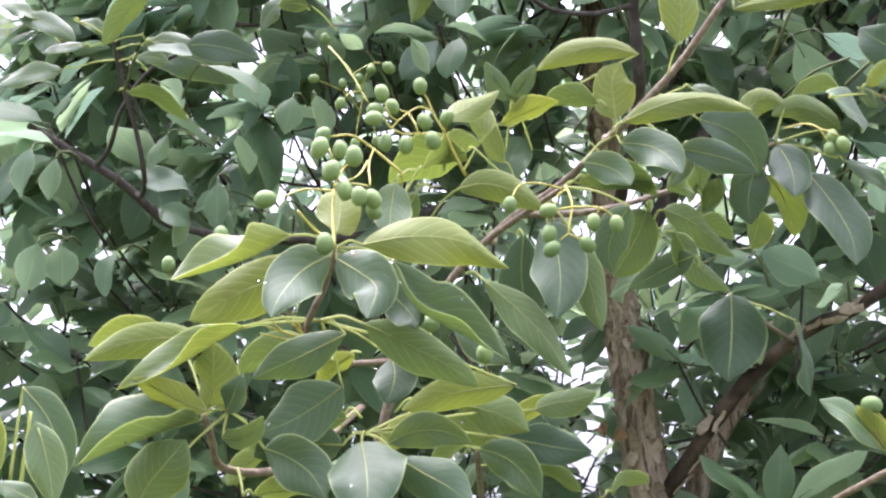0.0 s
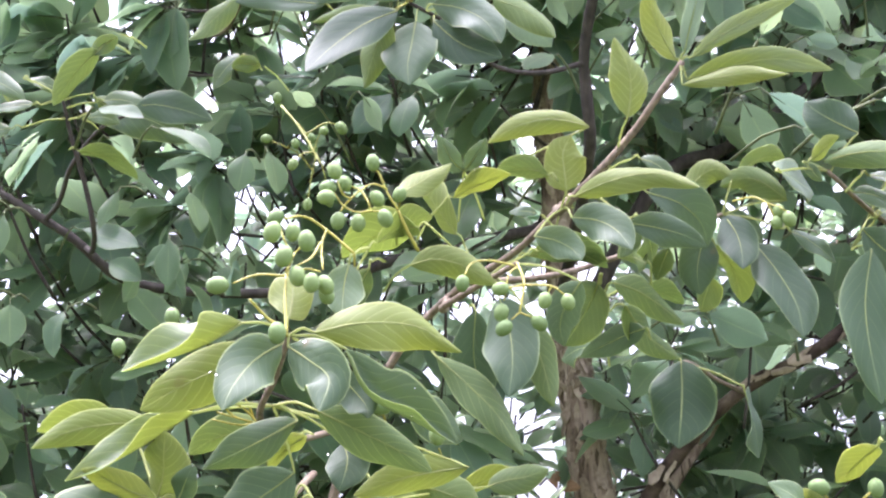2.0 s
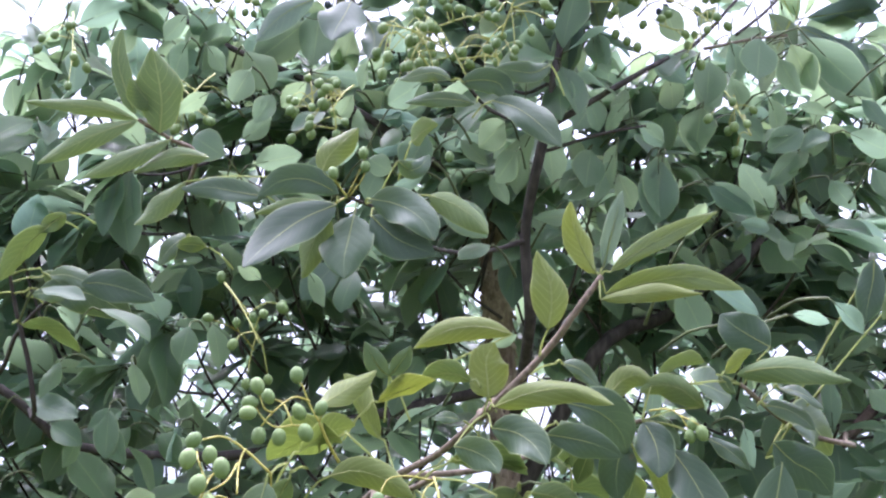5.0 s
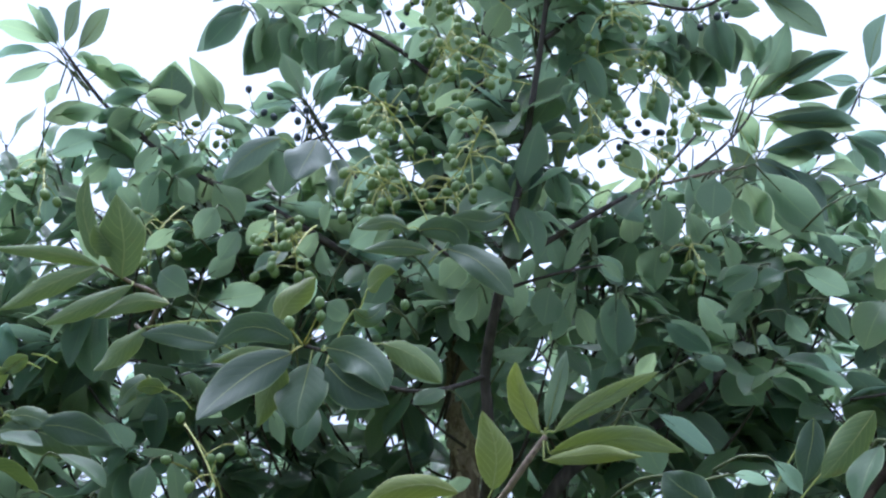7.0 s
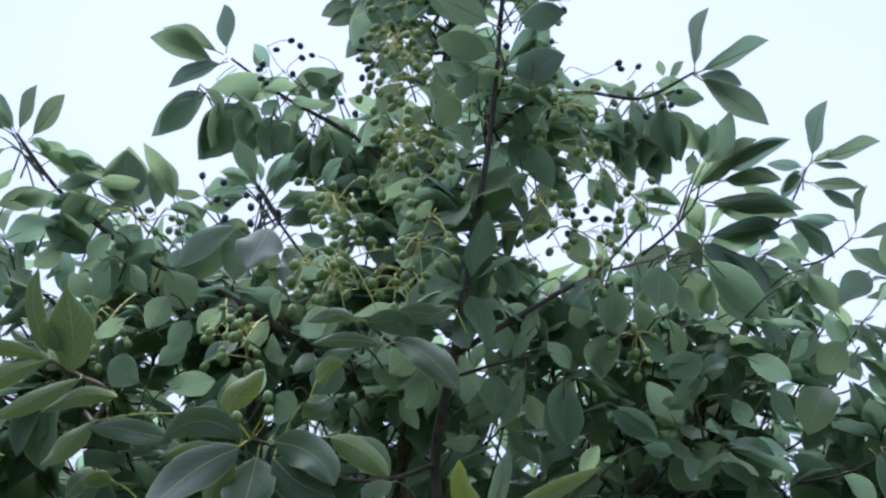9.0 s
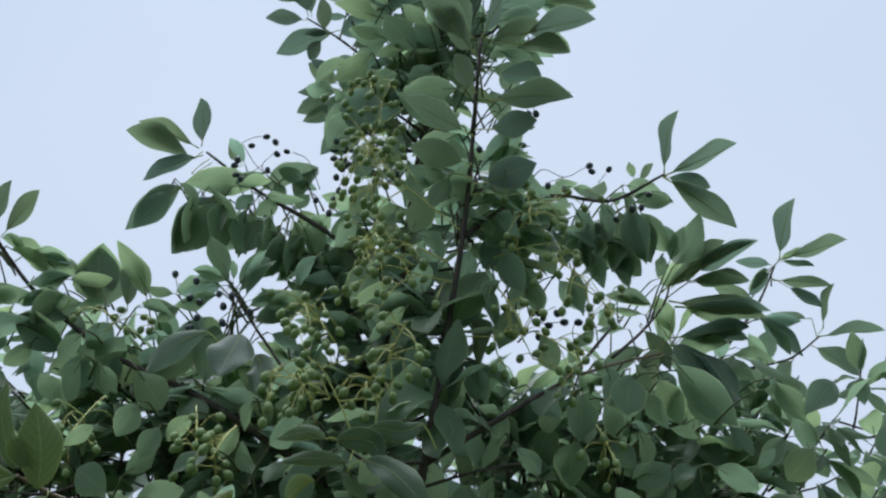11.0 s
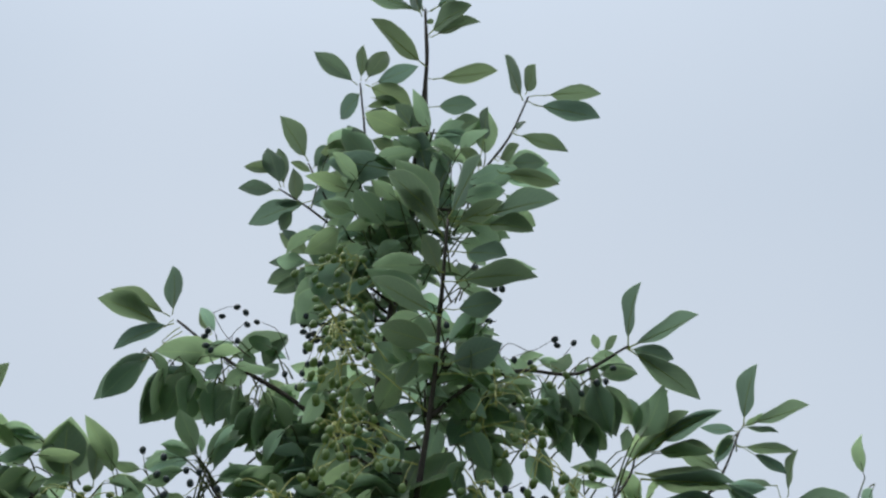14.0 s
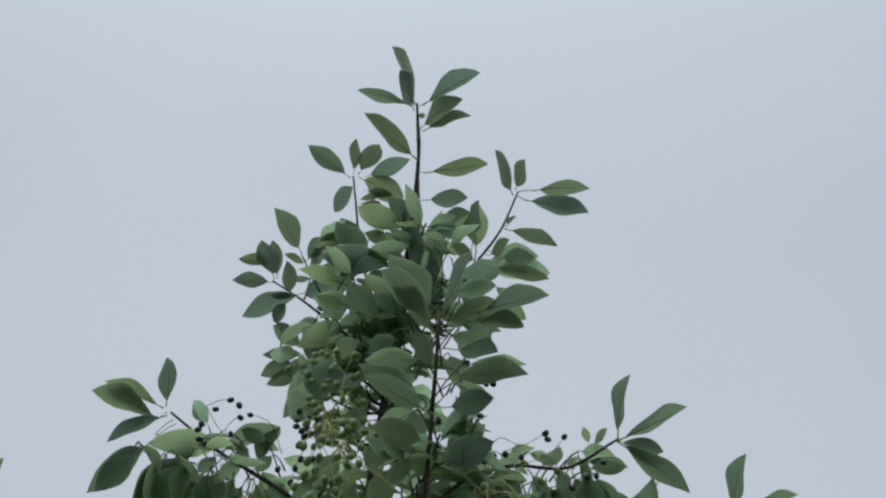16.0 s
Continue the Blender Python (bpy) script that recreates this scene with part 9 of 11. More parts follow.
fruit(stalk, (-0.018, 0.930, 1.927), (-0.10, 0.00, 1.00), 0.0149)
stalk = own(stalks(None, [(0.0012, [(0.099, 0.930, 1.849), (0.101, 0.920, 1.840), (0.102, 0.910, 1.827), (0.097, 0.900, 1.803)]), (0.0009, [(0.097, 0.930, 1.847), (0.077, 0.920, 1.849), (0.061, 0.910, 1.845), (0.054, 0.900, 1.832)]), (0.0009, [(0.102, 0.910, 1.827), (0.091, 0.900, 1.823), (0.086, 0.900, 1.822)]), (0.0009, [(0.102, 0.910, 1.827), (0.122, 0.900, 1.824), (0.134, 0.900, 1.816)]), (0.0008, [(0.123, 0.900, 1.824), (0.120, 0.900, 1.819)]), (0.0008, [(0.097, 0.900, 1.803), (0.090, 0.900, 1.797)]), (0.0008, [(0.097, 0.900, 1.803), (0.107, 0.900, 1.799)]), (0.0008, [(0.098, 0.920, 1.844), (0.090, 0.910, 1.835), (0.085, 0.900, 1.812)])]))
fruit(stalk, (0.053, 0.900, 1.833), (-0.10, 0.00, -1.00), 0.0140)
fruit(stalk, (0.089, 0.900, 1.823), (-0.98, 0.00, -0.20), 0.0140)
fruit(stalk, (0.084, 0.900, 1.810), (-0.20, 0.00, -0.98), 0.0149)
fruit(stalk, (0.090, 0.895, 1.794), (-0.80, 0.00, -0.60), 0.0149)
fruit(stalk, (0.119, 0.900, 1.819), (-0.29, 0.00, -0.96), 0.0140)
fruit(stalk, (0.134, 0.900, 1.818), (0.20, 0.00, -0.98), 0.0140)
fruit(stalk, (0.107, 0.900, 1.800), (0.71, 0.00, -0.71), 0.0149)
stalk = own(stalks(None, [(0.0010, [(0.307, 1.020, 1.927), (0.319, 1.000, 1.925), (0.328, 0.990, 1.917), (0.333, 0.985, 1.904)]), (0.0008, [(0.328, 0.990, 1.917), (0.337, 0.980, 1.910), (0.344, 0.980, 1.905)])]))
fruit(stalk, (0.334, 0.985, 1.904), (0.10, 0.00, -1.00), 0.0130)
fruit(stalk, (0.342, 0.980, 1.907), (0.29, 0.00, -0.96), 0.0149)
fruit(stalk, (0.337, 0.985, 1.915), (0.00, 0.00, -1.00), 0.0130)
stalk = own(stalks(None, [(0.0010, [(0.012, 0.950, 1.682), (-0.002, 0.900, 1.704), (-0.009, 0.870, 1.721)]), (0.0008, [(0.039, 0.950, 1.691), (0.032, 0.880, 1.697)])]))
fruit(stalk, (-0.002, 0.860, 1.728), (-0.98, 0.00, -0.20), 0.0167)
fruit(stalk, (0.030, 0.870, 1.714), (0.10, 0.00, -1.00), 0.0158)
stalk = own(stalks(None, [(0.0010, [(-0.168, 0.900, 1.778), (-0.165, 0.870, 1.785)]), (0.0008, [(-0.211, 0.900, 1.769), (-0.204, 0.870, 1.770)])]))
fruit(stalk, (-0.165, 0.860, 1.800), (0.00, 0.00, -1.00), 0.0140)
fruit(stalk, (-0.203, 0.860, 1.777), (0.00, 0.00, -1.00), 0.0130)
stalk = own(stalks(None, [(0.0009, [(0.013, 1.180, 2.195), (0.004, 1.170, 2.204), (-0.002, 1.160, 2.210)]), (0.0009, [(0.014, 1.180, 2.197), (0.025, 1.170, 2.218), (0.032, 1.160, 2.234)]), (0.0009, [(0.016, 1.180, 2.195), (0.029, 1.170, 2.211), (0.033, 1.160, 2.219)]), (0.0009, [(0.011, 1.180, 2.194), (0.001, 1.160, 2.179)])]))
fruit(stalk, (-0.000, 1.160, 2.208), (-0.29, 0.00, 0.96), 0.0149)
fruit(stalk, (0.030, 1.160, 2.233), (0.10, 0.00, 1.00), 0.0149)
fruit(stalk, (0.033, 1.160, 2.231), (0.00, 0.00, -1.00), 0.0140)
fruit(stalk, (0.130, 1.200, 2.263), (0.00, 0.00, -1.00), 0.0140)
stalk = own(stalks(None, [(0.0009, [(0.321, 0.840, 1.633), (0.310, 0.830, 1.649), (0.296, 0.820, 1.662)]), (0.0009, [(0.321, 0.840, 1.641), (0.331, 0.830, 1.658), (0.338, 0.830, 1.662)])]))
fruit(stalk, (0.302, 0.820, 1.663), (-0.98, 0.00, 0.20), 0.0149)
fruit(stalk, (0.339, 0.830, 1.671), (0.00, 0.00, -1.00), 0.0140)
stalk = own(stalks(None, [(0.0008, [(-0.101, 1.400, 2.069), (-0.120, 1.380, 2.088), (-0.150, 1.360, 2.097)]), (0.0008, [(-0.120, 1.380, 2.088), (-0.121, 1.370, 2.094)]), (0.0008, [(-0.101, 1.400, 2.091), (-0.102, 1.380, 2.100)])]))
fruit(stalk, (-0.149, 1.360, 2.099), (-1.00, 0.00, 0.00), 0.0140)
fruit(stalk, (-0.122, 1.370, 2.103), (0.00, 0.00, -1.00), 0.0130)
fruit(stalk, (-0.103, 1.380, 2.113), (0.00, 0.00, -1.00), 0.0140)
fruit(stalk, (-0.146, 1.380, 2.166), (0.00, 0.00, -1.00), 0.0149)
fruit(stalk, (-0.068, 1.400, 2.136), (0.00, 0.00, -1.00), 0.0130)
stalk = own(stalks(None, [(0.0009, [(0.045, 1.860, 3.130), (-0.011, 1.860, 3.179), (-0.043, 1.860, 3.233)]), (0.0009, [(0.045, 1.860, 3.130), (0.017, 1.860, 3.151), (0.001, 1.860, 3.180), (0.024, 1.860, 3.213)]), (0.0009, [(0.001, 1.860, 3.180), (-0.026, 1.860, 3.157), (-0.046, 1.860, 3.157)]), (0.0009, [(-0.043, 1.860, 3.233), (-0.019, 1.860, 3.248), (-0.003, 1.860, 3.252)]), (0.0009, [(-0.026, 1.860, 3.157), (-0.036, 1.860, 3.147)])], "", DARK_STALK))
fruit(stalk, (-0.047, 1.860, 3.178), (-0.95, 0.00, -0.31), 0.0161, DARK_FRUIT_MESH)
fruit(stalk, (-0.042, 1.860, 3.154), (-1.00, 0.00, -0.08), 0.0160, DARK_FRUIT_MESH)
fruit(stalk, (-0.036, 1.860, 3.150), (-0.44, 0.00, -0.90), 0.0147, DARK_FRUIT_MESH)
fruit(stalk, (-0.031, 1.860, 3.226), (1.00, 0.00, 0.08), 0.0149, DARK_FRUIT_MESH)
fruit(stalk, (-0.002, 1.860, 3.249), (0.95, 0.00, 0.32), 0.0159, DARK_FRUIT_MESH)
fruit(stalk, (0.021, 1.860, 3.247), (0.44, 0.00, -0.90), 0.0166, DARK_FRUIT_MESH)
fruit(stalk, (0.024, 1.860, 3.216), (0.69, 0.00, -0.72), 0.0159, DARK_FRUIT_MESH)
fruit(stalk, (0.012, 1.860, 3.177), (0.07, 0.00, -1.00), 0.0153, DARK_FRUIT_MESH)
fruit(stalk, (-0.050, 1.860, 3.181), (0.08, 0.00, 1.00), 0.0167, DARK_FRUIT_MESH)
stalk = own(stalks(None, [(0.0009, [(0.121, 1.860, 3.131), (0.095, 1.860, 3.198), (0.060, 1.860, 3.218)])], "", DARK_STALK))
fruit(stalk, (0.056, 1.860, 3.216), (-0.96, 0.00, 0.26), 0.0143, DARK_FRUIT_MESH)
stalk = own(stalks(None, [(0.0009, [(0.204, 1.720, 3.097), (0.174, 1.720, 3.117), (0.156, 1.720, 3.055)]), (0.0009, [(0.174, 1.720, 3.117), (0.191, 1.720, 3.162)]), (0.0009, [(0.156, 1.720, 3.055), (0.141, 1.720, 3.022)]), (0.0009, [(0.172, 1.720, 3.101), (0.152, 1.720, 3.113)])], "", DARK_STALK))
fruit(stalk, (0.175, 1.720, 3.132), (-0.03, 0.00, 1.00), 0.0144, DARK_FRUIT_MESH)
fruit(stalk, (0.176, 1.720, 3.124), (1.00, -0.00, 0.08), 0.0162, DARK_FRUIT_MESH)
fruit(stalk, (0.150, 1.720, 3.116), (-1.00, 0.00, -0.08), 0.0153, DARK_FRUIT_MESH)
fruit(stalk, (0.165, 1.720, 3.120), (-0.28, 0.00, -0.96), 0.0144, DARK_FRUIT_MESH)
fruit(stalk, (0.176, 1.720, 3.108), (0.68, 0.00, -0.73), 0.0156, DARK_FRUIT_MESH)
fruit(stalk, (0.161, 1.720, 3.102), (-0.28, 0.00, -0.96), 0.0167, DARK_FRUIT_MESH)
fruit(stalk, (0.148, 1.720, 3.081), (0.04, 0.00, -1.00), 0.0155, DARK_FRUIT_MESH)
fruit(stalk, (0.154, 1.720, 3.051), (0.04, 0.00, -1.00), 0.0151, DARK_FRUIT_MESH)
fruit(stalk, (0.144, 1.720, 3.030), (0.04, 0.00, -1.00), 0.0145, DARK_FRUIT_MESH)
fruit(stalk, (0.113, 1.720, 3.026), (-0.20, 0.00, -0.98), 0.0144, DARK_FRUIT_MESH)
fruit(stalk, (0.176, 1.720, 3.053), (0.20, -0.00, -0.98), 0.0165, DARK_FRUIT_MESH)
fruit(stalk, (0.137, 1.720, 3.000), (0.04, 0.00, -1.00), 0.0155, DARK_FRUIT_MESH)
stalk = own(stalks(None, [(0.0009, [(0.462, 1.660, 2.985), (0.502, 1.660, 3.032), (0.537, 1.660, 3.083), (0.581, 1.660, 3.069), (0.624, 1.660, 3.095)]), (0.0009, [(0.537, 1.660, 3.083), (0.518, 1.660, 3.065)]), (0.0009, [(0.581, 1.660, 3.069), (0.547, 1.660, 3.054)])], "", DARK_STALK))
fruit(stalk, (0.626, 1.660, 3.094), (0.75, 0.00, 0.67), 0.0166, DARK_FRUIT_MESH)
fruit(stalk, (0.629, 1.660, 3.088), (0.96, -0.00, -0.27), 0.0144, DARK_FRUIT_MESH)
fruit(stalk, (0.505, 1.660, 3.058), (-0.92, -0.00, -0.39), 0.0149, DARK_FRUIT_MESH)
fruit(stalk, (0.516, 1.660, 3.064), (-0.05, -0.00, -1.00), 0.0144, DARK_FRUIT_MESH)
fruit(stalk, (0.547, 1.660, 3.055), (0.12, 0.00, -0.99), 0.0152, DARK_FRUIT_MESH)
fruit(stalk, (0.578, 1.660, 3.049), (0.20, 0.00, -0.98), 0.0144, DARK_FRUIT_MESH)
fruit(stalk, (0.486, 1.660, 3.039), (-0.04, -0.00, -1.00), 0.0149, DARK_FRUIT_MESH)
fruit(stalk, (0.525, 1.660, 3.049), (-0.05, 0.00, -1.00), 0.0153, DARK_FRUIT_MESH)
stalk = own(stalks(None, [(0.0009, [(0.647, 1.660, 3.062), (0.664, 1.660, 3.085)])], "", DARK_STALK))
fruit(stalk, (0.666, 1.660, 3.088), (0.57, 0.00, 0.82), 0.0150, DARK_FRUIT_MESH)
stalk = own(stalks(None, [(0.0009, [(0.660, 1.660, 3.005), (0.672, 1.660, 2.988)])], "", DARK_STALK))
fruit(stalk, (0.672, 1.660, 2.988), (0.52, -0.00, -0.85), 0.0144, DARK_FRUIT_MESH)
stalk = own(stalks(None, [(0.0009, [(0.711, 1.660, 3.015), (0.729, 1.660, 3.036)])], "", DARK_STALK))
fruit(stalk, (0.738, 1.660, 3.042), (1.00, 0.00, 0.07), 0.0144, DARK_FRUIT_MESH)
fruit(stalk, (0.710, 1.660, 3.016), (-0.09, -0.00, -1.00), 0.0167, DARK_FRUIT_MESH)
fruit(stalk, (0.728, 1.660, 3.019), (-0.10, -0.00, -1.00), 0.0147, DARK_FRUIT_MESH)
stalk = own(stalks(None, [(0.0009, [(0.456, 1.600, 3.130), (0.484, 1.600, 3.152), (0.498, 1.600, 3.144)]), (0.0009, [(0.484, 1.600, 3.152), (0.470, 1.600, 3.144)])], "", DARK_STALK))
fruit(stalk, (0.490, 1.600, 3.155), (0.65, 0.00, -0.76), 0.0155, DARK_FRUIT_MESH)
fruit(stalk, (0.501, 1.600, 3.146), (0.53, 0.00, -0.85), 0.0153, DARK_FRUIT_MESH)
fruit(stalk, (0.469, 1.600, 3.146), (-0.20, 0.00, -0.98), 0.0156, DARK_FRUIT_MESH)
fruit(stalk, (0.458, 1.600, 3.148), (-0.40, 0.00, -0.92), 0.0145, DARK_FRUIT_MESH)
stalk = own(stalks(None, [(0.0009, [(0.492, 1.660, 2.816), (0.501, 1.660, 2.766), (0.526, 1.660, 2.756)]), (0.0009, [(0.501, 1.660, 2.766), (0.548, 1.660, 2.791)]), (0.0009, [(0.526, 1.660, 2.756), (0.562, 1.660, 2.761)])], "", DARK_STALK))
fruit(stalk, (0.547, 1.660, 2.784), (0.38, 0.00, -0.92), 0.0150, DARK_FRUIT_MESH)
fruit(stalk, (0.526, 1.660, 2.774), (-0.23, -0.00, -0.97), 0.0145, DARK_FRUIT_MESH)
fruit(stalk, (0.526, 1.660, 2.754), (0.99, 0.00, -0.16), 0.0156, DARK_FRUIT_MESH)
fruit(stalk, (0.554, 1.660, 2.760), (1.00, 0.00, 0.05), 0.0165, DARK_FRUIT_MESH)
fruit(stalk, (0.516, 1.660, 2.769), (0.05, 0.00, 1.00), 0.0157, DARK_FRUIT_MESH)
stalk = own(stalks(None, [(0.0009, [(0.583, 1.660, 2.688), (0.576, 1.660, 2.742), (0.589, 1.660, 2.770)])], "", DARK_STALK))
fruit(stalk, (0.580, 1.660, 2.761), (1.00, 0.00, 0.05), 0.0164, DARK_FRUIT_MESH)
stalk = own(stalks(None, [(0.0009, [(0.525, 1.660, 2.739), (0.534, 1.660, 2.723)])], "", DARK_STALK))
fruit(stalk, (0.523, 1.660, 2.744), (0.48, 0.00, -0.88), 0.0148, DARK_FRUIT_MESH)
fruit(stalk, (0.514, 1.660, 2.736), (-0.05, -0.00, -1.00), 0.0143, DARK_FRUIT_MESH)
fruit(stalk, (0.530, 1.660, 2.726), (0.80, 0.00, -0.60), 0.0156, DARK_FRUIT_MESH)
stalk = own(stalks(None, [(0.0009, [(-0.115, 1.740, 2.797), (-0.126, 1.740, 2.825), (-0.132, 1.740, 2.847)]), (0.0009, [(-0.115, 1.740, 2.797), (-0.097, 1.740, 2.812)])], "", DARK_STALK))
fruit(stalk, (-0.133, 1.740, 2.848), (-0.11, -0.00, 0.99), 0.0155, DARK_FRUIT_MESH)
fruit(stalk, (-0.101, 1.740, 2.817), (-0.31, 0.00, -0.95), 0.0157, DARK_FRUIT_MESH)
fruit(stalk, (-0.090, 1.740, 2.808), (0.55, 0.00, -0.84), 0.0152, DARK_FRUIT_MESH)
fruit(stalk, (-0.096, 1.740, 2.852), (0.10, -0.00, -1.00), 0.0158, DARK_FRUIT_MESH)
stalk = own(stalks(None, [(0.0009, [(-0.041, 1.740, 2.746), (-0.064, 1.740, 2.734), (-0.090, 1.740, 2.743)])], "", DARK_STALK))
fruit(stalk, (-0.091, 1.740, 2.753), (-0.93, 0.00, -0.37), 0.0161, DARK_FRUIT_MESH)
fruit(stalk, (-0.045, 1.740, 2.771), (0.34, 0.00, -0.94), 0.0165, DARK_FRUIT_MESH)
fruit(stalk, (-0.085, 1.740, 2.778), (-0.32, -0.00, -0.95), 0.0150, DARK_FRUIT_MESH)
stalk = own(stalks(None, [(0.0009, [(-0.026, 1.740, 2.802), (-0.029, 1.740, 2.816)])], "", DARK_STALK))
fruit(stalk, (-0.030, 1.740, 2.826), (0.08, -0.00, -1.00), 0.0154, DARK_FRUIT_MESH)
fruit(stalk, (-0.044, 1.740, 2.804), (0.09, 0.00, -1.00), 0.0163, DARK_FRUIT_MESH)
fruit(stalk, (0.002, 1.740, 2.794), (0.47, -0.00, -0.88), 0.0148, DARK_FRUIT_MESH)
fruit(stalk, (-0.052, 1.740, 2.813), (-0.09, 0.00, 1.00), 0.0145, DARK_FRUIT_MESH)
stalk = own(stalks(None, [(0.0012, [(0.327, 1.440, 2.712), (0.277, 1.440, 2.722), (0.223, 1.440, 2.735), (0.188, 1.440, 2.708)]), (0.0012, [(0.277, 1.440, 2.722), (0.241, 1.440, 2.702), (0.215, 1.440, 2.661)]), (0.0008, [(0.216, 1.440, 2.730), (0.210, 1.444, 2.728), (0.208, 1.447, 2.730)]), (0.0008, [(0.241, 1.440, 2.702), (0.234, 1.449, 2.714), (0.233, 1.458, 2.724)]), (0.0008, [(0.188, 1.440, 2.708), (0.174, 1.447, 2.704), (0.167, 1.454, 2.698)]), (0.0008, [(0.188, 1.440, 2.708), (0.180, 1.426, 2.696), (0.176, 1.412, 2.687)]), (0.0008, [(0.188, 1.440, 2.708), (0.179, 1.453, 2.695), (0.177, 1.467, 2.688)]), (0.0008, [(0.215, 1.440, 2.661), (0.201, 1.452, 2.672), (0.193, 1.464, 2.676)]), (0.0008, [(0.215, 1.440, 2.661), (0.205, 1.439, 2.657), (0.201, 1.438, 2.653)]), (0.0008, [(0.255, 1.440, 2.727), (0.258, 1.441, 2.720), (0.259, 1.443, 2.721)]), (0.0008, [(0.297, 1.440, 2.718), (0.287, 1.425, 2.712), (0.283, 1.411, 2.706)]), (0.0008, [(0.317, 1.440, 2.714), (0.306, 1.433, 2.689), (0.301, 1.427, 2.672)]), (0.0008, [(0.226, 1.440, 2.677), (0.218, 1.448, 2.689), (0.218, 1.456, 2.698)]), (0.0008, [(0.188, 1.440, 2.708), (0.165, 1.449, 2.700), (0.152, 1.458, 2.683)])], "", UPPER_STALK))
fruit(stalk, (0.208, 1.447, 2.730), (-0.25, 0.00, -0.97), 0.0161)
fruit(stalk, (0.233, 1.458, 2.724), (-0.72, 0.00, -0.69), 0.0166)
fruit(stalk, (0.167, 1.454, 2.698), (-0.26, 0.00, -0.97), 0.0165)
fruit(stalk, (0.176, 1.412, 2.687), (-0.23, 0.00, -0.97), 0.0154)
fruit(stalk, (0.177, 1.467, 2.688), (-0.08, 0.00, -1.00), 0.0159)
fruit(stalk, (0.193, 1.464, 2.676), (-0.51, 0.00, -0.86), 0.0145)
fruit(stalk, (0.201, 1.438, 2.653), (-0.31, 0.00, -0.95), 0.0149)
fruit(stalk, (0.259, 1.443, 2.721), (0.06, 0.00, -1.00), 0.0157)
fruit(stalk, (0.283, 1.411, 2.706), (-0.48, 0.00, -0.88), 0.0148)
fruit(stalk, (0.301, 1.427, 2.672), (-0.11, 0.00, -0.99), 0.0165)
fruit(stalk, (0.218, 1.456, 2.698), (-0.76, 0.00, -0.65), 0.0147)
fruit(stalk, (0.152, 1.458, 2.683), (-0.26, 0.00, -0.97), 0.0146)
stalk = own(stalks(None, [(0.0012, [(0.342, 1.440, 2.808), (0.295, 1.440, 2.850), (0.253, 1.440, 2.882), (0.201, 1.440, 2.886), (0.174, 1.440, 2.863)]), (0.0012, [(0.253, 1.440, 2.882), (0.212, 1.440, 2.844), (0.204, 1.440, 2.791)]), (0.0008, [(0.201, 1.440, 2.886), (0.212, 1.444, 2.892), (0.217, 1.447, 2.894)]), (0.0008, [(0.185, 1.440, 2.872), (0.174, 1.425, 2.868), (0.170, 1.410, 2.862)]), (0.0008, [(0.174, 1.440, 2.863), (0.161, 1.431, 2.865), (0.154, 1.423, 2.860)]), (0.0008, [(0.180, 1.440, 2.867), (0.173, 1.454, 2.873), (0.171, 1.469, 2.881)]), (0.0008, [(0.220, 1.440, 2.851), (0.211, 1.434, 2.855), (0.209, 1.427, 2.856)]), (0.0008, [(0.174, 1.440, 2.863), (0.164, 1.441, 2.843), (0.160, 1.442, 2.829)]), (0.0008, [(0.208, 1.440, 2.822), (0.196, 1.431, 2.825), (0.191, 1.422, 2.822)]), (0.0008, [(0.212, 1.440, 2.844), (0.214, 1.446, 2.836), (0.215, 1.451, 2.839)]), (0.0008, [(0.228, 1.440, 2.859), (0.240, 1.452, 2.854), (0.246, 1.464, 2.851)]), (0.0008, [(0.205, 1.440, 2.801), (0.233, 1.436, 2.805), (0.251, 1.432, 2.790)]), (0.0008, [(0.204, 1.440, 2.791), (0.198, 1.429, 2.778), (0.196, 1.419, 2.771)]), (0.0008, [(0.174, 1.440, 2.863), (0.150, 1.434, 2.857), (0.137, 1.428, 2.840)])], "", UPPER_STALK))
fruit(stalk, (0.217, 1.447, 2.894), (0.47, 0.00, -0.88), 0.0146)
fruit(stalk, (0.170, 1.410, 2.862), (-0.54, 0.00, -0.84), 0.0164)
fruit(stalk, (0.154, 1.423, 2.860), (-0.55, 0.00, -0.84), 0.0148)
fruit(stalk, (0.171, 1.469, 2.881), (-0.27, 0.00, -0.96), 0.0164)
fruit(stalk, (0.209, 1.427, 2.856), (-0.68, 0.00, -0.73), 0.0166)
fruit(stalk, (0.160, 1.442, 2.829), (-0.10, 0.00, -1.00), 0.0159)
fruit(stalk, (0.191, 1.422, 2.822), (-0.58, 0.00, -0.81), 0.0166)
fruit(stalk, (0.215, 1.451, 2.839), (0.01, 0.00, -1.00), 0.0167)
fruit(stalk, (0.246, 1.464, 2.851), (0.20, 0.00, -0.98), 0.0150)
fruit(stalk, (0.251, 1.432, 2.790), (0.46, 0.00, -0.89), 0.0147)
fruit(stalk, (0.196, 1.419, 2.771), (-0.13, 0.00, -0.99), 0.0144)
fruit(stalk, (0.137, 1.428, 2.840), (-0.35, 0.00, -0.94), 0.0158)
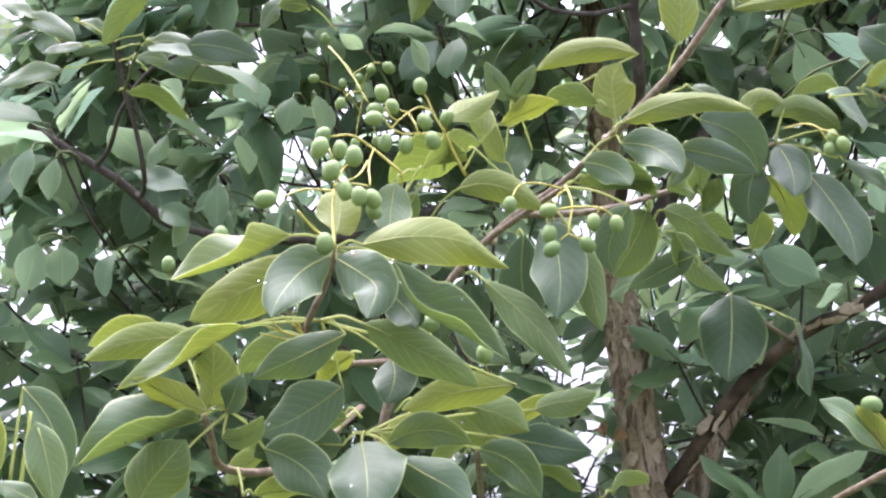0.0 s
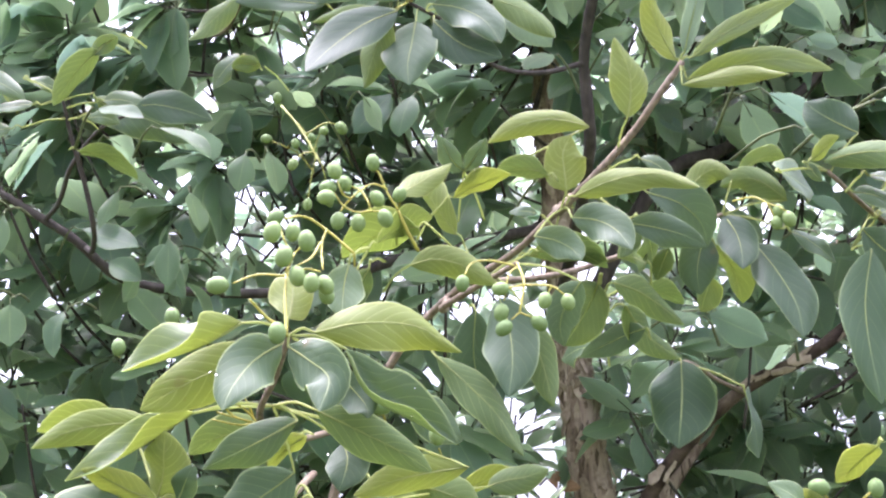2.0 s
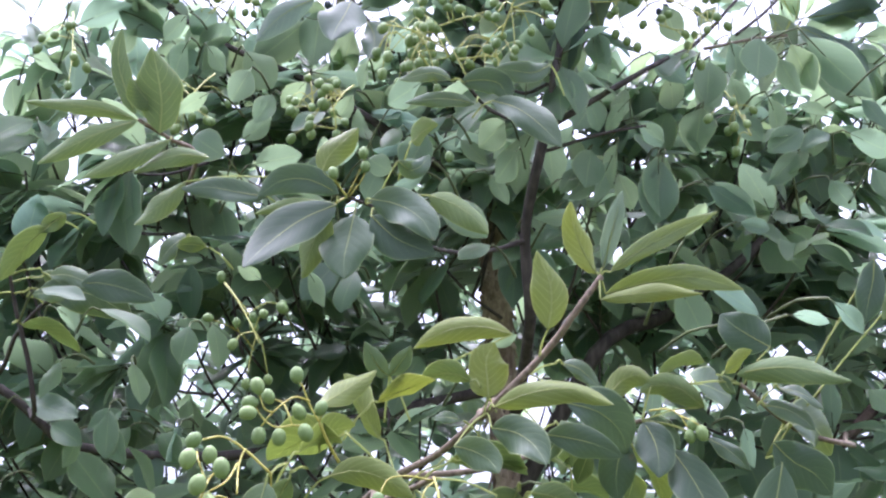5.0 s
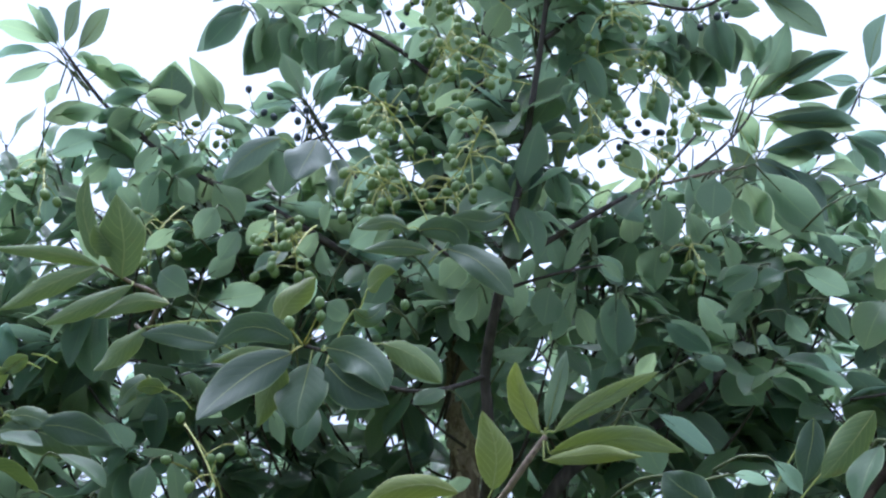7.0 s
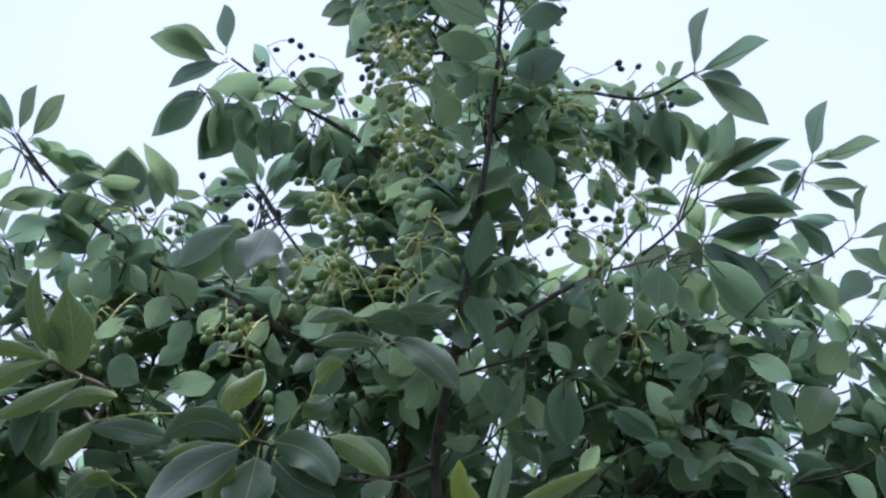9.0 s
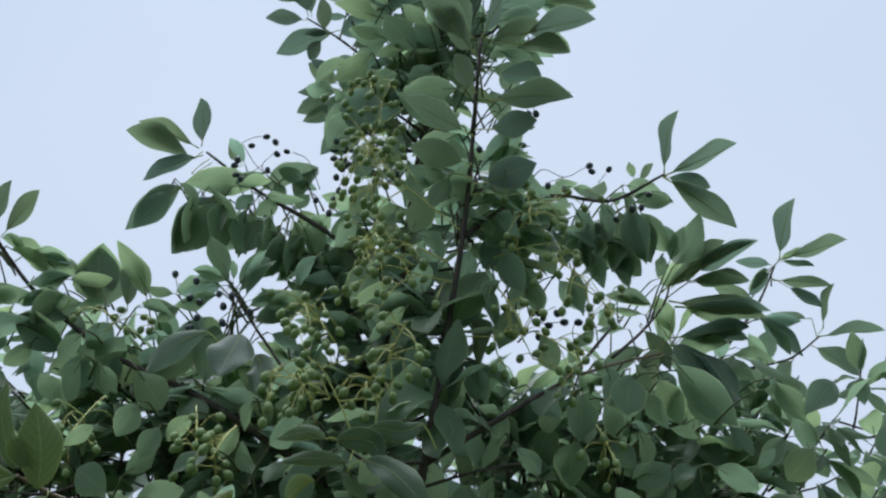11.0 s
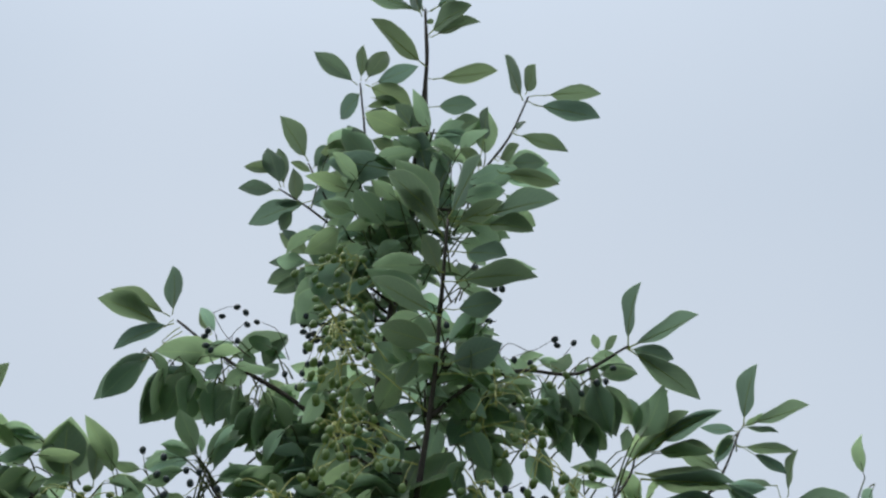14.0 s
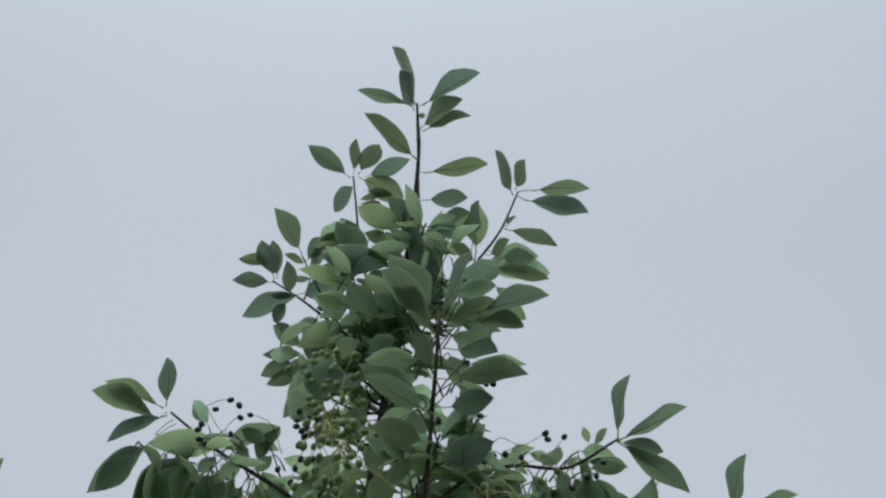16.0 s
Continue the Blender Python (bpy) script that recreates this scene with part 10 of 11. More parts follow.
stalk = own(stalks(None, [(0.0012, [(0.322, 1.440, 2.747), (0.277, 1.440, 2.769), (0.231, 1.440, 2.782), (0.196, 1.440, 2.749)]), (0.0012, [(0.231, 1.440, 2.782), (0.212, 1.440, 2.812)]), (0.0008, [(0.231, 1.440, 2.782), (0.229, 1.425, 2.765), (0.228, 1.410, 2.758)]), (0.0008, [(0.249, 1.440, 2.777), (0.258, 1.435, 2.771), (0.261, 1.430, 2.766)]), (0.0008, [(0.203, 1.440, 2.755), (0.195, 1.450, 2.755), (0.192, 1.459, 2.757)]), (0.0008, [(0.203, 1.440, 2.755), (0.212, 1.434, 2.745), (0.215, 1.429, 2.737)]), (0.0008, [(0.196, 1.440, 2.749), (0.185, 1.446, 2.742), (0.181, 1.452, 2.737)]), (0.0008, [(0.259, 1.440, 2.774), (0.253, 1.454, 2.764), (0.253, 1.469, 2.760)]), (0.0008, [(0.196, 1.440, 2.749), (0.182, 1.447, 2.776), (0.176, 1.455, 2.790)]), (0.0008, [(0.227, 1.440, 2.788), (0.218, 1.426, 2.788), (0.217, 1.411, 2.786)])], "", UPPER_STALK))
fruit(stalk, (0.228, 1.410, 2.758), (0.08, 0.00, -1.00), 0.0159)
fruit(stalk, (0.261, 1.430, 2.766), (0.31, 0.00, -0.95), 0.0150)
fruit(stalk, (0.192, 1.459, 2.757), (-0.24, 0.00, -0.97), 0.0155)
fruit(stalk, (0.215, 1.429, 2.737), (0.26, 0.00, -0.97), 0.0155)
fruit(stalk, (0.181, 1.452, 2.737), (-0.20, 0.00, -0.98), 0.0144)
fruit(stalk, (0.253, 1.469, 2.760), (-0.06, 0.00, -1.00), 0.0143)
fruit(stalk, (0.176, 1.455, 2.790), (-0.90, 0.00, -0.43), 0.0164)
fruit(stalk, (0.217, 1.411, 2.786), (-0.76, 0.00, -0.65), 0.0162)
stalk = own(stalks(None, [(0.0012, [(0.289, 1.550, 2.961), (0.259, 1.550, 3.006), (0.217, 1.550, 3.075), (0.221, 1.550, 3.139)]), (0.0012, [(0.259, 1.550, 3.006), (0.197, 1.550, 3.037)]), (0.0008, [(0.222, 1.550, 3.024), (0.231, 1.546, 3.024), (0.233, 1.542, 3.023)]), (0.0008, [(0.265, 1.550, 2.997), (0.262, 1.535, 2.999), (0.264, 1.521, 2.993)]), (0.0008, [(0.209, 1.550, 3.031), (0.199, 1.540, 3.015), (0.195, 1.531, 3.003)]), (0.0008, [(0.197, 1.550, 3.037), (0.187, 1.541, 3.047), (0.185, 1.532, 3.049)]), (0.0008, [(0.225, 1.550, 3.061), (0.215, 1.563, 3.068), (0.212, 1.576, 3.074)]), (0.0008, [(0.218, 1.550, 3.101), (0.217, 1.545, 3.085), (0.217, 1.541, 3.081)]), (0.0008, [(0.197, 1.550, 3.037), (0.181, 1.551, 3.062), (0.173, 1.551, 3.071)]), (0.0008, [(0.220, 1.550, 3.126), (0.210, 1.538, 3.114), (0.207, 1.526, 3.105)]), (0.0008, [(0.220, 1.550, 3.126), (0.231, 1.559, 3.139), (0.235, 1.568, 3.148)]), (0.0008, [(0.234, 1.550, 3.047), (0.244, 1.536, 3.062), (0.247, 1.522, 3.062)]), (0.0008, [(0.218, 1.550, 3.101), (0.198, 1.538, 3.104), (0.186, 1.525, 3.094)]), (0.0008, [(0.221, 1.550, 3.139), (0.231, 1.553, 3.170), (0.234, 1.557, 3.185)]), (0.0008, [(0.221, 1.550, 3.139), (0.206, 1.545, 3.145), (0.199, 1.540, 3.144)])], "", UPPER_STALK))
fruit(stalk, (0.233, 1.542, 3.023), (0.47, 0.00, -0.88), 0.0157)
fruit(stalk, (0.264, 1.521, 2.993), (-0.88, 0.00, 0.48), 0.0144)
fruit(stalk, (0.195, 1.531, 3.003), (-0.19, 0.00, -0.98), 0.0166)
fruit(stalk, (0.185, 1.532, 3.049), (-0.89, -0.00, -0.46), 0.0161)
fruit(stalk, (0.212, 1.576, 3.074), (-0.32, 0.00, -0.95), 0.0166)
fruit(stalk, (0.217, 1.541, 3.081), (0.08, 0.00, -1.00), 0.0151)
fruit(stalk, (0.173, 1.551, 3.071), (-0.84, 0.00, -0.55), 0.0162)
fruit(stalk, (0.207, 1.526, 3.105), (-0.28, -0.00, -0.96), 0.0161)
fruit(stalk, (0.235, 1.568, 3.148), (0.56, 0.00, -0.83), 0.0164)
fruit(stalk, (0.247, 1.522, 3.062), (0.95, 0.00, -0.32), 0.0166)
fruit(stalk, (0.186, 1.525, 3.094), (-0.55, -0.00, -0.84), 0.0151)
fruit(stalk, (0.234, 1.557, 3.185), (1.00, -0.00, -0.06), 0.0165)
fruit(stalk, (0.199, 1.540, 3.144), (-0.57, 0.00, -0.82), 0.0166)
stalk = own(stalks(None, [(0.0012, [(0.175, 1.380, 2.429), (0.154, 1.380, 2.478), (0.127, 1.380, 2.528), (0.106, 1.380, 2.545)]), (0.0012, [(0.154, 1.380, 2.478), (0.206, 1.380, 2.484), (0.207, 1.380, 2.446)]), (0.0012, [(0.127, 1.380, 2.528), (0.163, 1.380, 2.543), (0.176, 1.380, 2.544)]), (0.0008, [(0.106, 1.380, 2.545), (0.105, 1.381, 2.557), (0.102, 1.383, 2.560)]), (0.0008, [(0.115, 1.380, 2.538), (0.108, 1.375, 2.544), (0.109, 1.369, 2.547)]), (0.0008, [(0.149, 1.380, 2.537), (0.144, 1.367, 2.543), (0.145, 1.355, 2.543)]), (0.0008, [(0.163, 1.380, 2.543), (0.161, 1.386, 2.554), (0.166, 1.391, 2.560)]), (0.0008, [(0.106, 1.380, 2.545), (0.112, 1.370, 2.535), (0.113, 1.360, 2.529)]), (0.0008, [(0.106, 1.380, 2.545), (0.096, 1.395, 2.582), (0.091, 1.409, 2.604)]), (0.0008, [(0.142, 1.380, 2.534), (0.138, 1.377, 2.553), (0.138, 1.374, 2.562)]), (0.0008, [(0.176, 1.380, 2.544), (0.187, 1.383, 2.553), (0.192, 1.386, 2.557)]), (0.0008, [(0.206, 1.380, 2.484), (0.209, 1.379, 2.503), (0.207, 1.377, 2.511)]), (0.0008, [(0.206, 1.380, 2.484), (0.204, 1.367, 2.488), (0.200, 1.353, 2.483)]), (0.0008, [(0.185, 1.380, 2.482), (0.188, 1.366, 2.484), (0.185, 1.352, 2.483)]), (0.0008, [(0.206, 1.380, 2.484), (0.223, 1.390, 2.509), (0.234, 1.400, 2.519)]), (0.0008, [(0.158, 1.380, 2.468), (0.165, 1.387, 2.477), (0.165, 1.394, 2.484)])], "", UPPER_STALK))
fruit(stalk, (0.102, 1.383, 2.560), (0.43, 0.00, 0.90), 0.0150)
fruit(stalk, (0.109, 1.369, 2.547), (-0.88, 0.00, -0.48), 0.0147)
fruit(stalk, (0.145, 1.355, 2.543), (-1.00, 0.00, -0.03), 0.0146)
fruit(stalk, (0.166, 1.391, 2.560), (-0.97, 0.00, 0.23), 0.0167)
fruit(stalk, (0.113, 1.360, 2.529), (0.25, 0.00, -0.97), 0.0144)
fruit(stalk, (0.091, 1.409, 2.604), (-1.00, 0.00, 0.09), 0.0156)
fruit(stalk, (0.138, 1.374, 2.562), (-0.90, 0.00, 0.43), 0.0148)
fruit(stalk, (0.192, 1.386, 2.557), (0.66, 0.00, -0.75), 0.0163)
fruit(stalk, (0.207, 1.377, 2.511), (0.91, 0.00, 0.41), 0.0153)
fruit(stalk, (0.200, 1.353, 2.483), (0.50, 0.00, 0.87), 0.0165)
fruit(stalk, (0.185, 1.352, 2.483), (0.94, 0.00, -0.35), 0.0155)
fruit(stalk, (0.234, 1.400, 2.519), (0.84, 0.00, -0.54), 0.0146)
fruit(stalk, (0.165, 1.394, 2.484), (0.77, 0.00, -0.64), 0.0166)
stalk = own(stalks(None, [(0.0012, [(0.141, 1.380, 2.481), (0.124, 1.380, 2.519)]), (0.0008, [(0.131, 1.380, 2.504), (0.123, 1.384, 2.505), (0.121, 1.388, 2.508)]), (0.0008, [(0.124, 1.380, 2.519), (0.105, 1.368, 2.512), (0.096, 1.356, 2.498)]), (0.0008, [(0.131, 1.380, 2.504), (0.107, 1.369, 2.498), (0.093, 1.359, 2.481)]), (0.0008, [(0.138, 1.380, 2.489), (0.104, 1.374, 2.486), (0.083, 1.368, 2.464)]), (0.0008, [(0.141, 1.380, 2.481), (0.131, 1.395, 2.486), (0.127, 1.410, 2.491)]), (0.0008, [(0.124, 1.380, 2.519), (0.085, 1.394, 2.521), (0.061, 1.409, 2.500)])], "", UPPER_STALK))
fruit(stalk, (0.121, 1.388, 2.508), (-0.36, 0.00, -0.93), 0.0162)
fruit(stalk, (0.096, 1.356, 2.498), (-0.34, 0.00, -0.94), 0.0153)
fruit(stalk, (0.093, 1.359, 2.481), (-0.36, 0.00, -0.93), 0.0164)
fruit(stalk, (0.083, 1.368, 2.464), (-0.38, 0.00, -0.92), 0.0154)
fruit(stalk, (0.127, 1.410, 2.491), (-0.37, 0.00, -0.93), 0.0164)
fruit(stalk, (0.061, 1.409, 2.500), (-0.34, 0.00, -0.94), 0.0154)
stalk = own(stalks(None, [(0.0012, [(0.417, 1.550, 2.822), (0.457, 1.550, 2.841), (0.503, 1.550, 2.855), (0.533, 1.550, 2.857)]), (0.0012, [(0.457, 1.550, 2.841), (0.469, 1.550, 2.892), (0.523, 1.550, 2.943)]), (0.0012, [(0.430, 1.550, 2.924), (0.482, 1.550, 2.946), (0.523, 1.550, 2.943)]), (0.0008, [(0.512, 1.550, 2.933), (0.500, 1.550, 2.928), (0.495, 1.549, 2.923)]), (0.0008, [(0.501, 1.550, 2.922), (0.516, 1.549, 2.916), (0.523, 1.549, 2.907)]), (0.0008, [(0.430, 1.550, 2.924), (0.419, 1.547, 2.905), (0.415, 1.544, 2.891)]), (0.0008, [(0.527, 1.550, 2.857), (0.536, 1.546, 2.853), (0.539, 1.543, 2.850)]), (0.0008, [(0.457, 1.550, 2.841), (0.467, 1.564, 2.829), (0.472, 1.578, 2.824)]), (0.0008, [(0.485, 1.550, 2.849), (0.494, 1.550, 2.821), (0.496, 1.550, 2.800)]), (0.0008, [(0.533, 1.550, 2.857), (0.532, 1.538, 2.816), (0.525, 1.525, 2.789)]), (0.0008, [(0.523, 1.550, 2.943), (0.543, 1.558, 2.970), (0.554, 1.567, 2.982)]), (0.0008, [(0.523, 1.550, 2.943), (0.558, 1.546, 2.952), (0.579, 1.542, 2.936)]), (0.0008, [(0.461, 1.550, 2.937), (0.451, 1.558, 2.941), (0.447, 1.566, 2.944)]), (0.0008, [(0.467, 1.550, 2.882), (0.460, 1.555, 2.881), (0.458, 1.560, 2.883)]), (0.0008, [(0.515, 1.550, 2.856), (0.511, 1.546, 2.838), (0.510, 1.542, 2.832)]), (0.0008, [(0.533, 1.550, 2.857), (0.551, 1.543, 2.886), (0.561, 1.537, 2.894)]), (0.0008, [(0.523, 1.550, 2.943), (0.578, 1.558, 2.980), (0.617, 1.566, 2.972)])], "", UPPER_STALK))
fruit(stalk, (0.495, 1.549, 2.923), (-0.35, 0.00, -0.94), 0.0161)
fruit(stalk, (0.523, 1.549, 2.907), (0.26, -0.00, -0.97), 0.0150)
fruit(stalk, (0.415, 1.544, 2.891), (-0.16, -0.00, -0.99), 0.0146)
fruit(stalk, (0.539, 1.543, 2.850), (0.30, 0.00, -0.95), 0.0167)
fruit(stalk, (0.472, 1.578, 2.824), (0.04, 0.00, -1.00), 0.0158)
fruit(stalk, (0.496, 1.550, 2.800), (0.02, 0.00, -1.00), 0.0151)
fruit(stalk, (0.525, 1.525, 2.789), (-0.11, 0.00, -0.99), 0.0149)
fruit(stalk, (0.554, 1.567, 2.982), (0.81, 0.00, -0.58), 0.0164)
fruit(stalk, (0.579, 1.542, 2.936), (0.44, -0.00, -0.90), 0.0162)
fruit(stalk, (0.447, 1.566, 2.944), (-0.41, 0.00, -0.91), 0.0160)
fruit(stalk, (0.458, 1.560, 2.883), (-0.33, 0.00, -0.95), 0.0161)
fruit(stalk, (0.510, 1.542, 2.832), (-0.03, -0.00, -1.00), 0.0160)
fruit(stalk, (0.561, 1.537, 2.894), (0.95, -0.00, -0.31), 0.0155)
fruit(stalk, (0.617, 1.566, 2.972), (0.55, 0.00, -0.83), 0.0160)
stalk = own(stalks(None, [(0.0012, [(0.357, 1.500, 2.647), (0.403, 1.500, 2.650), (0.441, 1.500, 2.662), (0.466, 1.500, 2.614)]), (0.0012, [(0.403, 1.500, 2.650), (0.411, 1.500, 2.611), (0.429, 1.500, 2.593)]), (0.0012, [(0.466, 1.500, 2.614), (0.494, 1.500, 2.605)]), (0.0008, [(0.429, 1.500, 2.593), (0.431, 1.494, 2.580), (0.431, 1.488, 2.575)]), (0.0008, [(0.422, 1.500, 2.600), (0.420, 1.504, 2.593), (0.421, 1.509, 2.595)]), (0.0008, [(0.494, 1.500, 2.605), (0.499, 1.485, 2.597), (0.498, 1.471, 2.589)]), (0.0008, [(0.494, 1.500, 2.605), (0.503, 1.493, 2.591), (0.506, 1.485, 2.578)]), (0.0008, [(0.483, 1.500, 2.609), (0.478, 1.499, 2.619), (0.480, 1.498, 2.624)]), (0.0008, [(0.461, 1.500, 2.623), (0.452, 1.504, 2.623), (0.450, 1.509, 2.624)]), (0.0008, [(0.406, 1.500, 2.634), (0.398, 1.495, 2.629), (0.396, 1.491, 2.628)]), (0.0008, [(0.451, 1.500, 2.642), (0.454, 1.507, 2.657), (0.451, 1.514, 2.663)]), (0.0008, [(0.415, 1.500, 2.607), (0.406, 1.496, 2.600), (0.402, 1.491, 2.596)]), (0.0008, [(0.477, 1.500, 2.610), (0.483, 1.511, 2.630), (0.483, 1.522, 2.641)]), (0.0008, [(0.441, 1.500, 2.662), (0.450, 1.514, 2.700), (0.455, 1.529, 2.724)]), (0.0008, [(0.433, 1.500, 2.659), (0.430, 1.501, 2.686), (0.431, 1.501, 2.699)])], "", UPPER_STALK))
fruit(stalk, (0.431, 1.488, 2.575), (0.04, 0.00, -1.00), 0.0166)
fruit(stalk, (0.421, 1.509, 2.595), (-0.03, 0.00, -1.00), 0.0157)
fruit(stalk, (0.498, 1.471, 2.589), (0.30, 0.00, -0.96), 0.0156)
fruit(stalk, (0.506, 1.485, 2.578), (0.16, 0.00, -0.99), 0.0159)
fruit(stalk, (0.480, 1.498, 2.624), (-0.97, 0.00, -0.26), 0.0163)
fruit(stalk, (0.450, 1.509, 2.624), (-0.40, 0.00, -0.92), 0.0162)
fruit(stalk, (0.396, 1.491, 2.628), (-0.35, 0.00, -0.94), 0.0159)
fruit(stalk, (0.451, 1.514, 2.663), (0.72, 0.00, 0.69), 0.0163)
fruit(stalk, (0.402, 1.491, 2.596), (-0.29, 0.00, -0.96), 0.0164)
fruit(stalk, (0.483, 1.522, 2.641), (0.93, 0.00, 0.37), 0.0160)
fruit(stalk, (0.455, 1.529, 2.724), (0.90, 0.00, 0.44), 0.0166)
fruit(stalk, (0.431, 1.501, 2.699), (-0.92, 0.00, 0.39), 0.0156)
stalk = own(stalks(None, [(0.0012, [(-0.241, 1.720, 2.726), (-0.215, 1.720, 2.749), (-0.178, 1.720, 2.762), (-0.155, 1.720, 2.731)]), (0.0012, [(-0.215, 1.720, 2.749), (-0.256, 1.720, 2.768)]), (0.0008, [(-0.223, 1.720, 2.753), (-0.220, 1.710, 2.759), (-0.222, 1.700, 2.759)]), (0.0008, [(-0.165, 1.720, 2.743), (-0.172, 1.733, 2.759), (-0.172, 1.746, 2.771)]), (0.0008, [(-0.165, 1.720, 2.743), (-0.175, 1.726, 2.744), (-0.179, 1.731, 2.745)]), (0.0008, [(-0.169, 1.720, 2.749), (-0.167, 1.727, 2.742), (-0.168, 1.734, 2.744)]), (0.0008, [(-0.256, 1.720, 2.768), (-0.277, 1.728, 2.777), (-0.289, 1.737, 2.776)]), (0.0008, [(-0.240, 1.720, 2.761), (-0.250, 1.725, 2.773), (-0.253, 1.730, 2.780)]), (0.0008, [(-0.208, 1.720, 2.752), (-0.205, 1.724, 2.741), (-0.205, 1.727, 2.740)]), (0.0008, [(-0.231, 1.720, 2.735), (-0.231, 1.724, 2.749), (-0.236, 1.728, 2.755)]), (0.0008, [(-0.256, 1.720, 2.768), (-0.278, 1.706, 2.761), (-0.289, 1.692, 2.741)]), (0.0008, [(-0.155, 1.720, 2.731), (-0.158, 1.718, 2.742), (-0.155, 1.716, 2.745)])], "", UPPER_STALK))
fruit(stalk, (-0.222, 1.700, 2.759), (1.00, 0.00, 0.05), 0.0163)
fruit(stalk, (-0.172, 1.746, 2.771), (-0.96, 0.00, -0.26), 0.0154)
fruit(stalk, (-0.179, 1.731, 2.745), (-0.25, -0.00, -0.97), 0.0160)
fruit(stalk, (-0.168, 1.734, 2.744), (0.11, -0.00, -0.99), 0.0147)
fruit(stalk, (-0.289, 1.737, 2.776), (-0.38, 0.00, -0.93), 0.0157)
fruit(stalk, (-0.253, 1.730, 2.780), (-0.76, 0.00, -0.65), 0.0153)
fruit(stalk, (-0.205, 1.727, 2.740), (0.11, 0.00, -0.99), 0.0162)
fruit(stalk, (-0.236, 1.728, 2.755), (0.92, 0.00, 0.38), 0.0160)
fruit(stalk, (-0.289, 1.692, 2.741), (-0.28, 0.00, -0.96), 0.0147)
fruit(stalk, (-0.155, 1.716, 2.745), (-0.92, -0.00, 0.40), 0.0159)
stalk = own(stalks(None, [(0.0012, [(0.338, 1.600, 3.109), (0.272, 1.600, 3.168), (0.238, 1.600, 3.218)]), (0.0012, [(0.272, 1.600, 3.168), (0.209, 1.600, 3.099), (0.190, 1.600, 3.037)]), (0.0008, [(0.238, 1.600, 3.218), (0.210, 1.592, 3.220), (0.192, 1.583, 3.204)]), (0.0008, [(0.238, 1.600, 3.218), (0.229, 1.604, 3.216), (0.225, 1.608, 3.214)]), (0.0008, [(0.209, 1.600, 3.099), (0.186, 1.599, 3.137), (0.171, 1.598, 3.149)]), (0.0008, [(0.221, 1.600, 3.113), (0.208, 1.587, 3.131), (0.201, 1.573, 3.134)]), (0.0008, [(0.266, 1.600, 3.178), (0.256, 1.595, 3.172), (0.252, 1.589, 3.167)]), (0.0008, [(0.209, 1.600, 3.099), (0.199, 1.591, 3.104), (0.197, 1.582, 3.104)]), (0.0008, [(0.209, 1.600, 3.099), (0.213, 1.599, 3.114), (0.211, 1.598, 3.121)]), (0.0008, [(0.234, 1.600, 3.127), (0.245, 1.603, 3.120), (0.250, 1.607, 3.116)]), (0.0008, [(0.193, 1.600, 3.049), (0.201, 1.592, 3.056), (0.202, 1.584, 3.058)]), (0.0008, [(0.201, 1.600, 3.074), (0.184, 1.585, 3.075), (0.175, 1.570, 3.067)]), (0.0008, [(0.193, 1.600, 3.049), (0.214, 1.593, 3.050), (0.227, 1.587, 3.039)]), (0.0008, [(0.221, 1.600, 3.113), (0.245, 1.588, 3.091), (0.258, 1.577, 3.061)]), (0.0008, [(0.201, 1.600, 3.074), (0.179, 1.596, 3.094), (0.166, 1.592, 3.096)]), (0.0008, [(0.197, 1.600, 3.062), (0.189, 1.603, 3.057), (0.186, 1.607, 3.054)])], "", UPPER_STALK))
fruit(stalk, (0.192, 1.583, 3.204), (-0.45, 0.00, -0.89), 0.0160)
fruit(stalk, (0.225, 1.608, 3.214), (-0.26, -0.00, -0.96), 0.0144)
fruit(stalk, (0.171, 1.598, 3.149), (-0.89, 0.00, -0.45), 0.0148)
fruit(stalk, (0.201, 1.573, 3.134), (-0.97, -0.00, -0.26), 0.0146)
fruit(stalk, (0.252, 1.589, 3.167), (-0.32, 0.00, -0.95), 0.0147)
fruit(stalk, (0.197, 1.582, 3.104), (-0.79, -0.00, -0.62), 0.0143)
fruit(stalk, (0.211, 1.598, 3.121), (1.00, 0.00, 0.10), 0.0152)
fruit(stalk, (0.250, 1.607, 3.116), (0.25, 0.00, -0.97), 0.0157)
fruit(stalk, (0.202, 1.584, 3.058), (0.85, 0.00, -0.53), 0.0165)
fruit(stalk, (0.175, 1.570, 3.067), (-0.58, 0.00, -0.81), 0.0153)
fruit(stalk, (0.227, 1.587, 3.039), (0.48, -0.00, -0.88), 0.0153)
fruit(stalk, (0.258, 1.577, 3.061), (0.28, 0.00, -0.96), 0.0163)
fruit(stalk, (0.166, 1.592, 3.096), (-0.74, 0.00, -0.68), 0.0143)
fruit(stalk, (0.186, 1.607, 3.054), (-0.20, 0.00, -0.98), 0.0145)
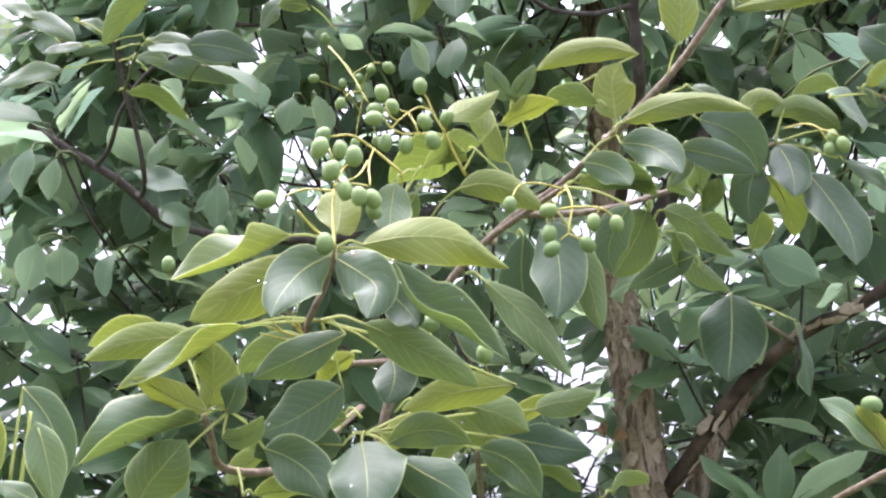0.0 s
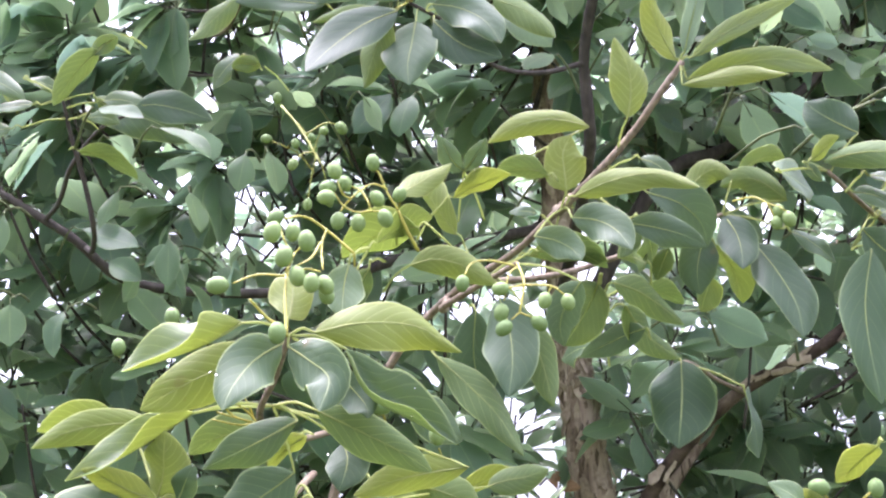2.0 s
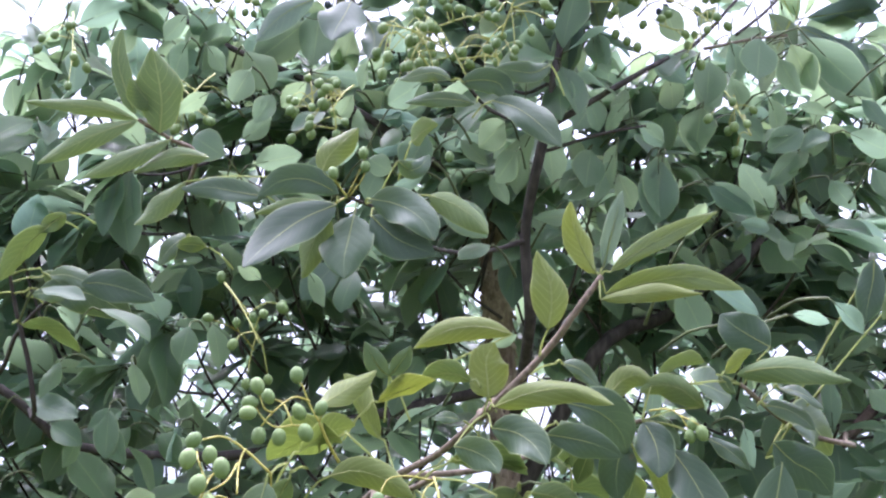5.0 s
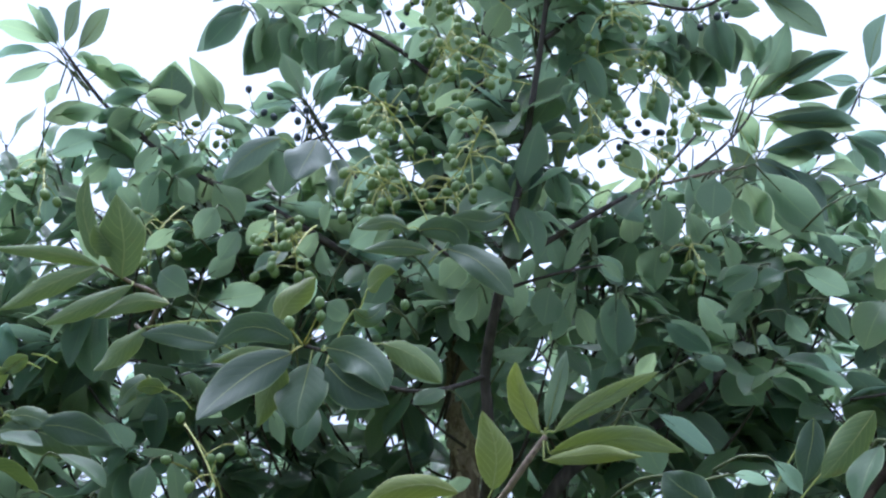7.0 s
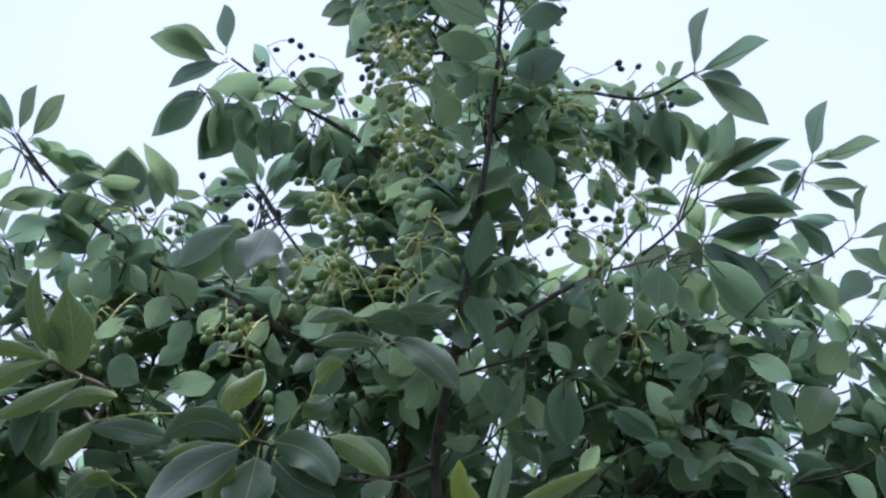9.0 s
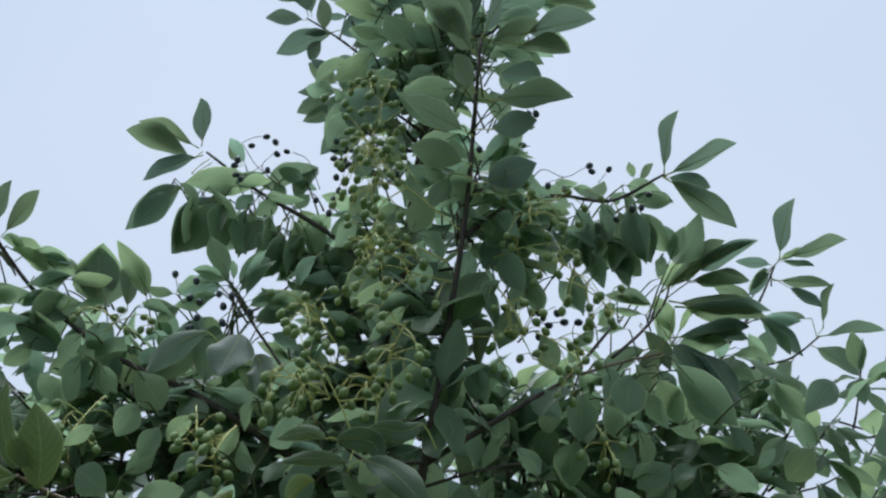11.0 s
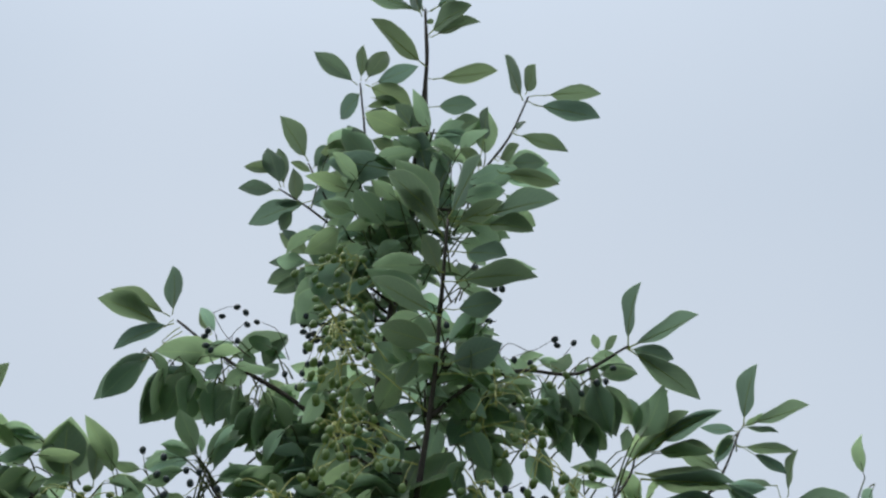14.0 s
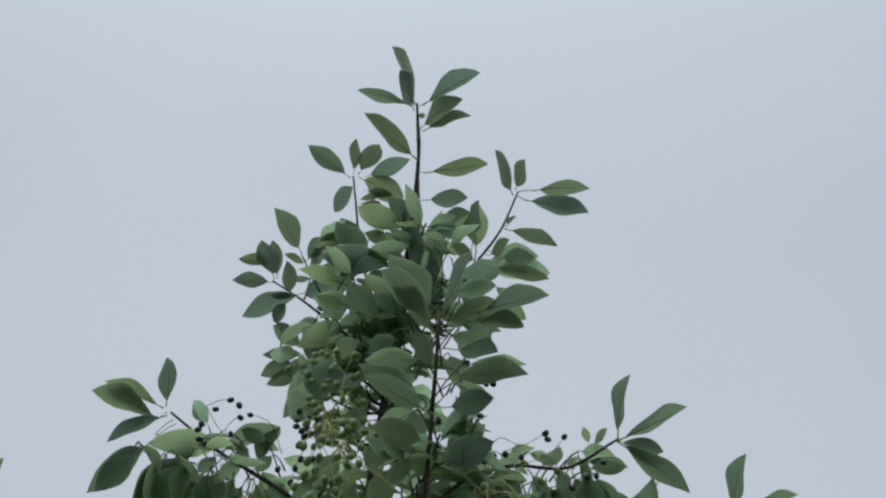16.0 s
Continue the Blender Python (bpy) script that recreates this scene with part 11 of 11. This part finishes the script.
stalk = own(stalks(None, [(0.0012, [(0.346, 1.660, 3.058), (0.313, 1.660, 3.106), (0.215, 1.660, 3.086), (0.162, 1.660, 3.063)]), (0.0012, [(0.215, 1.660, 3.086), (0.170, 1.660, 3.120)]), (0.0008, [(0.162, 1.660, 3.063), (0.151, 1.661, 3.087), (0.148, 1.663, 3.098)]), (0.0008, [(0.170, 1.660, 3.120), (0.165, 1.662, 3.111), (0.163, 1.665, 3.109)]), (0.0008, [(0.172, 1.660, 3.068), (0.161, 1.670, 3.081), (0.156, 1.679, 3.089)]), (0.0008, [(0.183, 1.660, 3.072), (0.174, 1.669, 3.077), (0.171, 1.679, 3.083)]), (0.0008, [(0.170, 1.660, 3.120), (0.154, 1.656, 3.121), (0.146, 1.652, 3.115)]), (0.0008, [(0.193, 1.660, 3.077), (0.188, 1.663, 3.093), (0.190, 1.666, 3.102)]), (0.0008, [(0.179, 1.660, 3.113), (0.168, 1.674, 3.138), (0.165, 1.687, 3.154)]), (0.0008, [(0.204, 1.660, 3.081), (0.212, 1.663, 3.068), (0.215, 1.667, 3.061)]), (0.0008, [(0.254, 1.660, 3.094), (0.260, 1.672, 3.079), (0.261, 1.684, 3.073)])], "", DARK_STALK))
fruit(stalk, (0.148, 1.663, 3.098), (-0.98, 0.00, -0.19), 0.0151, DARK_FRUIT_MESH)
fruit(stalk, (0.163, 1.665, 3.109), (-0.08, 0.00, -1.00), 0.0166, DARK_FRUIT_MESH)
fruit(stalk, (0.156, 1.679, 3.089), (-0.59, 0.00, -0.81), 0.0153, DARK_FRUIT_MESH)
fruit(stalk, (0.171, 1.679, 3.083), (-0.36, 0.00, -0.93), 0.0159, DARK_FRUIT_MESH)
fruit(stalk, (0.146, 1.652, 3.115), (-0.42, -0.00, -0.91), 0.0146, DARK_FRUIT_MESH)
fruit(stalk, (0.190, 1.666, 3.102), (-1.00, 0.00, -0.06), 0.0157, DARK_FRUIT_MESH)
fruit(stalk, (0.165, 1.687, 3.154), (-0.84, 0.00, -0.55), 0.0167, DARK_FRUIT_MESH)
fruit(stalk, (0.215, 1.667, 3.061), (0.14, 0.00, -0.99), 0.0151, DARK_FRUIT_MESH)
fruit(stalk, (0.261, 1.684, 3.073), (0.02, 0.00, -1.00), 0.0143, DARK_FRUIT_MESH)
stalk = own(stalks(None, [(0.0012, [(0.393, 1.600, 3.101), (0.462, 1.600, 3.184), (0.485, 1.600, 3.205)]), (0.0008, [(0.476, 1.600, 3.197), (0.469, 1.588, 3.201), (0.468, 1.576, 3.200)]), (0.0008, [(0.481, 1.600, 3.201), (0.496, 1.603, 3.192), (0.504, 1.607, 3.180)]), (0.0008, [(0.485, 1.600, 3.205), (0.506, 1.604, 3.197), (0.518, 1.608, 3.183)]), (0.0008, [(0.393, 1.600, 3.101), (0.401, 1.596, 3.089), (0.404, 1.593, 3.081)])], "", DARK_STALK))
fruit(stalk, (0.468, 1.576, 3.200), (-0.96, -0.00, -0.29), 0.0157, DARK_FRUIT_MESH)
fruit(stalk, (0.504, 1.607, 3.180), (0.19, -0.00, -0.98), 0.0146, DARK_FRUIT_MESH)
fruit(stalk, (0.518, 1.608, 3.183), (0.22, -0.00, -0.98), 0.0165, DARK_FRUIT_MESH)
fruit(stalk, (0.404, 1.593, 3.081), (0.17, 0.00, -0.98), 0.0153, DARK_FRUIT_MESH)
stalk = own(stalks(None, [(0.0012, [(0.433, 1.600, 2.994), (0.480, 1.600, 3.082), (0.503, 1.600, 3.094)]), (0.0008, [(0.471, 1.600, 3.064), (0.478, 1.592, 3.080), (0.478, 1.584, 3.084)]), (0.0008, [(0.485, 1.600, 3.085), (0.478, 1.614, 3.095), (0.477, 1.628, 3.104)]), (0.0008, [(0.461, 1.600, 3.046), (0.445, 1.614, 3.077), (0.437, 1.628, 3.091)])], "", DARK_STALK))
fruit(stalk, (0.478, 1.584, 3.084), (1.00, -0.00, -0.10), 0.0150, DARK_FRUIT_MESH)
fruit(stalk, (0.477, 1.628, 3.104), (-0.48, 0.00, -0.88), 0.0152, DARK_FRUIT_MESH)
fruit(stalk, (0.437, 1.628, 3.091), (-0.78, 0.00, -0.62), 0.0165, DARK_FRUIT_MESH)
panicle((0.126, 1.500, 2.520), (-.5, -.5, .5), .10, 13, 1)
panicle((0.174, 1.450, 2.499), (.4, -.5, .6), .10, 12, 2)
panicle((0.013, 1.400, 2.443), (-.2, -.6, -.4), .10, 11, 3)
panicle((0.272, 1.650, 2.845), (-.5, -.5, .3), .12, 14, 4)
panicle((0.224, 1.500, 2.918), (-.3, -.6, .5), .13, 15, 5)
panicle((0.263, 1.500, 2.921), (-.5, -.5, .1), .13, 14, 6)
panicle((0.254, 1.650, 3.245), (-.6, -.4, -.2), .11, 12, 8)
panicle((0.268, 1.450, 2.743), (-.6, -.5, .1), .12, 14, 9)
panicle((0.146, 1.400, 2.579), (-.4, -.5, .4), .12, 14, 10)
panicle((0.210, 1.350, 2.500), (.2, -.5, .6), .12, 12, 11)
panicle((0.131, 1.350, 2.479), (-.5, -.5, .1), .11, 11, 12)
panicle((0.494, 1.500, 2.805), (.3, -.5, -.4), .12, 14, 17)
panicle((0.471, 1.500, 2.937), (-.1, -.5, -.6), .12, 12, 18)
panicle((0.543, 1.550, 2.790), (.5, -.4, -.5), .12, 11, 19)
panicle((-0.054, 1.500, 2.509), (.1, -.5, -.6), .12, 12, 21)
panicle((-0.212, 1.650, 2.579), (-.2, -.4, -.4), .11, 12, 22)
panicle((0.472, 1.500, 2.660), (.4, -.5, -.4), .11, 10, 23)
panicle((0.411, 1.500, 2.740), (.2, -.5, -.6), .12, 10, 24)
panicle((0.562, 1.500, 2.506), (.1, -.5, -.6), .10, 7, 25)
panicle((-0.431, 1.600, 2.651), (.2, -.5, -.7), .11, 9, 26)
panicle((-0.143, 1.400, 2.156), (.4, -.4, -.5), .10, 6, 27)
stalk = own(stalks(None, [(0.0008, [(-0.099, 0.850, 1.714), (-0.109, 0.830, 1.715), (-0.124, 0.820, 1.719)]), (0.0008, [(-0.099, 0.850, 1.714), (-0.111, 0.830, 1.711), (-0.127, 0.820, 1.714)]), (0.0008, [(-0.099, 0.850, 1.714), (-0.105, 0.830, 1.721), (-0.112, 0.820, 1.726)]), (0.0008, [(-0.100, 0.850, 1.713), (-0.113, 0.830, 1.717), (-0.120, 0.820, 1.724)]), (0.0008, [(-0.100, 0.850, 1.713), (-0.103, 0.840, 1.723), (-0.107, 0.830, 1.731)])]))

# ---- side forks of the leading stem and a withered leaf caught on the trunk ----
wood([(0.290, 1.48, 2.425, 0.0052), (0.364, 1.47, 2.472, 0.0046), (0.455, 1.48, 2.535, 0.004), (0.538, 1.55, 2.61, 0.0034), (0.64, 1.62, 2.74, 0.0026)], STEM, "limb", "dark forked side stem")
wood([(0.288, 1.48, 2.39, 0.0028), (0.365, 1.46, 2.41, 0.0022), (0.428, 1.45, 2.421, 0.0016)], STEM, "twig")


def withered_build(n, l, p):
    f = noise_tex(n, l, 120.0, 4.0)
    l.new(ramp(n, l, f, [(0.3, (0.16, 0.095, 0.05)), (0.7, (0.33, 0.21, 0.11))]), p.inputs["Base Color"])
    bump(n, l, p, f, 0.6, 0.001)


WITHERED = material("withered_leaf_skin", withered_build, 0.75, 0.25)
for at_point, tip_point, turn, crumple in (((0.278, 2.0, 1.732), (0.268, 1.985, 1.700), 40, 3), ((0.292, 1.995, 1.722), (0.276, 1.98, 1.697), -70, 5)):
    shape = leaf_shape(0.62, 0.16, 0.5, 0.22, 0.9, 10, 0.9, crumple)
    dead = mesh_object("withered_leaf", shape[0], shape[1], (WITHERED, WITHERED, WITHERED), trunk, "curled brown withered leaf", shape[2], shape[3])
    size = (Vector(tip_point) - Vector(at_point)).length
    dead.matrix_world = Matrix.Translation(at_point) @ frame_of(at_point, tip_point, turn) @ Matrix.Scale(size, 4)


# ---- rain drops on the nearest leaves ----
def droplet_mesh():
    verts, faces, rings, sides = [(0, 0, 0.55)], [], 4, 9
    for i in range(1, rings + 1):
        s = math.sin(0.5 * math.pi * i / rings)
        for k in range(sides):
            a = 2 * math.pi * k / sides
            verts.append((s * math.cos(a), s * math.sin(a), 0.55 * math.cos(0.5 * math.pi * i / rings) - (0.05 if i == rings else 0)))
    for k in range(sides):
        faces.append((0, 1 + k, 1 + (k + 1) % sides))
        for i in range(rings - 1):
            p, q = 1 + i * sides, 1 + (i + 1) * sides
            faces.append((p + k, q + k, q + (k + 1) % sides, p + (k + 1) % sides))
    faces.append(tuple(range(len(verts) - 1, len(verts) - 1 - sides, -1)))
    ob = mesh_object("water_droplet", verts, faces, (WATER,))
    data = ob.data
    bpy.data.objects.remove(ob)
    return data


def water_build(n, l, p):
    p.inputs["Base Color"].default_value = (0.97, 0.98, 1.0, 1)
    p.inputs["Transmission Weight"].default_value = 1.0
    p.inputs["IOR"].default_value = 1.33


WATER = material("water", water_build, 0.02, 0.5)
DROPLET = droplet_mesh()
drop_rng = np.random.default_rng(63)
for ob, pose_of in NEAR_LEAVES:
    for _ in range(int(drop_rng.integers(0, 4))):
        row, col = int(drop_rng.integers(3, 13)), int(drop_rng.integers(1, 6))
        spot = ob.data.vertices[row * 7 + col]
        place = pose_of @ (spot.co + Vector((drop_rng.uniform(-0.02, 0.02), drop_rng.uniform(-0.02, 0.02), 0.0)))
        up = (pose_of.to_3x3().inverted().transposed() @ spot.normal).normalized()
        drop = new("water_droplet", DROPLET)
        drop.parent = ob.parent
        drop.matrix_world = Matrix.Translation(place) @ up.to_track_quat("Z", "Y").to_matrix().to_4x4() @ Matrix.Scale(drop_rng.uniform(0.0005, 0.0011), 4)
